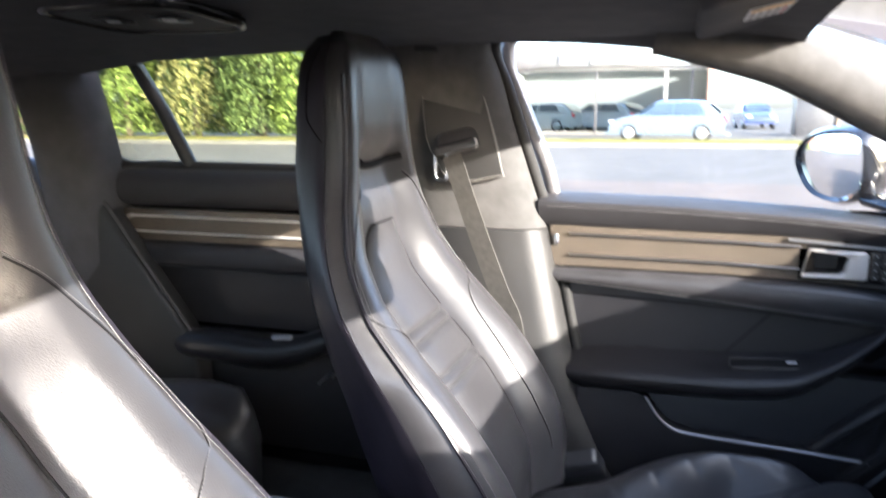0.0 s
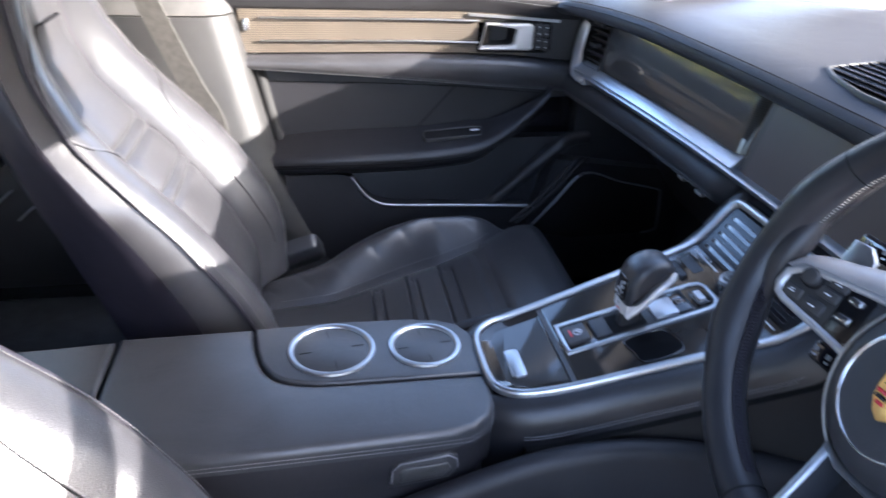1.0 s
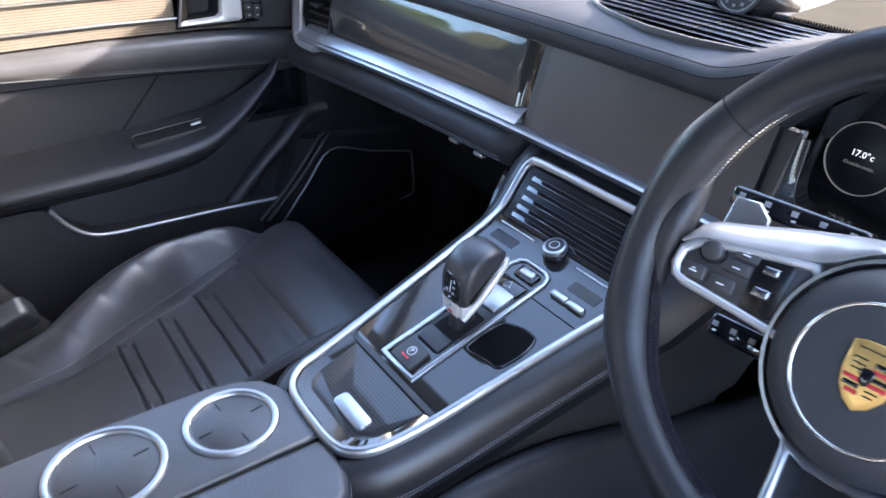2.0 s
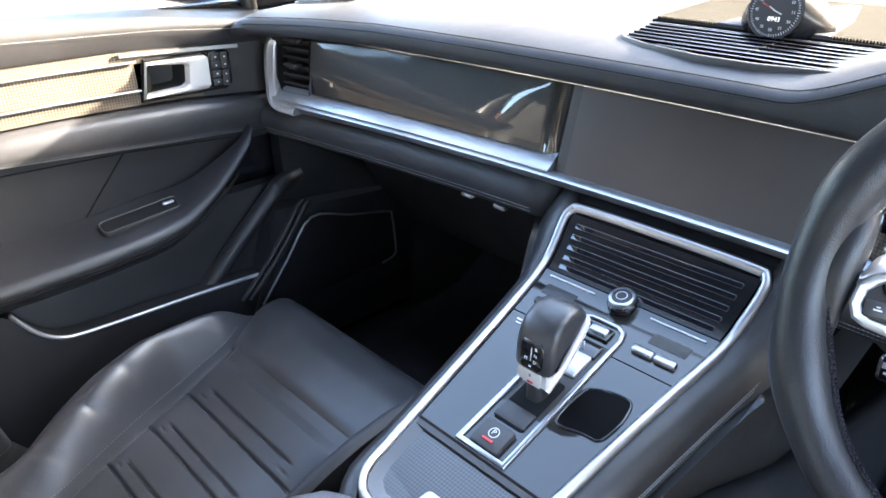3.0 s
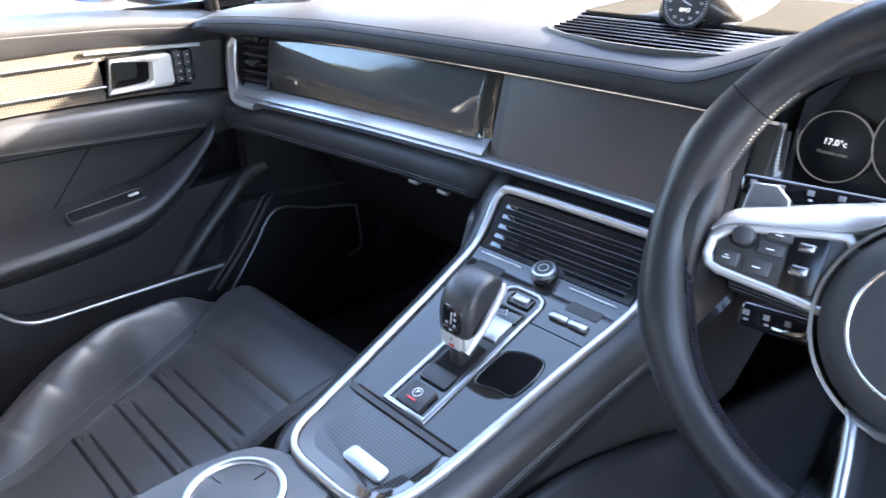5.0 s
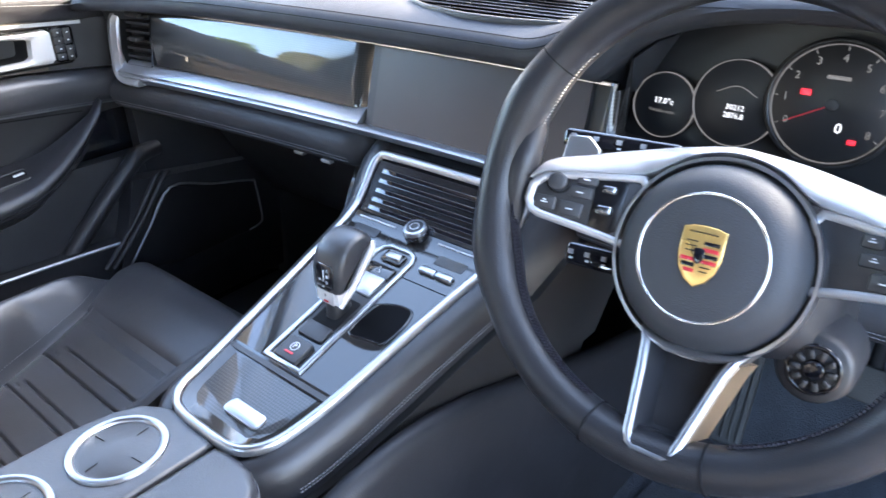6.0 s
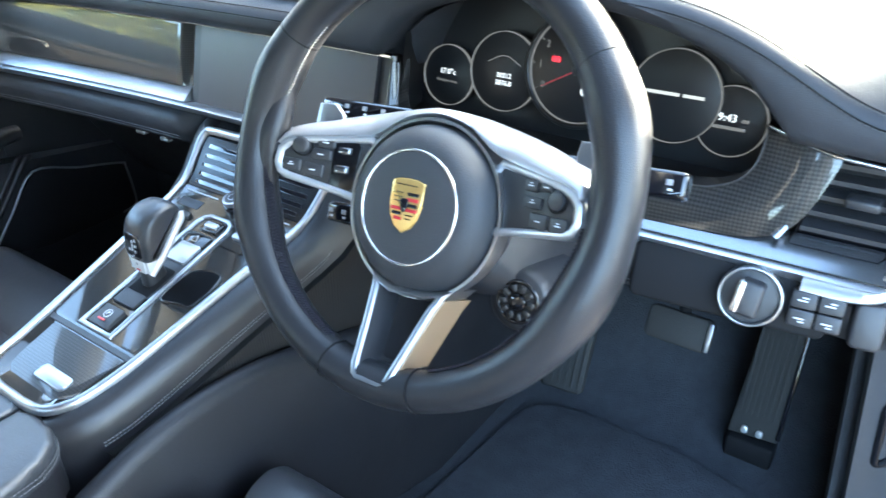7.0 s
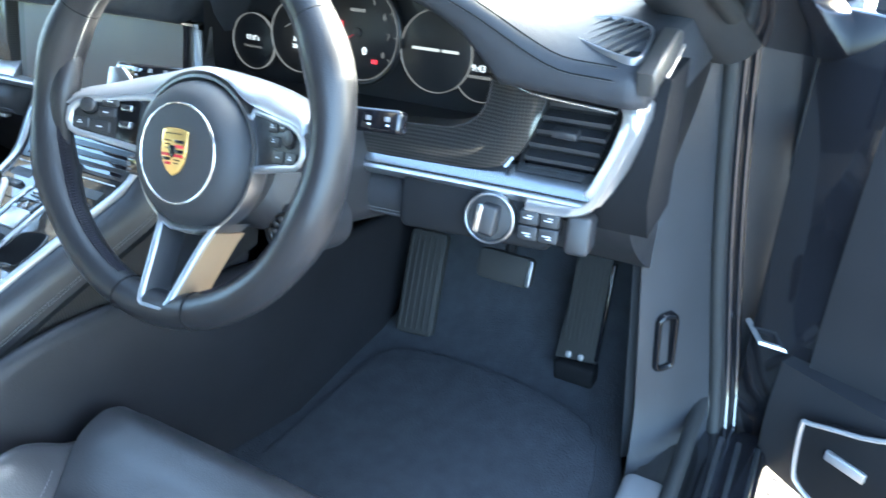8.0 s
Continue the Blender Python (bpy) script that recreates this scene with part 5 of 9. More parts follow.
# lower knee roll
ROLL = [(0.018, 0.8215), (0.028, 0.812), (0.031, 0.797), (0.024, 0.780), (0.008, 0.769), (-0.03, 0.765), (-0.06, 0.79), (-0.05, 0.8215)]
lower_l = dash_strip("lower_pad", 0.72, 0.190, ROLL, DASH_LEATHER, taper=0.040)
lower_r = dash_strip("lower_pad", -0.176, -0.562, ROLL, DASH_LEATHER)
for par, ya, yb in ((lower_l, 0.71, 0.18), (lower_r, -0.18, -0.555)):
    for dz in (0.0, 0.005):
        stitches("stitching", [(dash_x(y) - 0.030 + dz * 0.4, y, 0.789 - dz) for y in span(ya, yb, 40)], par, THREAD)
# glove box face and driver's knee panel, set back in the dark
bm = bmesh.new()
slab(bm, lambda u, v: Vector((0.37 + 0.14 * (1 - v) ** 1.5, 0.73 - 0.56 * u, 0.52 + 0.25 * v)), 12, 10, (0.2, 0, 0))
gb = part("glove_box_door", bm, PLASTIC, dash)
for yy in (0.305, 0.245):
    bm = bmesh.new()
    box(bm, (0.262, yy - 0.010, 0.7610), (0.272, yy + 0.010, 0.7670), 0.002)
    part("vent_slot", bm, SATIN_PAINT, gb)
bm = bmesh.new()
slab(bm, lambda u, v: Vector((0.36 + 0.18 * (1 - v) ** 1.5, -0.17 - 0.53 * u, 0.60 + 0.17 * v)), 12, 10, (0.2, 0, 0))
part("knee_panel", bm, PLASTIC, dash)


def air_vent(s):
    """End vent with slats, a sliding tab and a satin surround that sweeps into the strip."""
    c = [(0.628, 0.932), (0.703, 0.926), (0.692, 0.872), (0.676, 0.853), (0.612, 0.853)]
    bm = bmesh.new()
    y0, y1 = 0.617, 0.700
    loft(bm, [[face_at(s * y, z, d) for y, z in c] for d in (0.004, -0.045)][::-1], False)
    vs = [bm.verts.new(face_at(s * y, z, -0.045)) for y, z in c]
    bm.faces.new(vs)
    vent = part("air_vent", bm, DEEP_BLACK, dash, "louvred air vent in a satin frame")
    for k in range(6):
        z = 0.864 + 0.0128 * k
        ya, yb = 0.616 + 0.002 * k, 0.684 + 0.003 * k
        bm = bmesh.new()
        mid = [(face_at(s * y, z, -0.004), face_at(s * y, z + 0.004, -0.026)) for y in (ya, (ya + yb) / 2, yb)]
        loft(bm, [[a + Vector((-0.001, 0, 0.002)), a + Vector((-0.001, 0, -0.002)), b + Vector((0, 0, -0.001)), b + Vector((0, 0, 0.001))] for a, b in mid])
        part("slat", bm, PLASTIC, vent)
    bm = bmesh.new()
    box(bm, (-0.012, -0.012, -0.004), (0.004, 0.012, 0.004), 0.002, Matrix.Translation(face_at(s * 0.655, 0.894, 0.0)))
    part("tab", bm, PLASTIC, vent)
    bm = bmesh.new()
    box(bm, (-0.006, -0.022, -0.004), (0.004, 0.022, 0.004), 0.002, Matrix.Translation(face_at(s * 0.668, 0.930, 0.002)))
    part("wheel", bm, PLASTIC, vent)
    bm = bmesh.new()
    # y, height, how far it stands out, half width
    line = ((0.600, 0.9375, 0.004, 0.0016), (0.660, 0.9370, 0.006, 0.0020), (0.698, 0.9345, 0.009, 0.0040), (0.7125, 0.9215, 0.012, 0.0090), (0.7090, 0.892, 0.013, 0.0085), (0.6985, 0.862, 0.0135, 0.0082), (0.6870, 0.8395, 0.0145, 0.0082), (0.6660, 0.8320, 0.0150, 0.0086), (0.630, 0.8310, 0.0146, 0.0088))
    line = [(a, b - (0.007 if s < 0 and b > 0.9 and a > 0.65 else 0.0), c, w) for a, b, c, w in line]
    mid_l, wide = spline([(a, b, c) for a, b, c, w in line], 5), spline([(a, 0, w) for a, b, c, w in line], 5)
    rows = []
    for i, (q, w) in enumerate(zip(mid_l, wide)):
        t_ = mid_l[min(i + 1, len(mid_l) - 1)] - mid_l[max(i - 1, 0)]
        t_ = Vector((t_.x, t_.y, 0)).normalized()
        o = Vector((-t_.y, t_.x, 0))
        w = w.z
        rows.append([face_at(s * (q.x + o.x * k * w), q.y + o.y * k * w, q.z + e) for k, e in ((-1, -0.020), (-1, -0.006), (-0.92, -0.0045), (-0.15, -0.0025), (0.0, 0.0), (0.75, 0.0004), (1.0, -0.002), (1.0, -0.030))])
    loft(bm, rows)
    part("surround", bm, STRIP_SATIN, vent, "satin metal vent surround")
    if s < 0:
        bm = bmesh.new()
        rows = []
        for y, z, f, up in ((0.704, 0.9300, 0.040, 0.002), (0.7130, 0.9275, 0.046, 0.004), (0.7190, 0.9200, 0.046, 0.006), (0.7190, 0.908, 0.040, 0.004), (0.7150, 0.890, 0.032, 0.002), (0.7080, 0.866, 0.022, 0.0), (0.7000, 0.848, 0.013, 0.0), (0.6920, 0.836, 0.006, 0.0)):
            q = face_at(s * y, z, 0.009)
            rows.append([q + Vector((f * a, s * b, up * c)) for a, b, c in ((0.0, 0.0, 0.0), (0.25, 0.0035, 0.3), (0.6, 0.006, 0.7), (0.92, 0.006, 1.0), (1.0, 0.003, 1.0), (1.0, -0.012, 0.8), (0.1, -0.012, 0.0))])
        loft(bm, rows)
        part("surround_flank", bm, STRIP_SATIN, vent, "satin flank wrapping round the dashboard end")
    # inner side of the surround that sweeps up from the strip
    bm = bmesh.new()
    rows = []
    for y, z, l, w in ((0.6240, 0.931, 0.003, 0.0015), (0.6200, 0.910, 0.003, 0.0016), (0.6150, 0.888, 0.004, 0.0018), (0.6085, 0.870, 0.008, 0.0022), (0.6010, 0.8585, 0.012, 0.0030)):
        rows.append([face_at(s * (y + a * w), z - 0.4 * a * w, l - b) for a, b in ((-1, 0.010), (-1, 0.001), (0, 0.0), (1, 0.001), (1, 0.012))])
    loft(bm, rows)
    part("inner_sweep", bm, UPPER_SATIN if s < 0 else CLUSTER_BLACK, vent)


air_vent(1)
air_vent(-1)

# side cheeks of the dashboard next to the doors
for s in (1, -1):
    bm = bmesh.new()
    if s > 0:
        slab(bm, lambda u, v: Vector((0.262 + 0.16 * (1 - v) ** 3 + (0.45 - 0.17 * (1 - v) ** 3) * u, 0.736 + 0.006 * math.sin(math.pi * v) - 0.020 * (1 - v) ** 2, 0.735 + 0.205 * v - 0.012 * u)), 8, 14, (0, -0.03, 0))
    else:
        slab(bm, lambda u, v: Vector((0.286 + 0.11 * (1 - v) ** 2 + (0.42 - 0.12 * (1 - v) ** 2) * u, -0.7215 + 0.022 * (1 - v) ** 2, 0.735 + 0.220 * v)), 10, 14, (0, 0.03, 0))
    part("end_cheek", bm, END_BLACK, dash)
# small cover on the end of the pad beside the open door
bm = bmesh.new()
plate(bm, facing((0, -0.734, 0), (1, 0, 0), (0, 0, 1)), [(0.245, 0.947), (0.283, 0.952), (0.338, 0.966), (0.330, 0.981), (0.314, 0.986), (0.240, 0.967)], 0.014, 0.003)
cover = part("end_cover", bm, PILLAR_PLASTIC, dash, "small grey cover on the dashboard end")
bm = bmesh.new()
tube(bm, [(0.284, -0.7345, 0.9525), (0.310, -0.7350, 0.9590), (0.337, -0.7345, 0.9665)], 0.0012, 6)
part("bright_line", bm, SATIN, cover)

# centre screen
bm = bmesh.new()


def scr(u, v):
    return face_at(0.139 - 0.302 * u, 0.829 + 0.107 * v, 0.002)


slab(bm, lambda u, v: face_at(0.1525 - 0.0125 * u, 0.829 + 0.107 * v, 0.0005), 2, 6, (0.018, 0, 0))
part("screen_bezel", bm, CLUSTER_BLACK, dash)
bm = bmesh.new()
slab(bm, scr, 12, 6, (0.02, 0, 0), (0.302, 0.107))
part("screen", bm, SCREEN, dash, "switched-off dark glass touch screen")
bm = bmesh.new()
slab(bm, lambda u, v: face_at(-0.1635 - 0.022 * u, 0.84 + 0.098 * v, -0.004), 3, 6, (0.008, 0, 0))
part("screen_side", bm, CLUSTER_BLACK, dash)
bm = bmesh.new()
tube(bm, [face_at(-0.188, 0.94, 0.004), face_at(-0.186, 0.90, 0.004), face_at(-0.184, 0.86, 0.004)], 0.003, 6)
part("screen_end_line", bm, LINE_SILVER, dash)

# ---- instrument cluster ----
bm = bmesh.new()
CL = [(-0.197, 0.868), (-0.25, 0.861), (-0.52, 0.861), (-0.560, 0.872), (-0.580, 0.93)] + [(-0.577 + 0.375 * k / 16, 0.942 + arch(-0.577 + 0.375 * k / 16)) for k in range(17)]
loft(bm, [[(0.268 + 0.18 * (z - 0.86), y, z) for y, z in CL], [(0.352 + 0.18 * (z - 0.86), -0.39 + (y + 0.39) * 1.15, z) for y, z in CL]], False)
vs = [bm.verts.new((0.352 + 0.18 * (z - 0.86), -0.39 + (y + 0.39) * 1.15, z)) for y, z in CL]
bm.faces.new(vs)
cluster = part("binnacle", bm, CLUSTER_BLACK, dash, "round dials behind a leather hood")
bm = bmesh.new()
outer = [(-0.575, 0.940), (-0.630, 0.933), (-0.627, 0.900), (-0.612, 0.868), (-0.588, 0.854), (-0.54, 0.849), (-0.40, 0.846), (-0.28, 0.846), (-0.200, 0.848), (-0.189, 0.87), (-0.187, 0.937)]
inner = [(-0.576, 0.938), (-0.576, 0.924), (-0.573, 0.908), (-0.564, 0.895), (-0.547, 0.8865), (-0.52, 0.883), (-0.40, 0.880), (-0.28, 0.879), (-0.225, 0.880), (-0.203, 0.888), (-0.196, 0.935)]
outer, inner = ([(q.x, q.y) for q in spline([(a, b, 0) for a, b in lp], 4)] for lp in (outer, inner))
uvl = bm.loops.layers.uv.verify()
rows = []
for k, (oy, oz, iy, iz) in enumerate([(*a, *b) for a, b in zip(outer, inner)]):
    rows.append([bm.verts.new(face_at(oy, oz, -0.012)), bm.verts.new(face_at(oy, oz, 0.008)), bm.verts.new(face_at((oy + iy) / 2, (oz + iz) / 2, 0.012)), bm.verts.new(face_at(iy, iz, 0.006)), bm.verts.new(face_at(iy, iz, -0.014))])
for a, b in zip(rows, rows[1:]):
    for i in range(4):
        fa = bm.faces.new((a[i], b[i], b[i + 1], a[i + 1]))
        for lo in fa.loops:
            lo[uvl].uv = (lo.vert.co.y, lo.vert.co.z)
part("cluster_surround", bm, CARBON, cluster, "glossy carbon-weave frame round the dials")
bm = bmesh.new()
tube(bm, [face_at(y, z, 0.0065) for y, z in inner], 0.0008, 6)
part("frame_line", bm, LINE_SILVER, cluster, "thin bright line inside the frame")


def dial(y, z, r, name="dial", ahead=0.0):
    x = 0.338 - ahead + 0.18 * (z - 0.86)
    m = facing((x, y, z), (0, -1, 0), (0.18, 0, 1))
    bm = bmesh.new()
    plate(bm, m, disc(r * 0.985, 40), 0.012, 0.001)
    d = part(name, bm, CLUSTER_BLACK, cluster)
    bm = bmesh.new()
    rim_frame(bm, m @ Matrix.Translation((0, 0, 0.001)), disc(r, 64), 0.0008, 0.004, 0.0003, 0.001)
    part("dial_ring", bm, GLOW_RING, d, "thin lit ring")
    return m @ Matrix.Translation((0, 0, 0.0006)), d


def bar(m, x, y, w, h, mat, parent, name="mark"):
    bm = bmesh.new()
    plate(bm, m @ Matrix.Translation((x, y, 0.0012)), [(-w / 2, -h / 2), (w / 2, -h / 2), (w / 2, h / 2), (-w / 2, h / 2)], 0.0008, 0.0001)
    return part(name, bm, mat, parent)


LIFT = Matrix.Translation((0, 0, 0.0012))
m, d = dial(-0.2135, 0.908, 0.0338)
lettering("digits", "17.0°c", 0.0084, m @ LIFT @ Matrix.Translation((0, 0.004, 0)), GLOW_WHITE, d)
lettering("caption", "Outside temp.", 0.0050, m @ LIFT @ Matrix.Translation((0, -0.006, 0)), GLOW_RING, d)
m, d = dial(-0.2865, 0.922, 0.0423, ahead=0.002)
lettering("digits", "30212", 0.0074, m @ LIFT @ Matrix.Translation((0.001, -0.004, 0)), GLOW_WHITE, d)
lettering("digits", "2876.8", 0.0074, m @ LIFT @ Matrix.Translation((0.001, -0.012, 0)), GLOW_WHITE, d)
bm = bmesh.new()
tube(bm, [m @ Vector((-0.020 + 0.04 * k / 10, 0.009 + 0.008 * math.sin(math.pi * k / 10) ** 1.3, 0.001)) for k in range(11)], 0.0006, 5)
part("car_outline", bm, GLOW_RING, d)
m, d = dial(-0.373, 0.936, 0.0535, ahead=0.005)
for k in range(9):
    a = radians(208 - 30 * k)
    lettering("numeral", str(k), 0.0100, m @ LIFT @ Matrix.Translation((0.0412 * math.cos(a), 0.0412 * math.sin(a), 0)), GLOW_RING, d)
    bar(m @ Matrix.Rotation(a, 4, "Z"), 0.0500, 0, 0.004, 0.0009, GLOW_RING, d, "tick")
bar(m, 0.0, 0.024, 0.020, 0.0035, GLOW_RING, d, "word_bar")
bar(m @ Matrix.Rotation(radians(209), 4, "Z"), 0.025, 0, 0.038, 0.0012, RED_MARK, d, "needle")
bm = bmesh.new()
plate(bm, m @ Matrix.Translation((0, 0, 0.003)), disc(0.0055, 24), 0.003, 0.001)
part("needle_hub", bm, PLASTIC, d)
bm = bmesh.new()
rim_frame(bm, m @ Matrix.Translation((0, 0, 0.003)), disc(0.0590, 64), 0.0048, 0.008, 0.0012)
part("dial_bezel", bm, CLUSTER_BLACK, d, "raised black bezel round the large dial")
bar(m, -0.0245, 0.008, 0.009, 0.0055, GLOW_RED, d, "warning_lamp")
lettering("digits", "0", 0.013, m @ LIFT @ Matrix.Translation((0.010, -0.020, 0)), GLOW_WHITE, d)
bar(m, 0.0235, -0.030, 0.007, 0.0045, GLOW_RED, d, "warning_lamp")
m, d = dial(-0.474, 0.926, 0.0440, ahead=0.004)
bar(m, -0.012, 0.002, 0.034, 0.0030, GLOW_DIM, d, "word_bar")
bar(m, 0.0185, 0.002, 0.020, 0.0030, GLOW_DIM, d, "word_bar")
m, d = dial(-0.5285, 0.911, 0.0325)
lettering("digits", "9:43", 0.0100, m @ LIFT @ Matrix.Translation((-0.003, 0.003, 0)), GLOW_WHITE, d)
bar(m, 0.013, 0.002, 0.006, 0.003, GLOW_RING, d, "small_bar")
bar(m, -0.002, -0.006, 0.032, 0.003, GLOW_RING, d, "small_bar")

# ---- light switch and buttons ----
lm = facing((dash_x(0.596) - 0.012, -0.596, 0.809), (0.12, -1, 0), (0.28, 0, 1))
bm = bmesh.new()
plate(bm, lm @ Matrix.Translation((-0.02, 0, -0.008)), rrect(0.16, 0.052, 0.008), 0.05, 0.003)
sw = part("switch_panel", bm, END_BLACK, dash)
bm = bmesh.new()
rim_frame(bm, lm, disc(0.0255, 48), 0.0028, 0.012, 0.001, 0.004)
part("switch_ring", bm, SATIN, sw, "chrome ring round the light switch")
bm = bmesh.new()
plate(bm, lm, disc(0.0230, 40), 0.01, 0.001)
part("switch_face", bm, PLASTIC, sw)
bm = bmesh.new()
plate(bm, lm @ Matrix.Rotation(radians(-8), 4, "Z") @ Matrix.Translation((0, 0, 0.014)), rrect(0.019, 0.030, 0.004), 0.014, 0.003)
part("switch_knob", bm, PLASTIC, sw)
bm = bmesh.new()
plate(bm, lm @ Matrix.Rotation(radians(-8), 4, "Z") @ Matrix.Translation((-0.0085, 0, 0.0148)), rrect(0.006, 0.028, 0.002), 0.01, 0.001)
part("knob_edge", bm, CHROME, sw, "bright edge of the light knob")
for i in range(2):
    for j in range(2):
        bm = bmesh.new()
        q = lm @ Matrix.Translation((0.0395 + 0.0200 * i, 0.0075 - 0.0150 * j, 0.005))
        plate(bm, q, rrect(0.0188, 0.0140, 0.002, 2), 0.012, 0.0012)
        b_ = part("button", bm, PLASTIC, sw)
        bar(q, -0.001, 0, 0.0075, 0.0010, ICON, b_, "icon")
        bar(q, 0.001, -0.0025 if j else 0.0025, 0.0045, 0.0009, ICON, b_, "icon")
bm = bmesh.new()
plate(bm, lm @ Matrix.Translation((0.087, -0.003, 0.004)), rrect(0.024, 0.038, 0.006), 0.03, 0.003)
part("blank_cover", bm, DARK_PLASTIC, sw)

# ---- vents, grille and clock on top of the dashboard ----
bm = bmesh.new()
gm = facing((0.375, -0.02, 0.9878), (0, -1, 0), (1, 0, 0))
loop = [(-0.146, -0.044), (-0.138, -0.052), (-0.10, -0.070), (-0.03, -0.086), (0.03, -0.086), (0.10, -0.070), (0.138, -0.052), (0.146, -0.044), (0.170, 0.042), (0.16, 0.050), (-0.16, 0.050), (-0.170, 0.042)]
rim_frame(bm, gm, loop, 0.0045, 0.006, 0.0008, 0.0008)
cv = part("demister_vent", bm, PILLAR_PLASTIC, dash, "broad slatted demister vent")
bm = bmesh.new()
plate(bm, gm @ Matrix.Translation((0, 0, -0.003)), inset(loop, 0.004), 0.002, 0.0003)
part("vent_well", bm, DEEP_BLACK, cv)
for k in range(7):
    bm = bmesh.new()
    y = -0.068 + 0.0175 * k
    w = (0.085, 0.128, 0.143, 0.148, 0.152, 0.156, 0.160)[k]
    loft(bm, [[gm @ Vector((sx, y + a, b)) for a, b in ((-0.0016, 0.0012), (0.0008, 0.0016), (0.0050, -0.0026), (0.0020, -0.0028))] for sx in (-w, w)])
    part("slat", bm, LOUVRE_BLACK, cv)
for sx in (-0.075, 0.0, 0.075):
    bm = bmesh.new()
    box(bm, (sx - 0.001, -0.055, -0.003), (sx + 0.001, 0.044, 0.0), 0, gm)
    part("cross_web", bm, DEEP_BLACK, cv)
gg = facing((0.565, 0.0, 0.9885), (0, -1, 0), (1, 0, -0.012))
gr = [(-0.150, -0.133), (0.150, -0.133), (0.185, 0.128), (-0.185, 0.128)]
# backing painted near black for the shade between the ribs
bm = bmesh.new()
plate(bm, gg, gr, 0.01, 0.001)
sp = part("speaker_plate", bm, RECESS_SHADE, dash, "ribbed loudspeaker grille across the dashboard top")
for k in range(92):
    f = -1 + 2 * (k + 0.5) / 92
    bm = bmesh.new()
    loft(bm, [[gg @ Vector((a + dx, b, z)) for dx, z in ((-0.0009, -0.001), (0.0009, -0.001), (0.0007, 0.0036), (-0.0007, 0.0036))] for a, b in ((0.146 * f, -0.130), (0.181 * f, 0.125))])
    part("rib", bm, RIB_GREY, sp)
bm = bmesh.new()
tg = [(-0.070, -0.131), (0.058, -0.131), (0.040, -0.02), (0.004, 0.105), (-0.012, 0.105), (-0.066, -0.02)]
plate(bm, gg @ Matrix.Translation((0, 0, 0.0042)), tg, 0.008, 0.002)
part("clock_plinth", bm, DASH_LEATHER, dash)

clock = thing("dashboard_clock", "round black clock in a pod on the dashboard top", "clock", (0.45, 0.0, 0.985))
ck = facing((0.427, -0.002, 1.0135), (0, -1, 0), (0.25, 0, 1))
bm = bmesh.new()
loops = []
for zz, rr, low in ((0.004, 0.0275, 1.0), (0.005, 0.0300, 1.0), (0.000, 0.0320, 1.10), (-0.014, 0.0350, 1.40), (-0.034, 0.0350, 1.75), (-0.055, 0.028, 1.9), (-0.075, 0.012, 1.6)):
    loops.append([ck @ Vector((rr * math.cos(2 * math.pi * k / 40) * (1 + (low - 1) * min(1.0, max(0.0, (0.75 - math.sin(2 * math.pi * k / 40)) / 1.4))), rr * max(-0.80, math.sin(2 * math.pi * k / 40)), zz)) for k in range(40)])
loft(bm, loops)
part("pod", bm, LOUVRE_BLACK, clock, sharp=0.9)
bm = bmesh.new()
rim_frame(bm, ck @ Matrix.Translation((0, 0, 0.005)), disc(0.0292, 48), 0.0016, 0.003, 0.0006, 0.001)
part("clock_bezel", bm, PILLAR_PLASTIC, clock)
bm = bmesh.new()
plate(bm, ck @ Matrix.Translation((0, 0, 0.0054)), disc(0.0272, 40), 0.004, 0.0004)
cf = part("clock_face", bm, SOFT_PLASTIC, clock, "dark grey clock face with pale ticks")
cq = ck @ Matrix.Translation((0, 0, 0.0050))
for k in range(60):
    bar(cq @ Matrix.Rotation(radians(6 * k), 4, "Z"), 0.0252, 0, 0.0022 if k % 5 else 0.0032, 0.0006, ICON, cf, "tick")
for k in range(12):
    a = radians(90 - 30 * k)
    lettering("numeral", str(5 * k if k else 60), 0.0042, cq @ Matrix.Translation((0.0195 * math.cos(a), 0.0195 * math.sin(a), 0.0012)), ICON, cf)
lettering("digits", "0943", 0.0068, cq @ Matrix.Translation((0.001, -0.0085, 0.0012)), GLOW_WHITE, cf)
bar(cq @ Matrix.Rotation(radians(155), 4, "Z"), 0.010, 0, 0.014, 0.0010, RED_MARK, cf, "clock_pointer")
for ang, ln in ((150, 0.008), (-20, 0.008)):
    bar(cq @ Matrix.Rotation(radians(ang), 4, "Z"), ln / 2, 0, ln, 0.0012, ICON, cf, "clock_pointer")

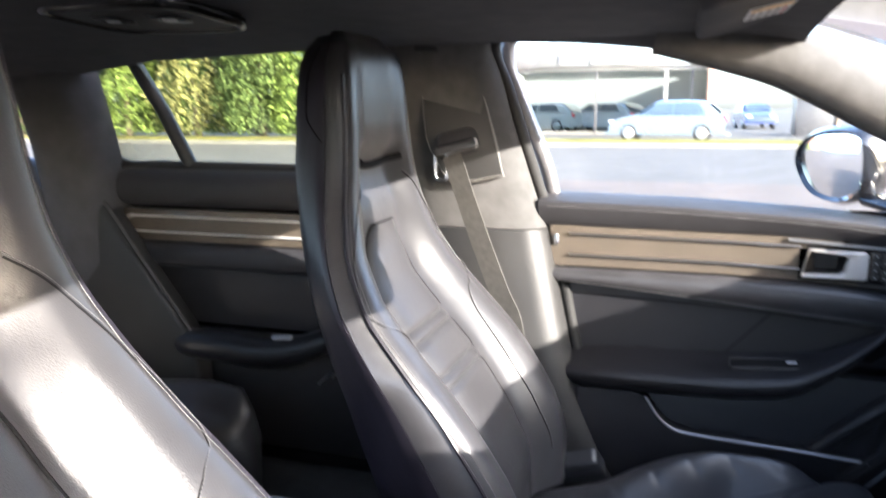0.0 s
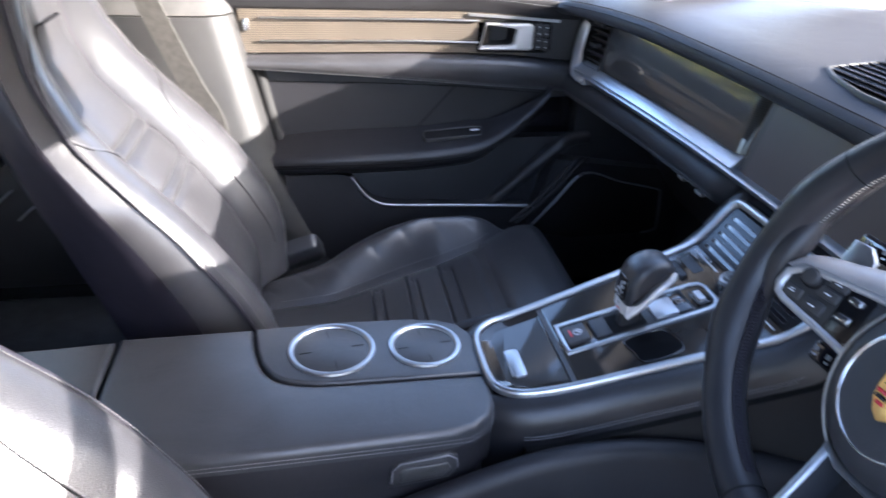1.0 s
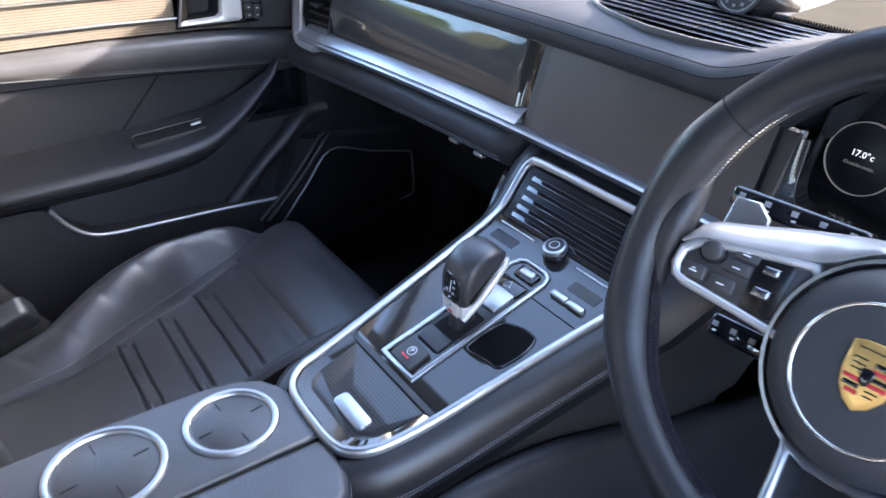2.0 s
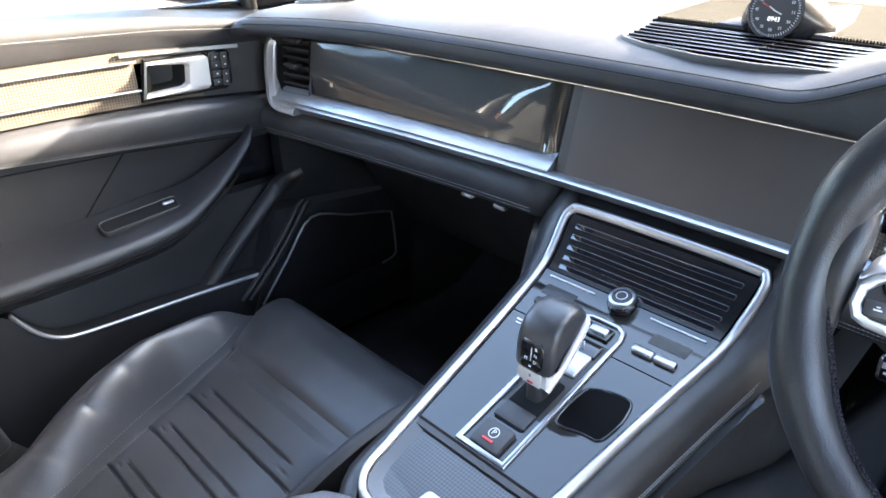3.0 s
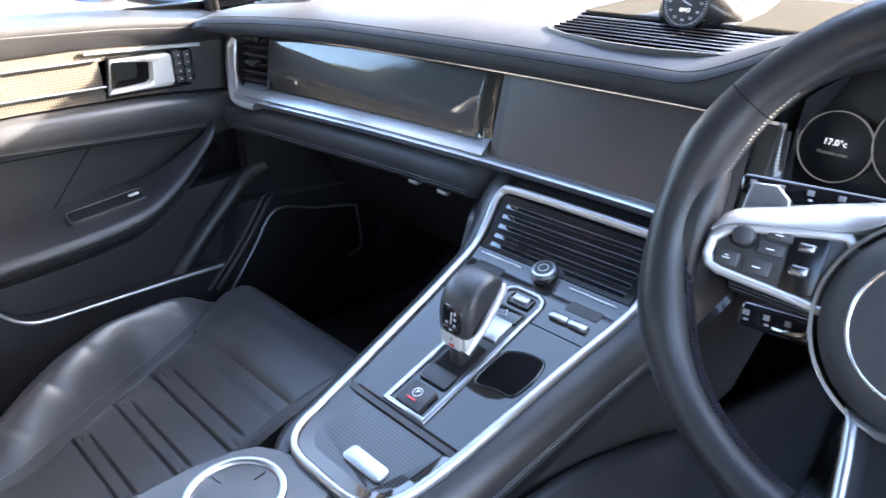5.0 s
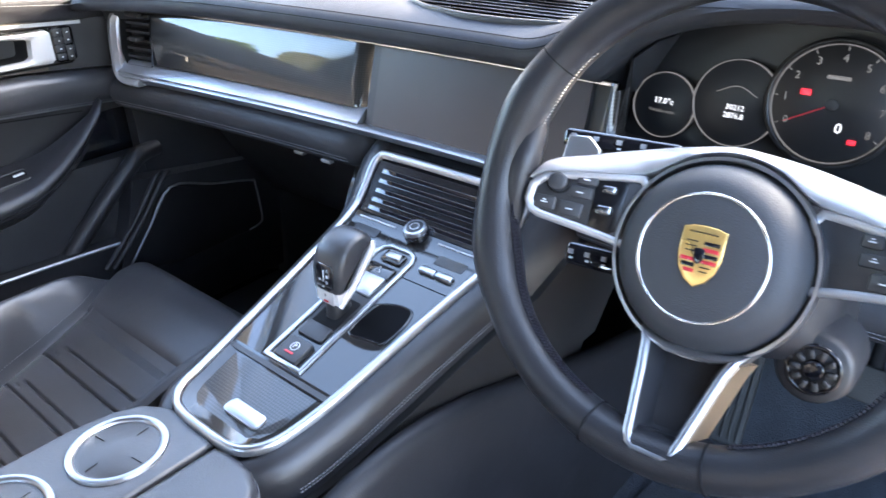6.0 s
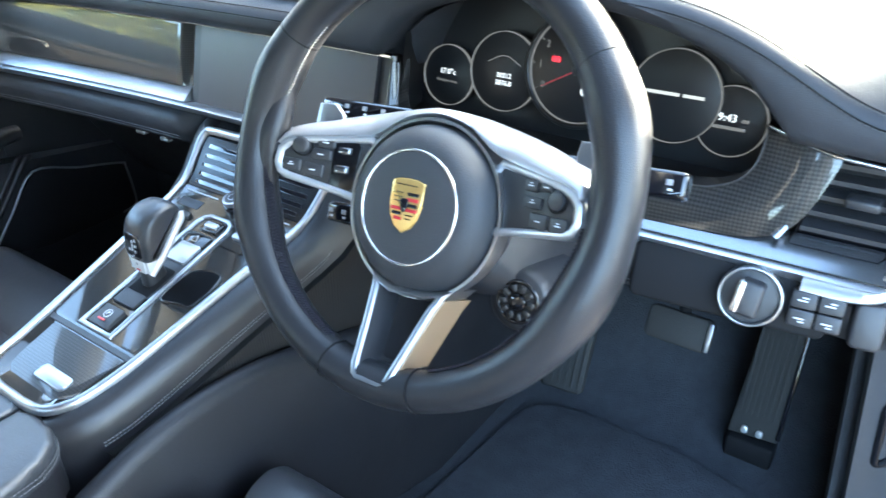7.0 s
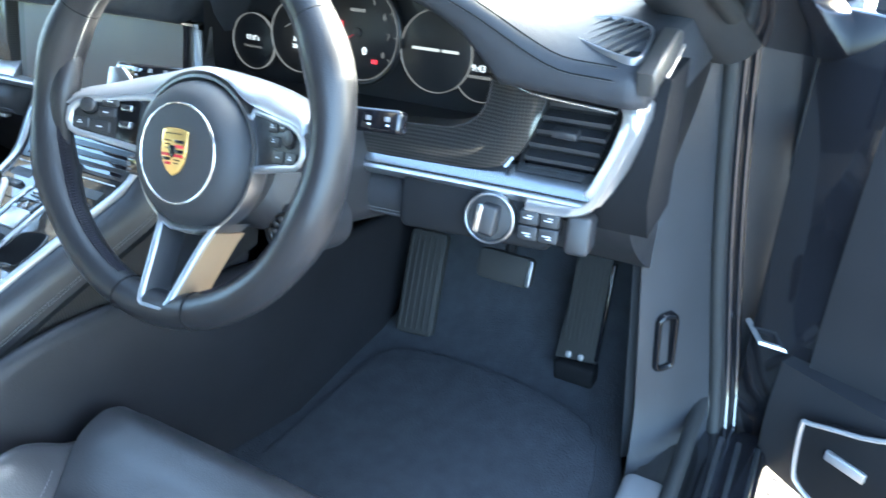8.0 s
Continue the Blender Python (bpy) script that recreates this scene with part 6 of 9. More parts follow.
for s in (1, -1):
    bm = bmesh.new()
    cm = facing((0.322, 0.668, 0.9780), (0, -1, 0), (1, 0, 0.02)) if s > 0 else facing((0.307, -0.678, 0.9762), (0, -1, -0.02), (1, 0, 0.085))
    k_ = -s
    lp = [(q.x, q.y) for q in spline([(k_ * a, b, 0) for a, b in ((-0.042, 0.007), (-0.029, 0.042), (0.005, 0.042), (0.031, 0.024), (0.044, -0.038), (0.016, -0.044), (-0.020, -0.020))], 4, True)]
    if s < 0:
        lp = [(q.x, q.y) for q in spline([(a, b, 0) for a, b in ((-0.043, -0.003), (-0.027, -0.021), (-0.007, -0.034), (0.014, -0.045), (0.031, -0.050), (0.038, -0.042), (0.037, -0.014), (0.030, 0.024), (0.016, 0.039), (-0.008, 0.046), (-0.030, 0.038), (-0.040, 0.022))], 3, True)]
    rim_frame(bm, cm @ Matrix.Translation((0, 0, 0.0015)), lp, 0.0035 if s > 0 else 0.0028, 0.012, 0.0012, 0.0006)
    cvn = part("corner_vent", bm, PILLAR_PLASTIC if s > 0 else FLANK_DARK, dash, "leaf-shaped slatted side vent")
    bm = bmesh.new()
    plate(bm, cm @ Matrix.Translation((0, 0, -0.001)), inset(lp, 0.003), 0.006, 0.0003)
    part("vent_well", bm, DEEP_BLACK, cvn)
    leaf = inset(lp, 0.0032)
    for k in range(7):
        c = -0.030 + 0.0098 * k
        ax, ay = (k_ * 0.088, -0.047) if s > 0 else (0.305, 0.952)
        ln = math.hypot(ax, ay)
        ux, uy = ax / ln, ay / ln
        nx, ny = -uy * k_, ux * k_
        ox, oy = k_ * 0.002 + nx * c, ny * c
        cuts = []
        for (px, py), (qx, qy) in zip(leaf, leaf[1:] + leaf[:1]):
            d0, d1 = (px - ox) * nx + (py - oy) * ny, (qx - ox) * nx + (qy - oy) * ny
            if d0 * d1 < 0:
                f = d0 / (d0 - d1)
                cuts.append((px + (qx - px) * f - ox) * ux + (py + (qy - py) * f - oy) * uy)
        if len(cuts) < 2:
            continue
        bm = bmesh.new()
        loft(bm, [[cm @ Vector((k_ * 0.002 + nx * c + ux * e + nx * a, 0.0 + ny * c + uy * e + ny * a, b)) for a, b in ((-0.0012, -0.002), (0.0006, -0.002), (0.0014, 0.0018), (0.0000, 0.0018))] for e in (min(cuts), max(cuts))])
        part("slat", bm, PLASTIC, cvn)

# ---- centre console ----
con = thing("centre_console", "dark gloss centre console with satin rail, buttons and gear gate", "centre console", (0.05, 0.0, 0.30))
SPINE = [(-0.17, 0.662), (-0.115, 0.668), (-0.06, 0.676), (-0.024, 0.686), (0.05, 0.708), (0.12, 0.729), (0.186, 0.749), (0.205, 0.762), (0.243, 0.804), (0.262, 0.822), (0.30, 0.835)]
HALF = [(-0.13, 0.055), (-0.115, 0.064), (-0.09, 0.073), (-0.024, 0.081), (0.05, 0.089), (0.12, 0.098), (0.186, 0.107), (0.243, 0.117), (0.30, 0.120)]


def con_z(x):
    return soft(SPINE, x, 0.010)


def con_w(x):
    return soft(HALF, x, 0.015)


def con_frame(x, y, lift=0.0, tilt=None):
    """A frame on the console's top: local x to the car's right, y forward along the slope."""
    a = math.atan2(con_z(x + 0.01) - con_z(x - 0.01), 0.02) if tilt is None else tilt
    m = facing((x, y, con_z(x)), (0, -1, 0), (math.cos(a), 0, math.sin(a)))
    return m @ Matrix.Translation((0, 0, lift))


bm = bmesh.new()
loops = []
for x in [-0.148, -0.142, -0.13, -0.115, -0.10, -0.08, -0.05, -0.02, 0.03, 0.08, 0.13, 0.18, 0.21, 0.235, 0.255, 0.28, 0.33]:
    e = min(1.0, (x + 0.150) / 0.05)
    w = (con_w(x) + 0.030) * (0.45 + 0.55 * math.sqrt(max(0.0, 1 - (1 - e) ** 2)))
    z = con_z(x) - 0.010 * (1 - e) ** 2
    flare = 0.030 * max(0.0, (x - 0.18) / 0.1)
    half = [(0.0, z - 0.012), (w - 0.034, z - 0.010), (w - 0.030, z - 0.003), (w - 0.018, z - 0.001), (w - 0.006, z - 0.008), (w + flare * 0.4, z - 0.024), (w + flare, z - 0.05), (w + 0.004 + flare * 0.6, z - 0.10), (min(w, 0.145), 0.56), (min(w - 0.01, 0.135), 0.28)]
    loops.append([(x, y, q) for y, q in half] + [(x, -y, q) for y, q in half[:0:-1]])
loft(bm, loops)
con_body = part("console_body", bm, DOOR_LEATHER, con, "stitched black leather console sides", sharp=0.9)
for s in (1, -1):
    for dz in (0.036, 0.040):
        stitches("stitching", [(x, s * (con_w(x) + 0.0315 + 0.010 * max(0.0, (x - 0.18) / 0.1)), con_z(x) - dz) for x in [-0.09 + 0.33 * k / 60 for k in range(61)]], con_body, THREAD)
    bm = bmesh.new()
    slab(bm, lambda u, v: Vector(((x := -0.09 + 0.435 * u), s * (con_w(x) + 0.0385 + 0.03 * max(0.0, (x - 0.18) / 0.1) * v), 0.60 + (con_z(x) - 0.050 - 0.60) * v)), 16, 6, (0, -s * 0.012, 0), (0.435, 0.2))
    part("side_panel", bm, CARBON, con_body, "dark woven-fibre console flank")

ledge = [(-0.30, -0.132, 0.555), (-0.20, -0.134, 0.596), (-0.10, -0.136, 0.632), (-0.02, -0.138, 0.645), (0.06, -0.141, 0.642), (0.14, -0.148, 0.627), (0.24, -0.158, 0.600), (0.40, -0.162, 0.555), (0.62, -0.165, 0.50), (0.80, -0.166, 0.48)]
for s in (1, -1):
    bm = bmesh.new()
    path = spline([(x, -s * y, z) for x, y, z in ledge], 5)
    rows = []
    for q in path:
        rows.append([q + Vector((0, s * a, b)) for a, b in ((-0.010, 0.0), (-0.004, 0.004), (0.004, 0.004), (0.010, -0.002), (0.014, -0.012), (0.018, -0.10), (0.02, -0.30), (-0.010, -0.30))])
    loft(bm, rows)
    part("tunnel_side", bm, TUNNEL_BLACK, con, "dark padded tunnel flank with a curved top edge")

# satin rail: a loop round the whole top
rail_pts = [(-0.1195, 0.0), (-0.1185, 0.035), (-0.112, 0.056), (-0.096, 0.070), (-0.07, 0.0765), (-0.024, 0.0835), (0.05, 0.0915), (0.12, 0.100), (0.186, 0.1095), (0.212, 0.1135), (0.236, 0.1175), (0.2450, 0.114), (0.2480, 0.105), (0.249, 0.05), (0.249, 0.0)]
ring_pts = [(x, y, con_z(x) + 0.0035) for x, y in rail_pts]
full = ring_pts + [(x, -y, z) for x, y, z in ring_pts[-2:0:-1]]
bm = bmesh.new()
sweep(bm, spline(full, 4, True), [(-0.0048, -0.006), (0.0044, -0.006), (0.0044, 0.000), (0.0026, 0.0024), (-0.0010, 0.0032), (-0.0036, 0.0020), (-0.0048, -0.001)], closed=True)
part("satin_rail", bm, SATIN, con, "satin metal rail round the console top")


def con_plate(x0, x1, lift, mat, name, inner=0.006, ya=None, yb=None, n=12, bev=0.0, label="", parent=None):
    bm = bmesh.new()

    def fn(u, v):
        x = x0 + (x1 - x0) * u
        w = con_w(x) + 0.0025 - inner
        lo = -w if ya is None else ya
        hi = w if yb is None else yb
        return Vector((x, lo + (hi - lo) * v, con_z(x) + lift))

    slab(bm, fn, n, 10, (0, 0, -0.01), (x1 - x0, 0.2))
    return part(name, bm, mat, parent or con, label)


con_plate(-0.024, 0.1275, 0.001, PIANO_GREY, "rear_panel", label="dark gloss switch panel")
con_plate(0.1290, 0.192, 0.001, PIANO_GREY, "front_panel", label="dark gloss switch panel")
con_plate(-0.118, 0.26, -0.006, DEEP_BLACK, "well_floor", inner=0.004)
for s in (1, -1):
    bm = bmesh.new()
    tube(bm, [(x, s * (0.034 + 0.06 * k / 4), con_z(x) + 0.002) for k, x in ((k, 0.186) for k in range(5))], 0.0010, 5)
    part("pinstripe", bm, ICON, con)
# louvred air panel
lv = con_plate(0.194, 0.243, 0.000, LOUVRE_BLACK, "louvre_panel", inner=0.008)
for k in range(5):
    x = 0.2000 + 0.0086 * k
    a = math.atan2(con_z(0.24) - con_z(0.21), 0.03)
    w = con_w(x) - 0.016
    bm = bmesh.new()
    plate(bm, con_frame(x, 0, 0.0004, a), rrect(2 * w, 0.0066, 0.0015), 0.004, 0.0003, 0.0003)
    lo_ = part("louvre", bm, PIANO, lv)
    bm = bmesh.new()
    rim_frame(bm, con_frame(x, 0, 0.0007, a), rrect(2 * w - 0.0012, 0.0054, 0.0012), 0.00032, 0.0008, 0.0001)
    part("louvre_edge", bm, LINE_SILVER, lo_)
# oddments tray: sloping satin sides, woven lid, finger plate
bm = bmesh.new()
out_l = [(x, y) for x, y in rail_pts[:6]] + [(-0.024, 0.0835)]
out_l = [(a, b) for a, b in out_l[1:]] + [(a, -b) for a, b in out_l[:0:-1]]
inn = [(-0.100, 0.040), (-0.093, 0.052), (-0.08, 0.058), (-0.06, 0.061), (-0.033, 0.065), (-0.033, 0.066)]
inn = inn + [(a, -b) for a, b in inn[::-1]]
rows = [[(a, b * 0.97, con_z(a) + 0.001) for a, b in out_l], [(a, b, con_z(a) - 0.003) for a, b in inn]]
loft(bm, rows, False)
part("tray_slope", bm, PIANO_GREY, con, "dark gloss sloping side of the oddments tray")
bm = bmesh.new()
uvl = bm.loops.layers.uv.verify()
fa = bm.faces.new([bm.verts.new((a, b, con_z(a) - 0.003)) for a, b in inn])
for lo in fa.loops:
    lo[uvl].uv = (lo.vert.co.x, lo.vert.co.y)
part("tray_lid", bm, CARBON, con, "carbon-weave lid of the oddments tray")
bm = bmesh.new()
plate(bm, con_frame(-0.083, -0.016, 0.001), rrect(0.052, 0.018, 0.0055), 0.004, 0.001)
part("finger_plate", bm, SATIN, con, "small satin finger plate")
con_plate(-0.032, -0.0245, 0.0, PLASTIC, "cross_bar", n=2)
# gear gate
gt = con_frame(0.072, 0.001, 0.0025, math.atan2(0.063, 0.21))
bm = bmesh.new()
gl = [(-0.0300, -0.0985), (0.0300, -0.0985), (0.0300, 0.080), (0.026, 0.091), (0.016, 0.0965), (-0.016, 0.0965), (-0.026, 0.091), (-0.0300, 0.080)]
rim_frame(bm, gt, gl, 0.0052, 0.006, 0.0009, 0.0015)
part("gate_frame", bm, SATIN, con, "satin frame round the gear gate")
bm = bmesh.new()
plate(bm, gt @ Matrix.Translation((0, 0, -0.0015)), inset(gl, 0.005), 0.004, 0.0005)
part("gate_floor", bm, PLASTIC, con)


def key_cap(x, y, w, h, lift, mat, name, parent, icon=None, r=0.002):
    bm = bmesh.new()
    q = gt @ Matrix.Translation((x, y, lift))
    plate(bm, q, rrect(w, h, r, 3), 0.008, 0.0012)
    k = part(name, bm, mat, parent)
    return q, k


q, k = key_cap(0, -0.079, 0.033, 0.028, 0.004, PLASTIC, "parking_button", con)
lettering("letter", "P", 0.008, q @ Matrix.Translation((0, 0.003, 0.0006)), ICON, k)
bm = bmesh.new()
rim_frame(bm, q @ Matrix.Translation((0, 0.003, 0.0005)), disc(0.0055, 20), 0.0008, 0.0005, 0.0001)
part("ring_mark", bm, ICON, k)
bar(q, 0, -0.0060, 0.012, 0.0022, RED_MARK, k, "red_bar")
bm = bmesh.new()
plate(bm, gt @ Matrix.Translation((0, -0.027, -0.0008)), rrect(0.036, 0.066, 0.004), 0.004, 0.0005)
part("selector_slot", bm, DEEP_BLACK, con)
bm = bmesh.new()
plate(bm, gt @ Matrix.Translation((0, -0.048, 0.0015)), rrect(0.036, 0.020, 0.002), 0.003, 0.0008)
part("slot_cover", bm, PLASTIC, con)
q, k = key_cap(0.001, 0.032, 0.034, 0.030, 0.002, SATIN_PAINT, "silver_cover", con)
q, k = key_cap(0.0, 0.054, 0.040, 0.018, 0.002, PIANO_GREY, "hazard_button", con)
bm = bmesh.new()
tube(bm, [q @ Vector((6e-3 * math.cos(radians(90 + 120 * i)), 6e-3 * math.sin(radians(90 + 120 * i)) - 0.001, 0.0006)) for i in range(3)], 0.0006, 5, True)
part("triangle_mark", bm, ICON, k)
q, k = key_cap(0.002, 0.078, 0.030, 0.016, 0.002, PIANO_GREY, "toggle_base", con)
q, k = key_cap(0.004, 0.078, 0.020, 0.009, 0.006, SATIN_PAINT, "toggle", con)
# rockers, cup hole, printed marks
for s, x, ln in ((-1, 0.1475, 0.048), (1, 0.150, 0.040)):
    fm = con_frame(x, s * 0.064, 0.002)
    for k in (-1, 1):
        bm = bmesh.new()
        plate(bm, fm @ Matrix.Translation((k * ln / 4, 0, 0.004)), rrect(ln / 2 - 0.0008, 0.0095, 0.003), 0.006, 0.002)
        part("rocker", bm, SATIN if s < 0 else PLASTIC, con, "small satin rocker key" if s < 0 else "")
    bm = bmesh.new()
    plate(bm, con_frame(x + 0.02, s * 0.068, 0.0016), rrect(0.040, 0.014, 0.001), 0.001, 0.0001)
    part("display_strip", bm, PILLAR_CLOTH if s < 0 else PLASTIC, con)
for k in range(2):
    bar(con_frame(0.118, 0.078, 0.0008), 0.0, 0.002 - 0.0045 * k, 0.010 - 0.003 * k, 0.0022, ICON, con, "word_bar")
cm = con_frame(0.062, -0.0515, 0.0018)
cup = [(-0.0190, -0.0215), (0.0095, -0.0195), (0.0270, -0.0165), (0.0320, 0.005), (0.0312, 0.021), (0.0275, 0.0325), (0.0195, 0.0362), (0.0035, 0.0350), (-0.0130, 0.0285), (-0.0190, 0.0190)]
cup = [(p_.x, p_.y) for p_ in spline([(a, b, 0) for a, b in cup], 4, True)]
# no real hole: a flat plate coloured like the shade inside one
bm = bmesh.new()
plate(bm, cm, cup, 0.003, 0.0008)
hole = part("cup_recess", bm, RECESS_SHADE, con, "black recess beside the gear gate, its depth painted as flat shade")
bm = bmesh.new()
rim_frame(bm, cm @ Matrix.Translation((0, 0, 0.0010)), cup, 0.0028, 0.003, 0.0009)
part("recess_rim", bm, PIANO, hole)
# volume knob
km = con_frame(0.188, 0.0, 0.002, math.atan2(0.063, 0.21))
knob = thing("volume_knob", "round black and satin volume knob on the console", "knob", (0.188, 0.0, 0.75))
for r, z0, mat, nm in ((0.0155, 0.006, PIANO, "knob_collar"), (0.0138, 0.012, SATIN, "knob_ring"), (0.0108, 0.0128, PLASTIC, "knob_cap")):
    bm = bmesh.new()
    plate(bm, km @ Matrix.Translation((0, 0, z0)), disc(r, 32), z0 + 0.002 if nm != "knob_cap" else 0.003, 0.0015)
    part(nm, bm, mat, knob)
bm = bmesh.new()
rim_frame(bm, km @ Matrix.Translation((0, 0, 0.0132)), disc(0.0060, 24), 0.0008, 0.0006, 0.0001)
part("ring_mark", bm, ICON, knob)

# ---- gear selector ----
gear = thing("gear_selector", "black leather gear selector with satin front plate", "gear lever", (0.062, 0.0, 0.70))
bm = bmesh.new()
loft(bm, [[(x0 + dx * a, w * b, z) for a, b in rrect(1, 1, 0.3)] for x0, dx, w, z in ((0.062, 0.034, 0.022, 0.690), (0.060, 0.028, 0.019, 0.712), (0.058, 0.022, 0.018, 0.732))])
part("boot", bm, PLASTIC, gear)
side_line = [(q.x, q.y) for q in spline([(0.0450, 0.743, 0), (0.0435, 0.757, 0), (0.0455, 0.776, 0), (0.0540, 0.7955, 0), (0.070, 0.8065, 0), (0.086, 0.8085, 0), (0.0975, 0.8025, 0), (0.1005, 0.7925, 0), (0.092, 0.780, 0), (0.079, 0.764, 0), (0.068, 0.750, 0), (0.0585, 0.742, 0)], 4, True)]
side_line = [(0.0465 + (x - 0.0465) * 0.97, 0.744 + (z - 0.744) * 0.88) for x, z in side_line]
bm = bmesh.new()
loft(bm, [[(x, y, z) for x, z in inset(side_line, d)] for y, d in ((-0.0225, 0.0095), (-0.0215, 0.0055), (-0.0190, 0.0022), (-0.0150, 0.0004), (-0.008, -0.0006), (0.008, -0.0006), (0.0150, 0.0004), (0.0190, 0.0022), (0.0215, 0.0055), (0.0225, 0.0095))])
head = part("lever_head", bm, SMOOTH_LEATHER, gear, "rounded black leather grip", sharp=1.2)
for s in (-1, 1):
    bm = bmesh.new()
    tube(bm, spline([(0.0975, s * 0.0180, 0.7865), (0.0960, s * 0.0200, 0.7800), (0.0885, s * 0.0208, 0.7725), (0.0765, s * 0.0205, 0.7590), (0.0660, s * 0.0188, 0.7455), (0.0565, s * 0.0168, 0.7350), (0.0485, s * 0.0150, 0.7270)], 4), 0.0042, 10)
    part("grip_edge", bm, BRIGHT_SATIN, head, "satin edge along the grip")
bm = bmesh.new()
loft(bm, [[(x, y, z) for x, z in inset([(0.0455, 0.7285), (0.0445, 0.7475), (0.0675, 0.7500), (0.0565, 0.7350), (0.0500, 0.7275)], d)] for y, d in ((-0.0185, 0.003), (-0.0170, 0.0008), (0.0170, 0.0008), (0.0185, 0.003))])
part("lever_neck", bm, BRIGHT_SATIN, gear, "satin metal neck below the grip")
pm = facing((0.0428, -0.001, 0.7620), (0, -1, 0), (0.12, 0, 1))
bm = bmesh.new()
plate(bm, pm, [(-0.009, -0.015), (0.009, -0.015), (0.0125, -0.011), (0.0135, 0.008), (0.010, 0.014), (-0.010, 0.014), (-0.0135, 0.008), (-0.0125, -0.011)], 0.004, 0.001)
gate_badge = part("shift_plate", bm, PIANO, gear)
for tx, ty, ch in ((0.0050, 0.0075, "R"), (0.0050, 0.0010, "N"), (0.0050, -0.0055, "D"), (-0.0055, -0.0045, "M")):
    lettering("letter", ch, 0.0046, pm @ Matrix.Translation((tx, ty, 0.0003)), ICON, gate_badge)
bar(pm, 0.0004, 0.0015, 0.0006, 0.013, ICON, gate_badge, "gate_line")
bar(pm, 0.0004, -0.0105, 0.0024, 0.0012, ICON, gate_badge, "mark")
nm_ = facing((0.0440, 0, 0.7375), (0, -1, 0), (-0.04, 0, 1))
bm = bmesh.new()
plate(bm, nm_, [(-0.0100, -0.0095), (0.0100, -0.0095), (0.0120, 0.0085), (-0.0120, 0.0085)], 0.004, 0.001)
np_ = part("release_key", bm, BRIGHT_SATIN, gear, "satin release key with a red mark")
bar(nm_, 0, -0.0055, 0.0065, 0.0018, RED_MARK, np_, "red_bar")
bar(nm_, 0, 0.002, 0.0022, 0.003, ICON_GREY, np_, "mark")

# ---- armrest ----
arm = thing("console_box", "black leather centre armrest lid with two ringed cup covers", "armrest", (-0.35, 0.0, 0.30))


def lid_block(bm, loop, z0, z1, r=0.012):
    rows = [[(x, y, z0) for x, y in loop], [(x, y, z1 - r) for x, y in loop]]
    for k in range(1, 5):
        a = math.pi / 2 * k / 4
        rows.append([(x, y, z1 - r + r * math.sin(a)) for x, y in inset(loop, r * (1 - math.cos(a)))])
    loft(bm, rows)


def smooth_loop(pts, n=5):
    return [(q.x, q.y) for q in spline([(x, y, 0) for x, y in pts], n, True)]


left_part = [(-0.392, 0.100)] + [(q.x, q.y) for q in spline([(-0.388, 0.060, 0), (-0.378, 0.022, 0), (-0.358, -0.004, 0), (-0.325, -0.0165, 0), (-0.29, -0.0195, 0)], 5)] + [(-0.20, -0.0205), (-0.1235, -0.0215), (-0.117, 0.0), (-0.1165, 0.035), (-0.122, 0.060), (-0.136, 0.082), (-0.160, 0.095), (-0.20, 0.102), (-0.30, 0.104)]
bm = bmesh.new()
lid_block(bm, left_part, 0.60, 0.667, 0.004)
cup_lid = part("cup_holder_cover", bm, SMOOTH_LEATHER, arm, "leather cover with two chrome-ringed cup lids")
main_part = [(-0.555, 0.100), (-0.394, 0.102)] + [(q.x, q.y) for q in spline([(-0.390, 0.058, 0), (-0.380, 0.020, 0), (-0.360, -0.0065, 0), (-0.326, -0.0185, 0), (-0.29, -0.0215, 0)], 5)] + [(-0.20, -0.0225), (-0.1225, -0.0235), (-0.117, -0.045), (-0.120, -0.075), (-0.130, -0.097), (-0.150, -0.112), (-0.18, -0.118), (-0.35, -0.124), (-0.555, -0.128)]
bm = bmesh.new()
lid_block(bm, main_part, 0.644, 0.667, 0.009)
lid = part("lid", bm, SMOOTH_LEATHER, arm, "smooth black leather armrest lid")
bm = bmesh.new()
lid_block(bm, inset(main_part, 0.0016), 0.605, 0.6445, 0.001)
part("lid_base", bm, DOOR_LEATHER, lid)
rear_part = [(-0.80, 0.085), (-0.559, 0.099), (-0.559, -0.128), (-0.80, -0.12)]
bm = bmesh.new()
lid_block(bm, rear_part, 0.60, 0.664, 0.009)
part("rear_cover", bm, SMOOTH_LEATHER, arm)
bm = bmesh.new()
body_loop = smooth_loop([(-0.80, 0.09), (-0.45, 0.098), (-0.20, 0.098), (-0.145, 0.08), (-0.128, 0.04), (-0.128, -0.05), (-0.142, -0.098), (-0.19, -0.112), (-0.45, -0.122), (-0.80, -0.122)], 3)
lid_block(bm, body_loop, 0.28, 0.606, 0.003)
part("armrest_body", bm, DOOR_LEATHER, arm)
for dz in (0.0, 0.005):
    edge = [q for q in main_part if q[1] < -0.03][:]
    stitches("stitching", [(x, y - 0.0006, 0.6555 - dz) for x, y in [(q.x, q.y) for q in spline([(a, b, 0) for a, b in edge], 5)]], lid, THREAD)
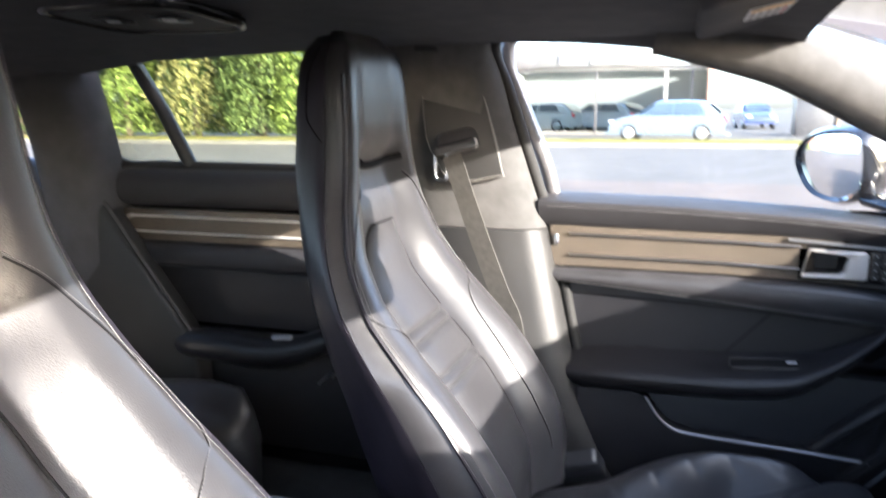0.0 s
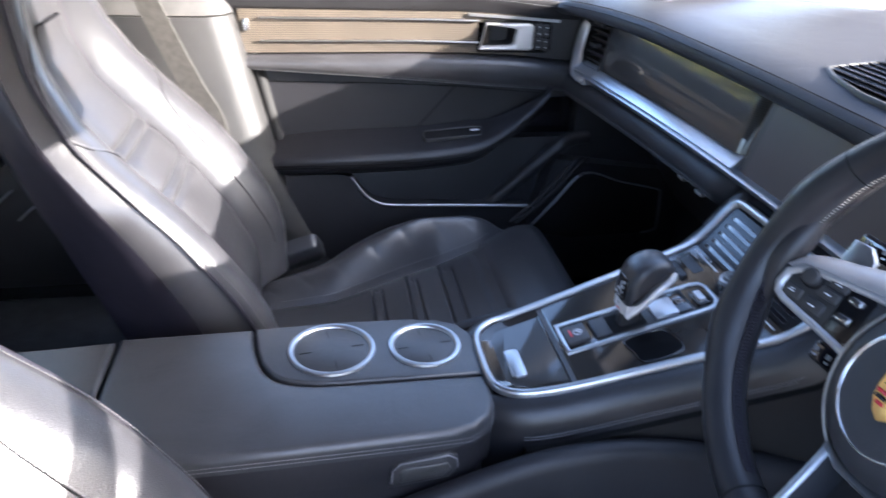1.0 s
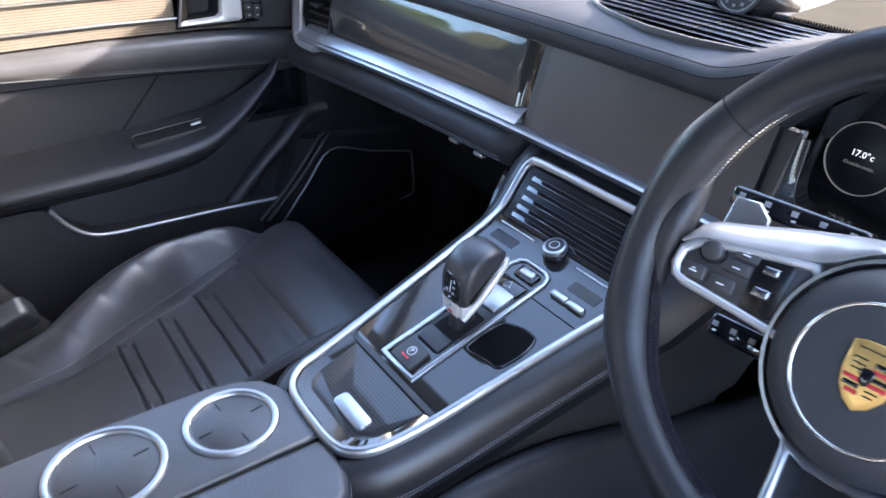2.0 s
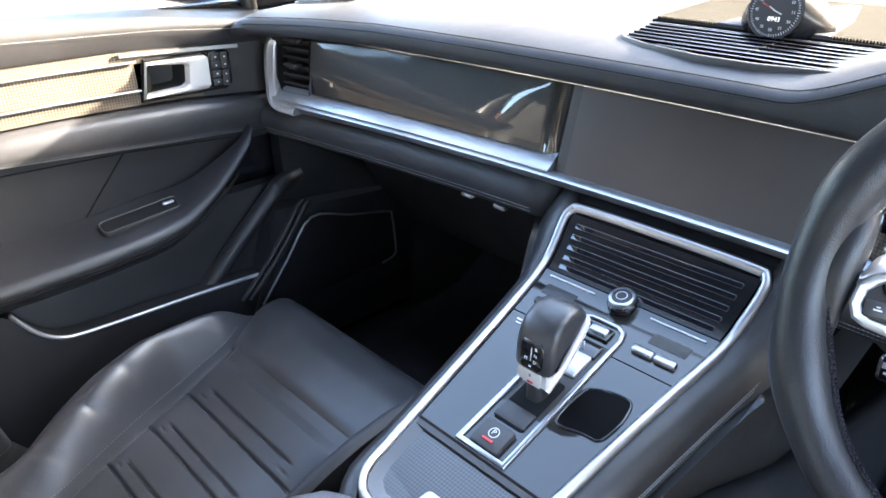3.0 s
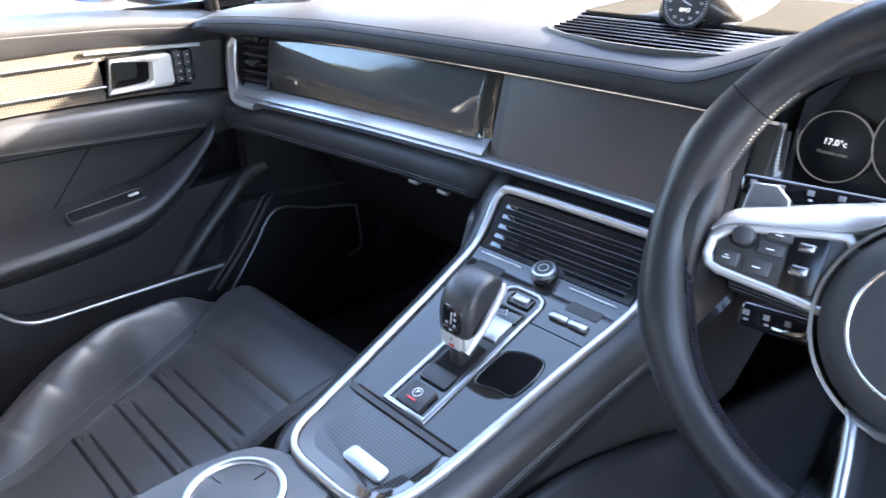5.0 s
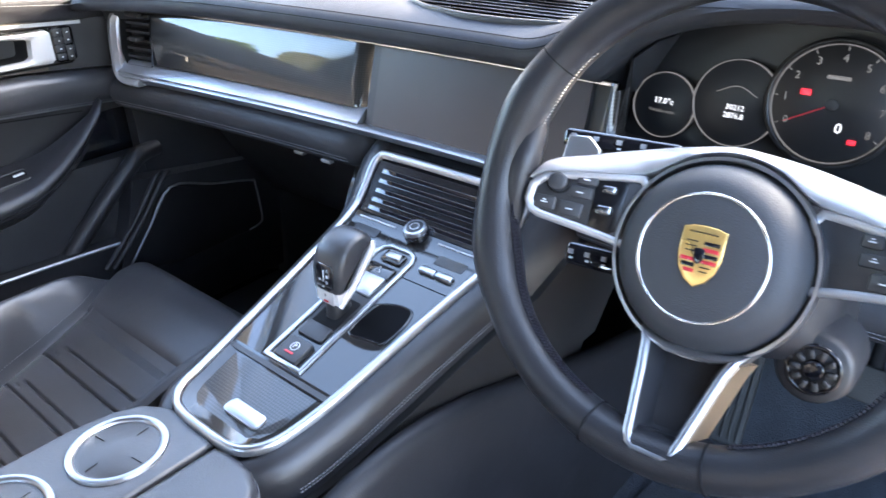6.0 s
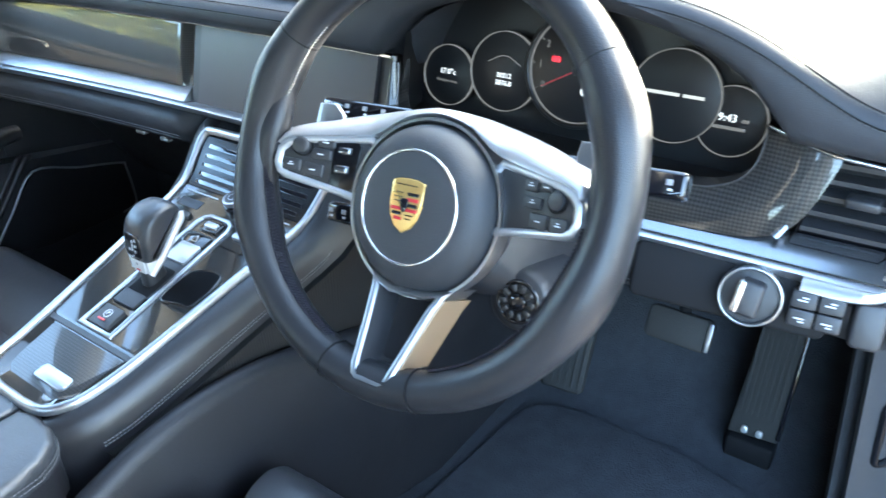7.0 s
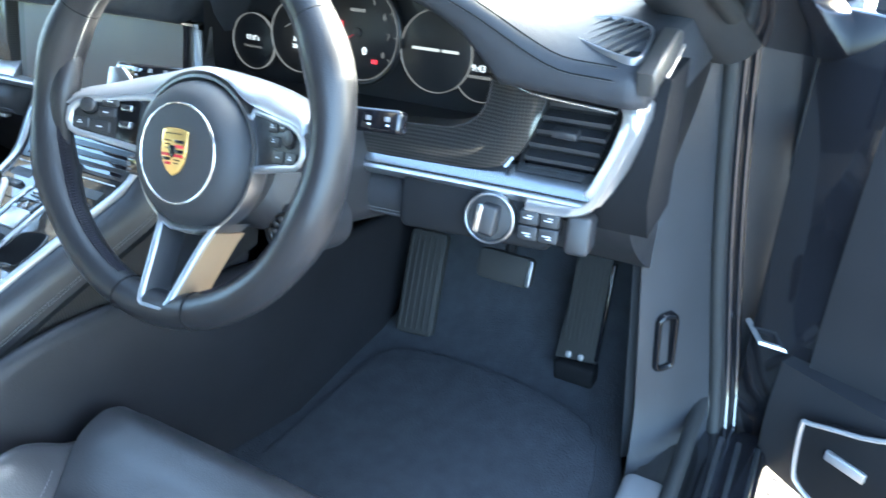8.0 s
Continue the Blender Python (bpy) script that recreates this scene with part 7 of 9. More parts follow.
for cx, cy, r in ((-0.298, 0.044, 0.0535), (-0.184, 0.040, 0.0455)):
    rm = facing((cx, cy, 0.6672), (0, -1, 0), (1, 0, 0))
    bm = bmesh.new()
    n = 48
    prof = [(0.0, 0.0), (0.0008, 0.0024), (0.003, 0.0034), (0.0064, 0.0026), (0.0080, 0.0002), (0.0080, -0.003), (0.0, -0.003)]
    loft(bm, [[rm @ Vector(((r - a) * math.cos(2 * math.pi * k / n), (r - a) * math.sin(2 * math.pi * k / n), b)) for a, b in prof] for k in range(n)], False, True)
    part("cup_ring", bm, SATIN, cup_lid, "chrome ring round the cup cover")
    bm = bmesh.new()
    plate(bm, rm @ Matrix.Translation((0, 0, -0.0002)), disc(r - 0.0090, 40), 0.004, 0.001)
    cl_ = part("cup_flap", bm, SMOOTH_LEATHER, cup_lid)
    for k in range(4):
        bm = bmesh.new()
        box(bm, (r * 0.46, -0.0003, 0), (r * 0.74, 0.0003, 0.0006), 0, rm @ Matrix.Rotation(radians(8 + 90 * k), 4, "Z"))
        part("flap_slit", bm, DEEP_BLACK, cl_)
lmx = facing((-0.207, -0.1225, 0.624), (1, 0.02, 0.10), (0, 0.05, 1))
bm = bmesh.new()
plate(bm, lmx, [(-0.040, -0.020), (0.026, -0.020), (0.038, -0.008), (0.038, 0.006), (0.030, 0.013), (-0.026, 0.013), (-0.036, 0.004)], 0.010, 0.003)
lt = part("latch", bm, PLASTIC, arm, "black lid latch with a thin satin edge")
bm = bmesh.new()
tube(bm, [lmx @ Vector(q) for q in ((-0.037, -0.012, 0.001), (-0.034, 0.004, 0.001), (-0.025, 0.0118, 0.001), (0.028, 0.0118, 0.001), (0.0362, 0.005, 0.001), (0.0362, -0.006, 0.001))], 0.0011, 6)
part("latch_edge", bm, FLANK_DARK, lt)
bm = bmesh.new()
plate(bm, lmx @ Matrix.Translation((0, 0, 0.002)), [(-0.028, -0.014), (0.020, -0.014), (0.029, -0.005), (0.026, 0.003), (-0.020, 0.005), (-0.027, 0.000)], 0.006, 0.002)
part("latch_blade", bm, PILLAR_PLASTIC, lt)

# ---- steering wheel ----
TILT_W = radians(25)
W_UP = Vector((math.sin(TILT_W), 0, math.cos(TILT_W)))
wm = facing((0.073, -0.3715, 0.924), (0, -1, 0), W_UP) @ Matrix.Rotation(radians(3.2), 4, "Z")
wheel = thing("steering_wheel", "three-spoke black leather steering wheel with satin spokes", "steering wheel", (0.10, -0.37, 0.90))
R_RIM = 0.1635


def rim_thick(a):
    deg = math.degrees(a) % 360
    return 0.0172 + sum(0.0032 * math.exp(-(abs((deg - c + 180) % 360 - 180) / 11) ** 2) for c in (22, 158, 338, 202))


bm = bmesh.new()
loops = []
n = 96
for k in range(n):
    a = 2 * math.pi * k / n
    thick = rim_thick(a)
    lp = []
    for j in range(16):
        b = 2 * math.pi * j / 16
        rr = R_RIM + thick * math.cos(b) * 0.95
        lp.append(wm @ Vector((rr * math.cos(a), rr * math.sin(a), thick * 1.08 * math.sin(b))))
    loops.append(lp)
loft(bm, loops, False, True)
rim = part("rim", bm, RIM_LEATHER, wheel, "thick black leather rim", sharp=2)
for deg in (35, 145, 255, 285):
    a = radians(deg)
    bm = bmesh.new()
    tube(bm, [wm @ Vector(((R_RIM + 0.0166 * math.cos(b)) * math.cos(a), (R_RIM + 0.0166 * math.cos(b)) * math.sin(a), 0.0188 * math.sin(b))) for b in [2 * math.pi * j / 16 for j in range(16)]], 0.0009, 5, True)
    part("seam", bm, DEEP_BLACK, rim)
# pale zigzag lacing where the upper grips meet the spokes
for a0, a1 in ((136, 181), (359, 404)):
    bm = bmesh.new()
    for k in range(44):
        a = radians(a0 + (a1 - a0) * k / 43)
        r = R_RIM - 0.95 * rim_thick(a) - 0.0002
        ends = [wm @ Vector((r * math.cos(a + e), r * math.sin(a + e), z)) for e, z in ((-0.0035, 0.0002), (0.0035, 0.0016))]
        tube(bm, ends, 0.00026, 5)
    part("stitching", bm, PALE_THREAD, rim, "pale lacing thread")
# crossed lacing on the inner side of the lower rim
bm = bmesh.new()
for k in range(150):
    a = radians(185 + 170 * k / 150)
    if 250 < math.degrees(a) < 290:
        continue
    for s in (-1, 1):
        r = R_RIM - 0.93 * rim_thick(a) - 0.0003
        p0 = wm @ Vector((r * math.cos(a), r * math.sin(a), 0.003 - s * 0.0045))
        p1 = wm @ Vector((r * math.cos(a + 0.016), r * math.sin(a + 0.016), 0.003 + s * 0.0045))
        tube(bm, [p0, p1], 0.0009, 5)
tagged(part("lacing", bm, SEAT_SHELL, rim), kind="stuff")

# hub and spokes sit a little deeper than the rim
wm = wm @ Matrix.Translation((0.0035, -0.0015, -0.004))
HUB = wm @ Matrix.Translation((0.0, -0.024, 0.0))
bm = bmesh.new()
n = 48
prof = [(0.062, -0.055), (0.0672, -0.030), (0.0668, -0.021), (0.0640, -0.011), (0.0590, -0.003), (0.0520, 0.0025), (0.045, 0.005), (0.025, 0.0065), (0.008, 0.007)]
loft(bm, [[HUB @ Vector((r * math.cos(2 * math.pi * k / n), r * math.sin(2 * math.pi * k / n), z)) for k in range(n)] for r, z in prof])
hub = part("airbag_cover", bm, SOFT_PLASTIC, wheel, "round dark padded hub cover", sharp=1.2)
bm = bmesh.new()
rim_frame(bm, HUB @ Matrix.Translation((0, 0, 0.0052)), disc(0.0445, 56), 0.0022, 0.003, 0.0006, 0.0008)
part("hub_ring", bm, CHROME, hub, "thin chrome ring on the hub")
bm = bmesh.new()
n = 56
loft(bm, [[HUB @ Vector((r * math.cos(2 * math.pi * k / n), r * math.sin(2 * math.pi * k / n), z)) for r, z in ((0.0690, -0.034), (0.0715, -0.020), (0.0705, -0.0135), (0.0680, -0.0135), (0.0675, -0.034))] for k in range(n)], False, True)
part("hub_band", bm, SATIN, hub, "satin band round the hub")
# plain shield badge
bm_pts = [(0.88 * a, 0.93 * b) for a, b in ((-0.0165, 0.0195), (-0.009, 0.0215), (0.0, 0.022), (0.009, 0.0215), (0.0165, 0.0195), (0.0165, 0.0), (0.014, -0.010), (0.008, -0.018), (0.0, -0.0225), (-0.008, -0.018), (-0.014, -0.010), (-0.0165, 0.0))]
bmat = HUB @ Matrix.Translation((0, 0.0015, 0.0088))
bm = bmesh.new()
plate(bm, bmat, bm_pts[::-1], 0.003, 0.0008, 0.0006)
badge = part("badge", bm, GOLD, hub, "plain gold shield with red and black bars")
for x, y, w, h, mat in ((0.008, 0.0095, 0.012, 0.0028, PIANO), (0.008, 0.0050, 0.012, 0.0028, RED_ENAMEL), (-0.008, -0.0030, 0.012, 0.0028, RED_ENAMEL), (-0.0072, -0.0070, 0.0105, 0.0028, PIANO), (-0.0055, -0.0110, 0.008, 0.0026, RED_ENAMEL), (0.008, 0.0005, 0.012, 0.0028, PIANO), (0.008, -0.0035, 0.012, 0.0026, RED_ENAMEL), (-0.0075, 0.0100, 0.009, 0.0009, PIANO), (-0.0075, 0.0065, 0.009, 0.0009, PIANO), (-0.0075, 0.0030, 0.008, 0.0009, PIANO), (0.0065, -0.0075, 0.008, 0.0009, PIANO), (0.0055, -0.0105, 0.006, 0.0009, PIANO), (0.0, 0.0165, 0.022, 0.0008, PIANO)):
    bar(bmat, 0.86 * x, 0.93 * y, 0.86 * w, 0.93 * h, mat, badge, "enamel_bar")
bm = bmesh.new()
plate(bm, bmat @ Matrix.Translation((0, 0.000, 0.0020)), [(a * 0.24, b * 0.26) for a, b in bm_pts[::-1]], 0.002, 0.0004)
part("inner_shield", bm, PIANO, badge)


def side_spoke(s):
    """Satin frame with a key pad between the hub and the rim, dished towards the hub."""
    m2 = wm @ Matrix(((1, 0, 0, 0), (0, 1, 0, 0), (0.3625 * s, 0, 1, -0.042), (0, 0, 0, 1)))
    outline = [(0.060, 0.0245), (0.080, 0.0218), (0.100, 0.0185), (0.120, 0.0150), (0.131, 0.0105), (0.1385, 0.0030), (0.1400, -0.0100), (0.1365, -0.0185), (0.1285, -0.0225), (0.100, -0.0262), (0.080, -0.0292), (0.0640, -0.0325), (0.0560, -0.0240), (0.0540, -0.004), (0.052, 0.014)]
    loop = [(s * x, y) for x, y in outline]
    loop = loop if s < 0 else loop[::-1]
    bm = bmesh.new()
    rim_frame(bm, m2, loop, 0.0062, 0.014, 0.0018, 0.003)
    sp = part("side_spoke", bm, SATIN_PAINT, wheel, "satin metal spoke frame")
    bm = bmesh.new()
    plate(bm, m2 @ Matrix.Translation((0, 0, 0.0008)), inset(loop, 0.0055), 0.014, 0.0005)
    pad = part("key_pad", bm, DARK_PLASTIC, sp)
    if s < 0:
        keys = ((0.0980, 0.0125, 0.0150, 0.0085), (0.1010, 0.0022, 0.0165, 0.0090), (0.1245, -0.0100, 0.0150, 0.0105), (0.1060, -0.0115, 0.0170, 0.0110))
        rx, ry = 0.1180, 0.0070
    else:
        keys = ((0.0930, 0.0095, 0.0125, 0.0085), (0.1070, 0.0100, 0.0110, 0.0060), (0.0965, -0.0020, 0.0165, 0.0085), (0.1045, -0.0140, 0.0165, 0.0110), (0.1225, -0.0140, 0.0155, 0.0110))
        rx, ry = 0.1175, 0.0025
    for i, (x, y, w, h) in enumerate(keys):
        bm = bmesh.new()
        q = m2 @ Matrix.Translation((s * x, y, 0.0026))
        plate(bm, q, rrect(w, h, 0.0018, 3), 0.004, 0.0010)
        kx = part("key", bm, PLASTIC, pad)
        bar(q, 0, 0, 0.0045, 0.0009, ICON, kx, "icon")
        if i % 2 == 0:
            bar(q, 0.0, 0.0018, 0.0020, 0.0008, ICON, kx, "icon")
    bm = bmesh.new()
    plate(bm, m2 @ Matrix.Translation((s * rx, ry, 0.0050)), disc(0.0070, 24), 0.006, 0.0018)
    ro = part("roller", bm, PLASTIC, pad)
    bm = bmesh.new()
    rim_frame(bm, m2 @ Matrix.Translation((s * rx, ry, 0.0018)), disc(0.0088, 28), 0.0010, 0.002, 0.0003)
    part("roller_well", bm, DEEP_BLACK, ro)
    if s < 0:
        bm = bmesh.new()
        plate(bm, m2 @ Matrix.Translation((-0.0805, -0.002, 0.0014)), [(-0.0115, -0.019), (0.004, -0.0215), (0.0085, -0.019), (0.0110, 0.016), (0.0080, 0.0195), (-0.0080, 0.0200), (-0.0115, 0.016)], 0.003, 0.0005)
        well = part("key_well", bm, LOUVRE_BLACK, pad)
        for ty, tw, th in ((0.0085, 0.0105, 0.0065), (-0.0070, 0.0115, 0.0075)):
            bm = bmesh.new()
            plate(bm, m2 @ Matrix.Translation((-0.0815 + 0.05 * ty, ty, 0.0052)), rrect(tw, th, 0.002, 3), 0.006, 0.0018)
            part("toggle", bm, UPPER_SATIN, well, "small satin toggle")
    # thumb rest where the spoke meets the rim
    bm = bmesh.new()
    tube(bm, spline([wm @ Vector((s * 0.147, 0.062, -0.002)), wm @ Vector((s * 0.1500, 0.035, 0.002)), wm @ Vector((s * 0.1530, 0.0, 0.004)), wm @ Vector((s * 0.151, -0.045, -0.002))], 5), [0.004 + 0.0095 * math.sin(math.pi * k / 15) for k in range(16)], 10)
    part("thumb_rest", bm, RIM_LEATHER, rim)
    # gear paddle behind
    bm = bmesh.new()
    plate(bm, wm @ Matrix.Translation((s * 0.124, 0.020, -0.030)), [(-0.018, -0.030), (0.018, -0.030), (0.017, 0.018), (0.006, 0.027), (-0.012, 0.026)], 0.004, 0.0015)
    part("gear_paddle", bm, SATIN, wheel, "satin gear paddle")


side_spoke(-1)
side_spoke(1)
# one broad satin crest over both spokes and the hub
half = [(0.1375, 0.0060, 0.1400, 0.0110), (0.1270, 0.0130, 0.1350, 0.0235), (0.1000, 0.0180, 0.1100, 0.0320), (0.0800, 0.0215, 0.0870, 0.0395), (0.0620, 0.0250, 0.0660, 0.0452), (0.0500, 0.0300, 0.0450, 0.0500), (0.0280, 0.0440, 0.0235, 0.0535), (0.0, 0.0495, 0.0, 0.0555)]
crest = [(a, b, c, d) for a, b, c, d in half] + [(-a, b, -c, d) for a, b, c, d in half[-2::-1]]


def crest_z(x):
    return -0.0385 + 0.3625 * max(0.066, abs(x))


front = spline([(a, b, crest_z(a)) for a, b, c, d in crest], 5)
back_ = spline([(c, d, crest_z(a) - 0.020) for a, b, c, d in crest], 5)
bm = bmesh.new()
rows = []
for fr, bk in zip(front, back_):
    rows.append([wm @ q for q in (fr + Vector((0, -0.002, -0.010)), fr, fr.lerp(bk, 0.10) + Vector((0, 0, 0.0022)), fr.lerp(bk, 0.40) + Vector((0, 0.001, 0.0052)), fr.lerp(bk, 0.75) + Vector((0, 0.001, 0.0042)), bk, bk + Vector((0, -0.001, -0.022)), bk + Vector((0, -0.010, -0.022)))])
loft(bm, rows)
part("spoke_crest", bm, SATIN_PAINT, wheel, "broad satin crest over hub and spokes", sharp=1.0)
# lower spoke with its dark well
ls = wm @ Matrix(((1, 0, 0, 0), (0, 1, 0, 0), (0, -0.42, 1, -0.047), (0, 0, 0, 1)))
lo_loop = [(-0.0345, -0.0800), (-0.0305, -0.0900), (-0.0265, -0.1080), (-0.0190, -0.1500), (-0.0160, -0.1570), (-0.0100, -0.1600), (0.0130, -0.1600), (0.0190, -0.1570), (0.0215, -0.1500), (0.0330, -0.0970), (0.0370, -0.0880), (0.0430, -0.0800), (0.0180, -0.0850), (-0.0120, -0.0860)]
bm = bmesh.new()
rim_frame(bm, ls, lo_loop, 0.0066, 0.034, 0.0022, 0.003)
lsp = part("lower_spoke", bm, SATIN, wheel, "satin frame of the lower spoke")
bm = bmesh.new()
il = inset(lo_loop, 0.0064)
rows = [at_level(ls, il, 0.001), at_level(ls, inset(il, 0.0006), -0.001), at_level(ls, [(-0.001 + (x + 0.001) * 0.84, -0.122 + (y + 0.122) * 0.88) for x, y in il], -0.016), at_level(ls, [(-0.001 + (x + 0.001) * 0.74, -0.120 + (y + 0.122) * 0.80) for x, y in il], -0.024)]
loft(bm, rows, False)
bm.faces.new([bm.verts.new(q) for q in rows[-1]])
part("spoke_well", bm, PLASTIC, lsp)
for edge in (((0.0228, -0.1440), (0.0285, -0.1190), (0.0338, -0.0970), (0.0375, -0.0885)), ((-0.0203, -0.1440), (-0.0240, -0.1260), (-0.0273, -0.1080), (-0.0312, -0.0905))):
    s = 1 if edge[0][0] > 0 else -1
    bm = bmesh.new()
    loft(bm, [[ls @ Vector((x + s * o, y, z)) for o, z in ((-0.0008, -0.001), (0.0006, -0.002), (0.0045, -0.034), (-0.0008, -0.034))] for x, y in edge])
    part("spoke_flank", bm, SUNLIT_FLANK, lsp, "satin flank of the lower spoke, tinted warm for sunlight")
# column shroud, ignition and stalks
col = thing("steering_column", "dark plastic steering column with stalks and ignition", "steering column", (0.18, -0.37, 0.86))
bm = bmesh.new()
loops = []
for d_, w, h, dy in ((-0.035, 0.040, 0.045, -0.02), (-0.06, 0.070, 0.055, -0.03), (-0.12, 0.075, 0.060, -0.03), (-0.26, 0.075, 0.055, -0.02)):
    loops.append([wm @ Vector((a, b + dy, d_)) for a, b in rrect(2 * w, 2 * h, 0.03)])
loft(bm, loops)
part("shroud", bm, PLASTIC, col)
im = facing((0.100, -0.452, 0.823), (0.1, -1, 0), (0.3, 0, 1))
bm = bmesh.new()
loft(bm, [at_level(im, disc(r, 32), z) for r, z in ((0.030, -0.07), (0.027, -0.012), (0.0245, -0.002), (0.022, 0.0))])
ig = part("column_adjuster", bm, PLASTIC, col, "round black column switch")
bm = bmesh.new()
rim_frame(bm, im @ Matrix.Translation((0, 0, 0.001)), disc(0.0185, 32), 0.0035, 0.004, 0.001, 0.001)
part("adjuster_ring", bm, PIANO, ig)
for k in range(10):
    bm = bmesh.new()
    box(bm, (0.0085, -0.0022, 0.0), (0.0150, 0.0022, 0.0042), 0.0012, im @ Matrix.Rotation(radians(36 * k), 4, "Z"))
    part("knob_tooth", bm, PILLAR_PLASTIC, ig)
bm = bmesh.new()
plate(bm, im @ Matrix.Translation((0, 0, 0.003)), disc(0.0072, 24), 0.004, 0.0015)
part("knob_centre", bm, PIANO, ig)


def stalk(pts, h, label, marks):
    """A flat stalk behind the wheel with printed symbols on its face."""
    bm = bmesh.new()
    path = [wm @ Vector(q) for q in pts]
    lo, hi = Vector(pts[0]), Vector(pts[1])
    d = (hi - lo).normalized()
    up = Vector((-d.y, d.x, 0)) * (1 if d.x > 0 else -1)
    ln = (hi - lo).length
    m = facing(wm @ ((lo + hi) / 2), wm.to_3x3() @ (d if d.x > 0 else -d), wm.to_3x3() @ up)
    plate(bm, m, [(a, b) for a, b in rrect(ln, h, 0.004, 3)], 0.012, 0.003)
    sk = part("stalk", bm, PIANO, col, label)
    for k in range(marks):
        x = -ln * 0.40 + ln * 0.8 * k / max(1, marks - 1)
        bar(m, x, 0.0015, 0.0045, 0.0040, ICON_GREY, sk, "icon")
        bar(m, x + 0.001, -0.0035, 0.0030, 0.0016, ICON, sk, "icon")


stalk(((-0.050, 0.0455, -0.050), (-0.1525, 0.0460, -0.050)), 0.0155, "flat black stalk with white symbols", 5)
stalk(((-0.070, -0.047, -0.050), (-0.1265, -0.0475, -0.050)), 0.0185, "lower black stalk with white symbols", 4)
stalk(((0.070, 0.026, -0.050), (0.1850, 0.0270, -0.050)), 0.0200, "flat black stalk with white symbols", 6)

# ---- driver's footwell ----
def pedals():
    bp = thing("brake_pedal", "dark rubber brake pedal with a bright edge", "pedal", (0.62, -0.44, 0.27))
    m = facing((0.615, -0.44, 0.485), (0, -1, 0), (0.45, 0, 1))
    bm = bmesh.new()
    plate(bm, m, rrect(0.100, 0.052, 0.010), 0.014, 0.003)
    pad = part("pedal_pad", bm, RUBBER, bp)
    bm = bmesh.new()
    box(bm, (0.042, -0.022, 0.0), (0.050, 0.022, 0.003), 0.001, m)
    part("pedal_edge", bm, SATIN, pad, "bright metal edge")
    bm = bmesh.new()
    tube(bm, [(0.63, -0.44, 0.49), (0.68, -0.44, 0.56), (0.72, -0.44, 0.68)], 0.010, 8)
    part("pedal_arm", bm, DEEP_BLACK, bp)
    gp = thing("accelerator_pedal", "long floor-hinged black accelerator pedal", "pedal", (0.62, -0.57, 0.27))
    m = facing((0.655, -0.572, 0.415), (0.0, -1, 0.0), (0.30, 0, 1))
    bm = bmesh.new()
    plate(bm, m, [(-0.036, -0.098), (0.036, -0.092), (0.034, 0.098), (-0.024, 0.098)], 0.016, 0.004)
    pad = part("pedal_pad", bm, RUBBER, gp)
    bm = bmesh.new()
    box(bm, (0.033, -0.085, -0.012), (0.040, 0.09, 0.003), 0.002, m)
    part("pedal_edge", bm, PIANO, pad)
    for k in range(7):
        bm = bmesh.new()
        box(bm, (-0.026 + 0.008 * k, -0.06, 0.0), (-0.023 + 0.008 * k, 0.085, 0.002), 0.0005, m)
        part("rib", bm, RUBBER, pad)
    for k in range(2):
        bm = bmesh.new()
        plate(bm, m @ Matrix.Translation((-0.012 + 0.022 * k, -0.085, 0.004)), rrect(0.010, 0.012, 0.004), 0.006, 0.001)
        part("hinge_knob", bm, SATIN_PAINT, pad)
    bm = bmesh.new()
    box(bm, (0.625, -0.608, 0.272), (0.66, -0.536, 0.312), 0.006)
    part("hinge_block", bm, DEEP_BLACK, gp)
    fr = thing("foot_rest", "dark ribbed foot rest beside the tunnel", "foot rest", (0.65, -0.24, 0.27))
    bm = bmesh.new()
    m = facing((0.645, -0.255, 0.38), (0.1, -1, 0), (0.55, 0, 1))
    plate(bm, m, rrect(0.075, 0.20, 0.01), 0.02, 0.004)
    part("rest_pad", bm, RUBBER, fr)
    for k in range(6):
        bm = bmesh.new()
        box(bm, (-0.032 + 0.012 * k, -0.09, 0), (-0.028 + 0.012 * k, 0.09, 0.003), 0.001, m)
        part("rib", bm, RUBBER, fr)


pedals()

# kick panel, bonnet lever, jamb and sill on the driver's side
def jamb(u, v):
    z = 0.285 + 0.715 * v
    a = Vector((0.485 + 0.03 * v, -0.722 + 0.062 * v, z))
    b = Vector((0.605 + 0.045 * v, -0.818 + 0.098 * v + 0.012 * math.sin(math.pi * v), z))
    w, k = max(0.0, (u - 0.3) / 0.7), max(0.0, (0.3 - u) / 0.3)
    q = a.lerp(b, w) + Vector((0.075 * k * k, 0.010 * k, 0))
    return q + Vector((-0.016 * math.sin(math.pi * min(1.0, 0.12 + 0.88 * w)) * (1 - k) - 0.050 * max(0.0, 1 - v / 0.2) ** 2, 0, 0))


bm = bmesh.new()
slab(bm, jamb, 24, 24, (0.06, 0.02, 0))
setting("wall_kick_panel_right", bm, SOFT_PLASTIC, "dark grey plastic trim of the door opening beside the footwell", "side panel")
bm = bmesh.new()
slab(bm, lambda u, v: Vector((0.52 + 0.38 * u, -0.715 + 0.055 * v, 0.28 + 0.64 * v)), 6, 6, (0, -0.02, 0))
setting("wall_footwell_right", bm, CARPET, "dark carpeted side of the driver's footwell", "side panel")
lever = thing("bonnet_release", "black plastic bonnet release lever on the kick panel", "lever", (0.545, -0.70, 0.45))
bm = bmesh.new()
lvm = facing((0.520, -0.733, 0.500), (0.75, -0.66, 0), (0.06, 0.05, 1))
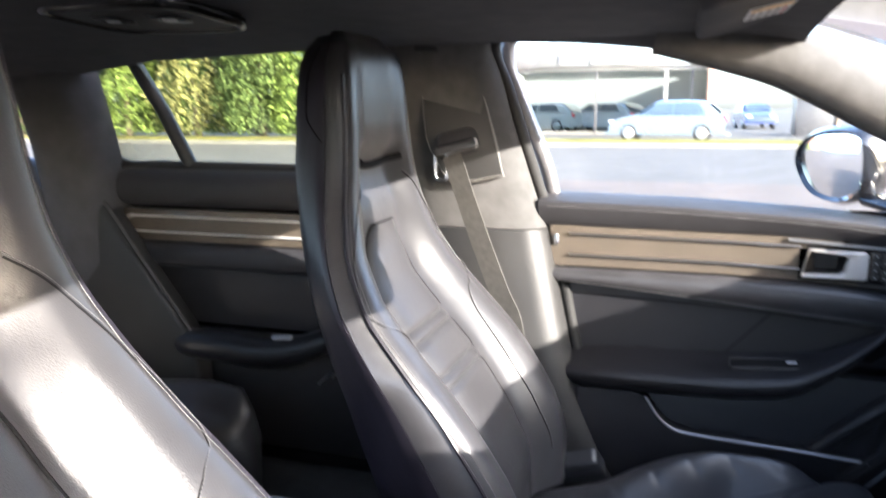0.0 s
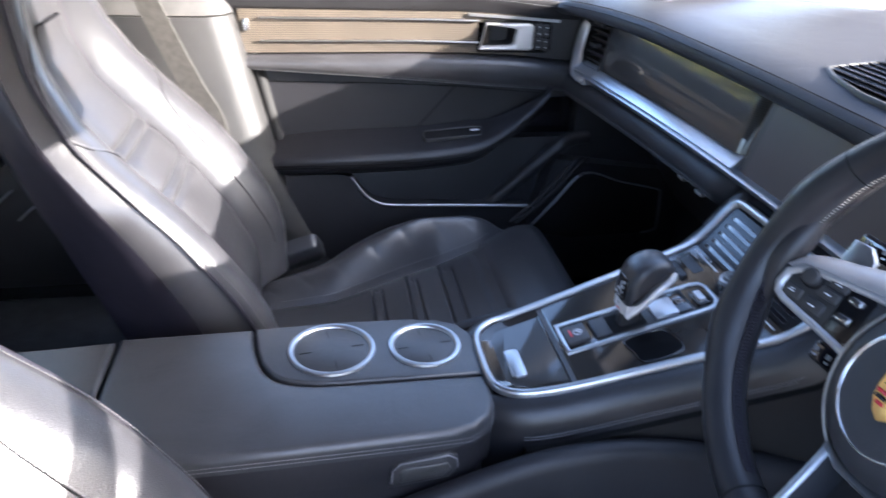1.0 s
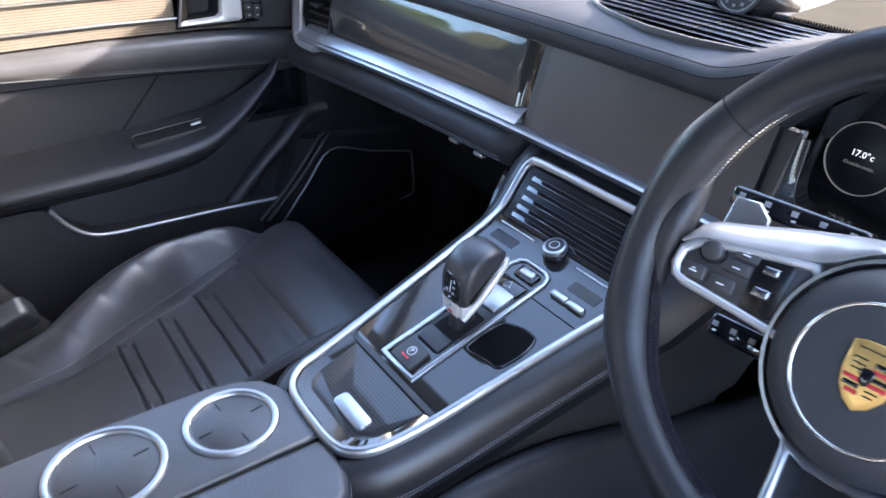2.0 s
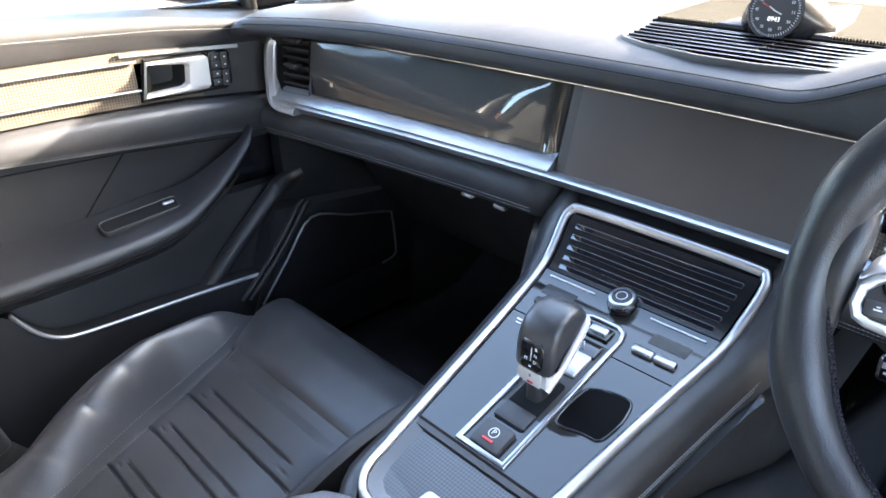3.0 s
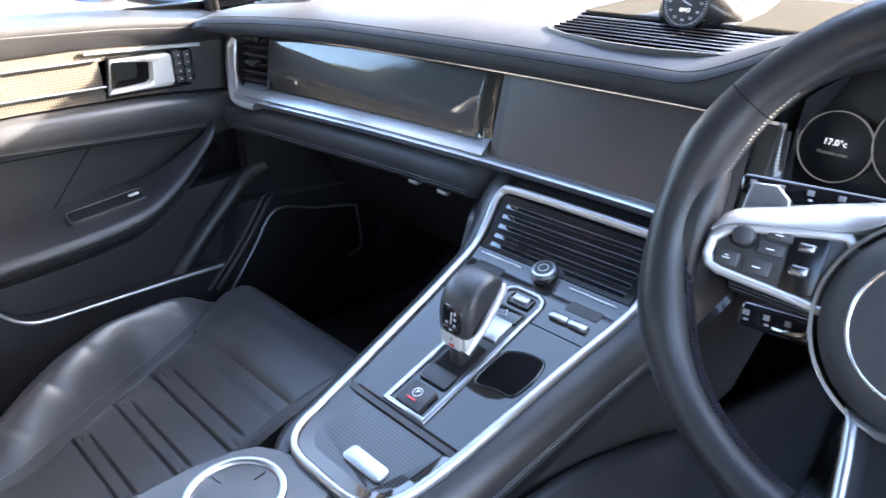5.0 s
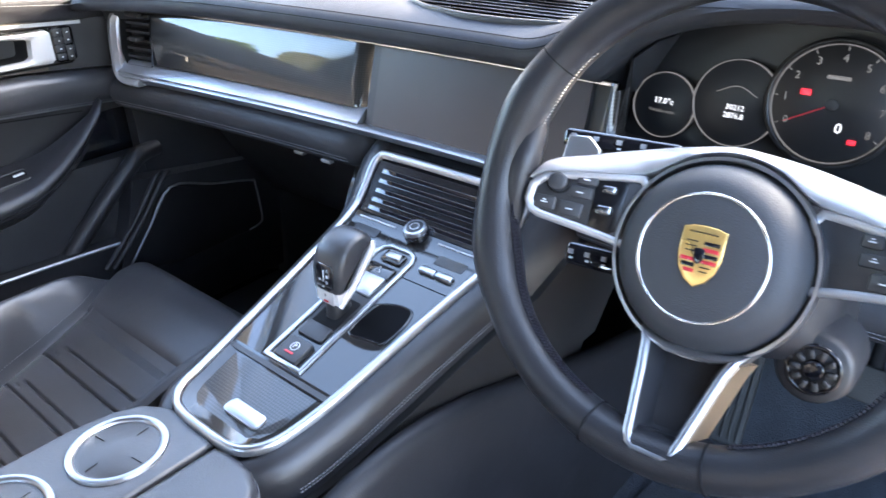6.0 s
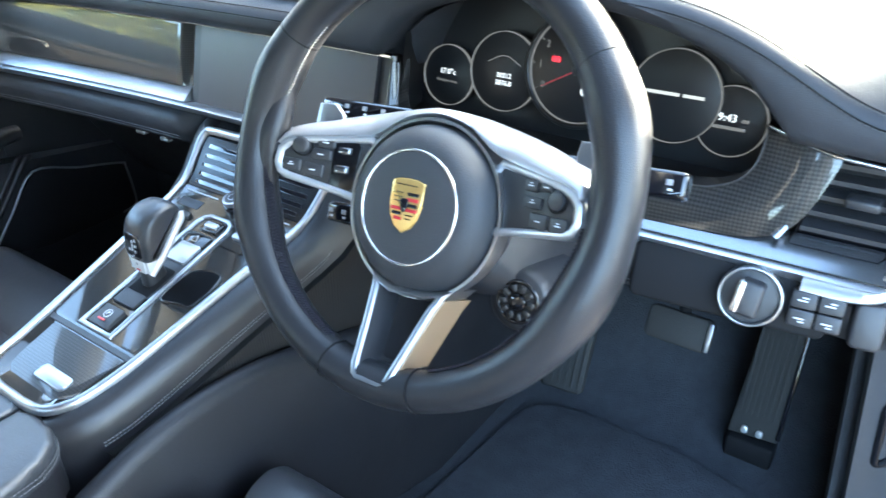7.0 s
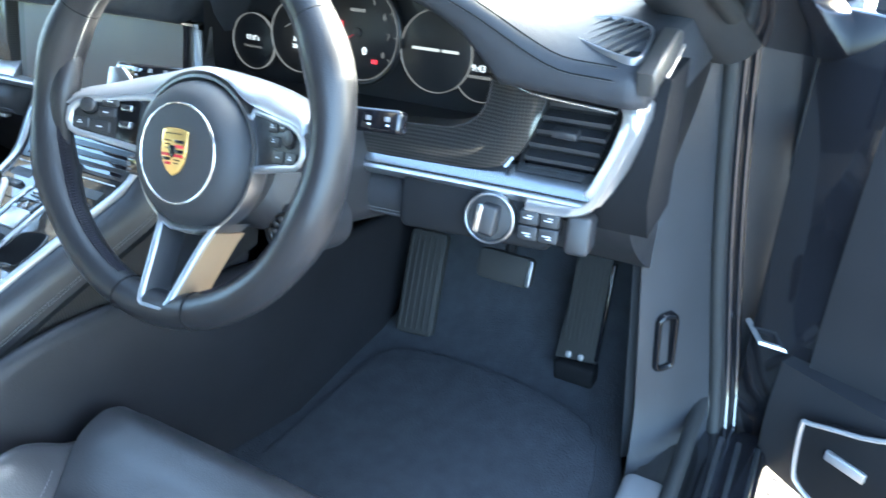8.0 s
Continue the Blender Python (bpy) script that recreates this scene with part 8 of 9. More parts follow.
rim_frame(bm, lvm, rrect(0.036, 0.094, 0.012), 0.0085, 0.030, 0.003, 0.006)
part("lever_grip", bm, LOUVRE_BLACK, lever)
bm = bmesh.new()
plate(bm, lvm @ Matrix.Translation((0, 0, -0.012)), rrect(0.026, 0.084, 0.008), 0.01, 0.001)
part("lever_well", bm, DEEP_BLACK, lever)
bm = bmesh.new()
slab(bm, lambda u, v: Vector((-0.60 + 1.18 * u, -0.735 - 0.085 * v, 0.322 - 0.012 * math.cos(2 * math.pi * v) - 0.02 * v)), 20, 8, (0, 0, -0.05))
setting("trim_sill_right", bm, PILLAR_PLASTIC, "dark grey plastic door sill", "door sill")
for yy in (-0.832, -0.857, -0.884):
    bm = bmesh.new()
    box(bm, (-0.45, yy - 0.0035, 0.318), (0.56, yy + 0.0035, 0.328), 0.002)
    setting("trim_sill_strip", bm, SATIN, "satin metal strip along the door sill", "sill strip")
bm = bmesh.new()
plate(bm, facing((0.393, -0.754, 0.3260), (0, -1, 0), (1, 0, 0)), rrect(0.060, 0.075, 0.014), 0.02, 0.003)
setting("trim_sill_cap", bm, SATIN_PAINT, "pale plastic cap on the sill", "sill cap")
bm = bmesh.new()
loops = []
for k in range(6):
    v = k / 5
    b = jamb(1.0, v)
    loops.append([b + Vector((0.25, 0.03, 0)), b + Vector((0.002, 0.004, 0)), b + Vector((0.004, -0.014, 0)), b + Vector((0.030, -0.022, 0)), b + Vector((0.050, -0.050, 0)), b + Vector((0.075, -0.075 - 0.03 * v, 0)), b + Vector((0.30, -0.10 - 0.04 * v, 0))])
loft(bm, loops)
setting("wall_hinge_post_right", bm, DARK_PLASTIC, "glossy black painted hinge post of the open door", "door post")
bm = bmesh.new()
tube(bm, [jamb(1.0, k / 10) + Vector((-0.004, -0.006, 0)) for k in range(11)], 0.010, 8)
setting("trim_jamb_seal", bm, RUBBER, "black rubber seal down the door post", "door seal")
for k_, (dx, dy) in enumerate(((0.012, -0.020), (0.030, -0.030))):
    bm = bmesh.new()
    tube(bm, [jamb(1.0, k / 10) + Vector((dx, dy, 0)) for k in range(11)], 0.006, 8)
    setting("trim_post_bead", bm, CAR_BLACK, "glossy bead down the painted door post", "door seal")
for s in (1, -1):
    bm = bmesh.new()
    box(bm, (-2.2, min(s * 0.80, s * 0.90), 0.18), (0.6, max(s * 0.80, s * 0.90), 0.325), 0.02)
    setting("wall_sill_" + ("left" if s > 0 else "right"), bm, CAR_BLACK, "glossy black lower body sill of the car", "car body")
hinge = thing("door_check", "black and steel door check strap between post and door", "door check", (0.72, -0.84, 0.5))
for z in (0.46, 0.78):
    bm = bmesh.new()
    box(bm, (0.63, -0.905, z - 0.025), (0.71, -0.865, z + 0.025), 0.006)
    part("hinge_leaf", bm, CAR_BLACK, hinge)
bm = bmesh.new()
tube(bm, [(0.640, -0.826, 0.492), (0.600, -0.850, 0.486), (0.600, -0.922, 0.482)], 0.0045, 6)
part("check_strap", bm, SATIN_PAINT, hinge)
# light mark on the carpet: floor mat
bm = bmesh.new()
loop = smooth_loop([(-0.15, -0.20), (0.10, -0.19), (0.40, -0.21), (0.56, -0.24), (0.585, -0.40), (0.57, -0.55), (0.50, -0.66), (0.20, -0.70), (-0.10, -0.69), (-0.17, -0.60), (-0.18, -0.30)], 4)
foot_cloth = thing("floor_mat", "black carpet mat in the driver's footwell", "floor mat", (0.2, -0.45, 0.274))
lid_rows = bmesh.new()
lid_block(lid_rows, loop, 0.272, 0.2775, 0.0025)
part("mat", lid_rows, CARPET, foot_cloth)

# ---- overhead fittings ----
visor = thing("sun_visor", "folded grey fabric sun visor with a printed warning label", "sun visor", (-0.1, 0.40, 1.30))
vm = facing((-0.105, 0.42, 1.293), (0, -1, 0), (0.96, 0, 0.20))
vm = vm @ Matrix.Rotation(math.pi, 4, "Y")
bm = bmesh.new()
plate(bm, vm, rrect(0.42, 0.155, 0.03), 0.018, 0.006)
part("visor_panel", bm, HEADLINER, visor)
bm = bmesh.new()
plate(bm, vm @ Matrix.Translation((-0.03, 0.01, 0.0015)), rrect(0.13, 0.055, 0.003), 0.002, 0.0003)
lab = part("warning_label", bm, ICON, visor, "pale printed label")
bar(vm @ Matrix.Translation((-0.03, 0.01, 0.001)), -0.045, 0, 0.03, 0.05, GOLD, lab, "label_block")
for k in range(5):
    bar(vm @ Matrix.Translation((-0.03, 0.01, 0.001)), 0.02, 0.02 - 0.01 * k, 0.075, 0.003, RED_MARK if k == 0 else ICON_GREY, lab, "print_bar")



rv = thing("rear_view_mirror", "black rear-view mirror hanging below the windscreen header", "mirror", (0.09, -0.10, 1.30))
rm = facing((0.085, -0.105, 1.208), (-0.25, -1, 0), (0.10, 0, 1))
bm = bmesh.new()
plate(bm, rm, rrect(0.215, 0.078, 0.03), 0.030, 0.008)
part("mirror_shell", bm, PLASTIC, rv)
bm = bmesh.new()
plate(bm, rm @ Matrix.Translation((0, 0, 0.001)), rrect(0.200, 0.064, 0.026), 0.002, 0.0005)
part("mirror_glass", bm, MIRROR, rv, "reflecting mirror glass")
bm = bmesh.new()
loft(bm, [[(x0 + a, -0.11 + b, z) for a, b in rrect(w, h, 0.015)] for x0, w, h, z in ((0.112, 0.04, 0.17, 1.230), (0.10, 0.07, 0.215, 1.265), (0.07, 0.10, 0.235, 1.305), (0.055, 0.13, 0.235, 1.33))])
part("sensor_housing", bm, PLASTIC, rv)


def grab_handle(x, y, z, ln, label):
    h = thing("grab_handle", label, "grab handle", (x, y, z))
    bm = bmesh.new()
    tube(bm, spline([(x - ln / 2, y, z + 0.012), (x - ln / 2 + 0.012, y - 0.022, z + 0.006), (x, y - 0.030, z + 0.006), (x + ln / 2 - 0.012, y - 0.022, z + 0.006), (x + ln / 2, y, z + 0.012)], 6), 0.011, 10)
    part("handle_bar", bm, SOFT_PLASTIC, h)
    for s in (-1, 1):
        bm = bmesh.new()
        box(bm, (x + s * ln / 2 - 0.019, y - 0.030, z - 0.002), (x + s * ln / 2 + 0.019, y + 0.018, z + 0.035), 0.008)
        part("handle_foot", bm, SOFT_PLASTIC, h)


grab_handle(-0.345, 0.592, 1.306, 0.18, "dark folded grab handle over the front passenger door")
grab_handle(-1.12, 0.60, 1.308, 0.19, "dark folded grab handle over the rear passenger door")
lampb = thing("roof_lamp", "flat dark reading lamp with a black rim in the headliner", "reading lamp", (-1.0, 0.26, 1.31))
bm = bmesh.new()
lm_ = facing((-0.965, 0.245, 1.304), (0, -1, 0.06), (-1, 0.25, 0))
plate(bm, lm_, rrect(0.20, 0.24, 0.045, 6), 0.03, 0.006)
part("lamp_panel", bm, SOFT_PLASTIC, lampb)
bm = bmesh.new()
rim_frame(bm, lm_ @ Matrix.Translation((0, 0, 0.001)), rrect(0.212, 0.252, 0.050, 6), 0.009, 0.012, 0.003, 0.003)
part("lamp_rim", bm, LOUVRE_BLACK, lampb)
for dy in (-0.05, 0.05):
    bm = bmesh.new()
    plate(bm, lm_ @ Matrix.Translation((0.01, dy, 0.003)), rrect(0.055, 0.050, 0.012), 0.004, 0.002)
    lens = part("lamp_lens", bm, LOUVRE_BLACK, lampb)
    bm = bmesh.new()
    plate(bm, lm_ @ Matrix.Translation((0.01, dy, 0.005)), rrect(0.014, 0.020, 0.004), 0.003, 0.001)
    part("lamp_button", bm, SATIN_PAINT, lens)


# ---- door mirror outside the passenger window ----
mir = thing("door_mirror", "black oval door mirror outside the passenger window", "door mirror", (0.12, 0.95, 1.0))
mm = facing((0.100, 0.985, 1.048), (0.50, -0.87, 0.0), (-0.055, -0.032, 1))
oval = [(q.x, q.y) for q in spline([(-0.092, 0.005, 0), (-0.075, 0.045, 0), (-0.02, 0.066, 0), (0.06, 0.068, 0), (0.088, 0.045, 0), (0.085, -0.03, 0), (0.03, -0.062, 0), (-0.05, -0.05, 0)], 5, True)]
bm = bmesh.new()
plate(bm, mm @ Matrix.Translation((0, 0, 0.0025)), inset(oval, 0.001), 0.004, 0.001)
part("mirror_glass", bm, MIRROR, mir, "reflecting mirror glass")
bm = bmesh.new()
loft(bm, [at_level(mm, inset(oval, 0.002), 0.002), at_level(mm, inset(oval, -0.006), 0.010), at_level(mm, inset(oval, -0.014), -0.004), at_level(mm, inset(oval, -0.010), -0.05), at_level(mm, inset(oval, 0.015), -0.09), at_level(mm, [(x * 0.3, y * 0.3) for x, y in oval], -0.105)], False)
bm.faces.new([bm.verts.new(q) for q in at_level(mm, [(x * 0.3, y * 0.3) for x, y in oval], -0.105)])
part("mirror_shell", bm, CAR_BLACK, mir)
bm = bmesh.new()
tube(bm, [(0.16, 0.93, 0.99), (0.22, 0.86, 0.975), (0.27, 0.82, 0.965)], 0.022, 10, flat=0.7)
part("mirror_arm", bm, CAR_BLACK, mir)
bm = bmesh.new()
tube(bm, [(0.245, 0.795, 0.965), (0.225, 0.775, 1.04), (0.205, 0.755, 1.10)], 0.013, 8)
part("quarter_post", bm, RUBBER, mir)

# ---- outside ----
ASPHALT = material("asphalt", (0.068, 0.066, 0.064), 0.85, grain=0.8, grain_size=0.02, vary=0.18, vary_size=1.5, spec=0.3)
PAVING = material("block_paving", (0.082, 0.068, 0.060), 0.8, grain=0.7, grain_size=0.03, vary=0.18, vary_size=0.7, spec=0.3)
GRASS = material("grass", (0.14, 0.13, 0.035), 0.95, grain=1.0, grain_size=0.05, vary=0.4, vary_size=0.6, spec=0.1)
KERB = material("kerb_stone", (0.14, 0.133, 0.12), 0.85, grain=0.6, grain_size=0.01, vary=0.15, vary_size=0.3)
LEAF = material("conifer_leaf", (0.115, 0.165, 0.036), 0.75, vary=0.45, vary_size=0.5, spec=0.25)
LEAF_OLIVE = material("olive_conifer_leaf", (0.17, 0.17, 0.065), 0.75, vary=0.4, vary_size=0.6, spec=0.25)
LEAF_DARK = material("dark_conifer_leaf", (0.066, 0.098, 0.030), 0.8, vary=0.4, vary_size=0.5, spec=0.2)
BARK = material("bark", (0.13, 0.10, 0.075), 0.9, grain=0.9, grain_size=0.03, vary=0.25, vary_size=0.2)
WHITE_PANEL = material("white_cladding", (0.30, 0.30, 0.30), 0.5, vary=0.05, vary_size=1.0)
GREY_PANEL = material("grey_fascia", (0.12, 0.12, 0.12), 0.5, vary=0.06, vary_size=1.0)
CAR_SILVER = material("car_paint_silver", (0.15, 0.20, 0.25), 0.25, metal=0.5, coat=1.0)
CAR_WHITE = material("car_paint_white", (0.34, 0.35, 0.36), 0.25, coat=1.0, vary=0.02)
CAR_BLUE = material("car_paint_blue", (0.04, 0.06, 0.16), 0.2, coat=1.0)
CAR_GLASS = material("car_window_glass", (0.04, 0.06, 0.08), 0.06, coat=1.0)
BRICK_WALL = material("brick_wall", (0.35, 0.20, 0.15), 0.85, grain=0.6, grain_size=0.04, vary=0.2, vary_size=0.5)
ROOF_TILE = material("roof_tile", (0.36, 0.17, 0.09), 0.8, grain=0.6, grain_size=0.06, vary=0.2, vary_size=0.6)
GREYS = material("dark_frame", (0.06, 0.06, 0.065), 0.4)

bm = bmesh.new()
slab(bm, lambda u, v: Vector((-600 + 1200 * u, -600 + 1200 * v, 0)), 30, 30, (0, 0, -0.2))
setting("ground", bm, ASPHALT, "worn grey asphalt reaching to the horizon", "ground")
bm = bmesh.new()
slab(bm, lambda u, v: Vector((-60 + 120 * u, -9.0 + 20.5 * v, 0.012)), 24, 10, (0, 0, -0.01))
setting("pavement", bm, PAVING, "sunlit pinkish paved forecourt round the car", "pavement")
bm = bmesh.new()
slab(bm, lambda u, v: Vector((-60 + 120 * u, 22.6 + 3.2 * v, 0.12 + 0.03 * math.sin(9 * u + 5 * v))), 60, 6, (0, 0, -0.2))
setting("ground_verge", bm, GRASS, "yellow-green grass verge across the road", "grass verge")
bm = bmesh.new()
box(bm, (-60, 22.42, -0.05), (60, 22.58, 0.13), 0.02)
setting("trim_kerb", bm, KERB, "pale stone kerb along the road", "kerb")


def conifer(base, seed, height, radius, mat, dark):
    rnd = random.Random(seed)
    tr = thing("conifer_tree", "dense green conifer in a tall roadside hedge", "tree", base, "roadside conifers")
    b = Vector(base)
    bm = bmesh.new()
    tube(bm, [b + Vector((0, 0, height * k / 5)) for k in range(6)], [0.16 * (1 - k / 6) + 0.01 for k in range(6)], 7)
    part("trunk", bm, BARK, tr)
    # the inner layer's darker leaf colour paints the shaded gaps of the crown
    for nm, m_, count, shrink in (("shaded_inner_foliage", dark, 5200, 0.72), ("foliage", mat, 9000, 1.0)):
        verts, faces = [], []
        for k in range(count):
            h = rnd.random() ** 0.85
            a = rnd.random() * 2 * math.pi
            lump = 0.82 + 0.46 * noise.noise(Vector((2.2 * math.cos(a) + seed, 2.2 * math.sin(a), h * 5))) + 0.12 * noise.noise(Vector((6 * math.cos(a), 6 * math.sin(a) + seed, h * 14)))
            rr = radius * shrink * lump * (1 - 0.48 * h ** 2.0) * (0.72 + 0.3 * rnd.random())
            c = b + Vector((rr * math.cos(a), rr * math.sin(a), 0.12 + h * height))
            s = 0.055 + 0.070 * rnd.random()
            n1 = Vector((rnd.gauss(0, 1), rnd.gauss(0, 1), rnd.gauss(0, 0.7))).normalized()
            n2 = n1.cross(Vector((rnd.gauss(0, 1), rnd.gauss(0, 1), rnd.gauss(0, 1)))).normalized()
            i = len(verts)
            verts += [c - n1 * s - n2 * s * 0.3, c + n2 * s * 0.5 - n1 * s * 0.2, c + n1 * s * 1.2, c - n2 * s * 0.5]
            faces.append((i, i + 1, i + 2, i + 3))
        me = bpy.data.meshes.new(nm)
        me.from_pydata([v - b for v in verts], [], faces)
        me.materials.append(m_)
        ob = new(nm, me)
        ob.parent = tr
    return tr


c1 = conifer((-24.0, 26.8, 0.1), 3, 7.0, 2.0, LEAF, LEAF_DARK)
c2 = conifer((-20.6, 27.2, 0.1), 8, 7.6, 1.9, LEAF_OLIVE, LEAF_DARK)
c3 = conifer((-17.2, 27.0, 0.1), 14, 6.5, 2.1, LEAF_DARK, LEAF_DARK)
for src, x, y, rz, sc in ((c2, -27.6, 27.0, 100, 1.0), (c1, -15.0, 27.2, 200, 1.0), (c2, -12.4, 26.9, 250, 1.0), (c3, -22.3, 28.6, 40, 1.0), (c1, -10.2, 27.3, 300, 1.0), (c3, -30.6, 27.4, 120, 1.0), (c1, -33.5, 27.0, 20, 1.0), (c2, -18.6, 28.8, 75, 1.0), (c1, -26.0, 29.0, 310, 1.0)):
    copy_thing(src, pose(x, y, 0.1, 0, 0, rz))


def bare_tree(base, seed, height):
    rnd = random.Random(seed)
    tr = thing("bare_tree", "leafless winter tree with thin brown branches", "tree", base, "bare trees")
    b = Vector(base)
    bm = bmesh.new()

    def grow(p, d, ln, r, lev):
        q = p + d * ln
        tube(bm, [p, (p + q) / 2 + Vector((rnd.gauss(0, 1), rnd.gauss(0, 1), 0)) * ln * 0.05, q], [r, r * 0.8, r * 0.6], 5)
        if lev:
            for _ in range(4):
                e = (d + Vector((rnd.gauss(0, 0.55), rnd.gauss(0, 0.55), rnd.gauss(0.15, 0.3)))).normalized()
                grow(p + d * ln * (0.55 + 0.45 * rnd.random()), e, ln * 0.62, r * 0.5, lev - 1)

    grow(b, Vector((0, 0, 1)), height * 0.42, height * 0.03, 4)
    part("branches", bm, BARK, tr)


bare_tree((6.6, 44.0, 0.0), 5, 5.5)
bare_tree((8.2, 47.0, 0.0), 6, 6.0)
bare_tree((9.6, 33.0, 0.0), 7, 4.2)
bare_tree((11.0, 31.0, 0.0), 9, 3.6)
bare_tree((13.5, 40.0, 0.0), 11, 6.0)


def showroom():
    sh = thing("showroom", "white-framed glass car showroom with a grey sign fascia", "building", (-3.9, 36.0, 0.0))
    x0, x1, y = -8.6, 1.0, 34.0
    bm = bmesh.new()
    box(bm, (x0, y + 5.0, 0), (x1, y + 5.2, 3.0), 0.02)
    box(bm, (x0, y + 0.1, 0), (x0 + 0.2, y + 5.0, 3.0), 0.02)
    box(bm, (x1 - 0.2, y + 0.1, 0), (x1, y + 5.0, 3.0), 0.02)
    part("wall", bm, WHITE_PANEL, sh)
    bm = bmesh.new()
    box(bm, (x0 - 0.1, y - 0.3, 3.0), (x1 + 0.1, y + 0.4, 3.08), 0.03)
    box(bm, (x0 - 0.1, y + 4.6, 3.0), (x1 + 0.1, y + 5.3, 3.08), 0.03)
    box(bm, (x0 - 0.1, y + 0.4, 3.0), (x0 + 0.4, y + 4.6, 3.08), 0)
    box(bm, (x1 - 0.4, y + 0.4, 3.0), (x1 + 0.1, y + 4.6, 3.08), 0)
    roof = part("roof", bm, GREY_PANEL, sh)
    # unseen glazed opening, added to let daylight into the showroom
    bm = bmesh.new()
    box(bm, (x0 + 0.4, y + 0.4, 3.02), (x1 - 0.4, y + 4.6, 3.05), 0)
    part("added_roof_glass", bm, GLASS_SHOP, roof).visible_shadow = False
    bm = bmesh.new()
    box(bm, (-7.75, y - 0.35, 3.0), (-1.38, y - 0.305, 3.72), 0.02)
    fas = part("fascia", bm, GREY_PANEL, sh, "grey sign fascia")
    for cx, w in ((-5.08, 1.25), (-3.24, 2.15)):
        bm = bmesh.new()
        box(bm, (cx - w / 2, y - 0.41, 3.14), (cx + w / 2, y - 0.35, 3.54), 0.01)
        part("sign_bar", bm, WHITE_PANEL, fas, "pale unreadable sign lettering")
    bm = bmesh.new()
    box(bm, (x0, y - 0.1, 2.85), (x1, y + 0.1, 2.996), 0.01)
    part("lintel", bm, WHITE_PANEL, sh)
    for px, w, mt in ((x0 + 0.2, 0.38, WHITE_PANEL), (-4.05, 0.10, GREYS), (-1.0, 0.14, WHITE_PANEL), (0.1, 0.08, GREYS), (x1 - 0.06, 0.12, GREYS)):
        bm = bmesh.new()
        box(bm, (px - w / 2, y - 0.12, 0), (px + w / 2, y + 0.08, 2.848), 0.01)
        part("mullion", bm, mt, sh)
    edges = [x0 + 0.42, -4.12, -1.1, 0.04, x1 - 0.14]
    for a, b in zip(edges, edges[1:]):
        bm = bmesh.new()
        box(bm, (a + 0.06, y, 0.15), (b - 0.02, y + 0.03, 2.84), 0)
        part("pane", bm, GLASS_SHOP, sh)
    bm = bmesh.new()
    box(bm, (x0, y - 0.1, 0), (x1, y + 0.1, 0.14), 0.01)
    part("plinth", bm, KERB, sh)
    bm = bmesh.new()
    box(bm, (x0 + 0.2, y + 0.2, 0.0), (x1 - 0.2, y + 5.0, 0.05), 0)
    part("showroom_floor", bm, KERB, sh)


GLASS_SHOP = pane_glass("shop_window_glass", (0.80, 0.85, 0.86), 0.04)
showroom()


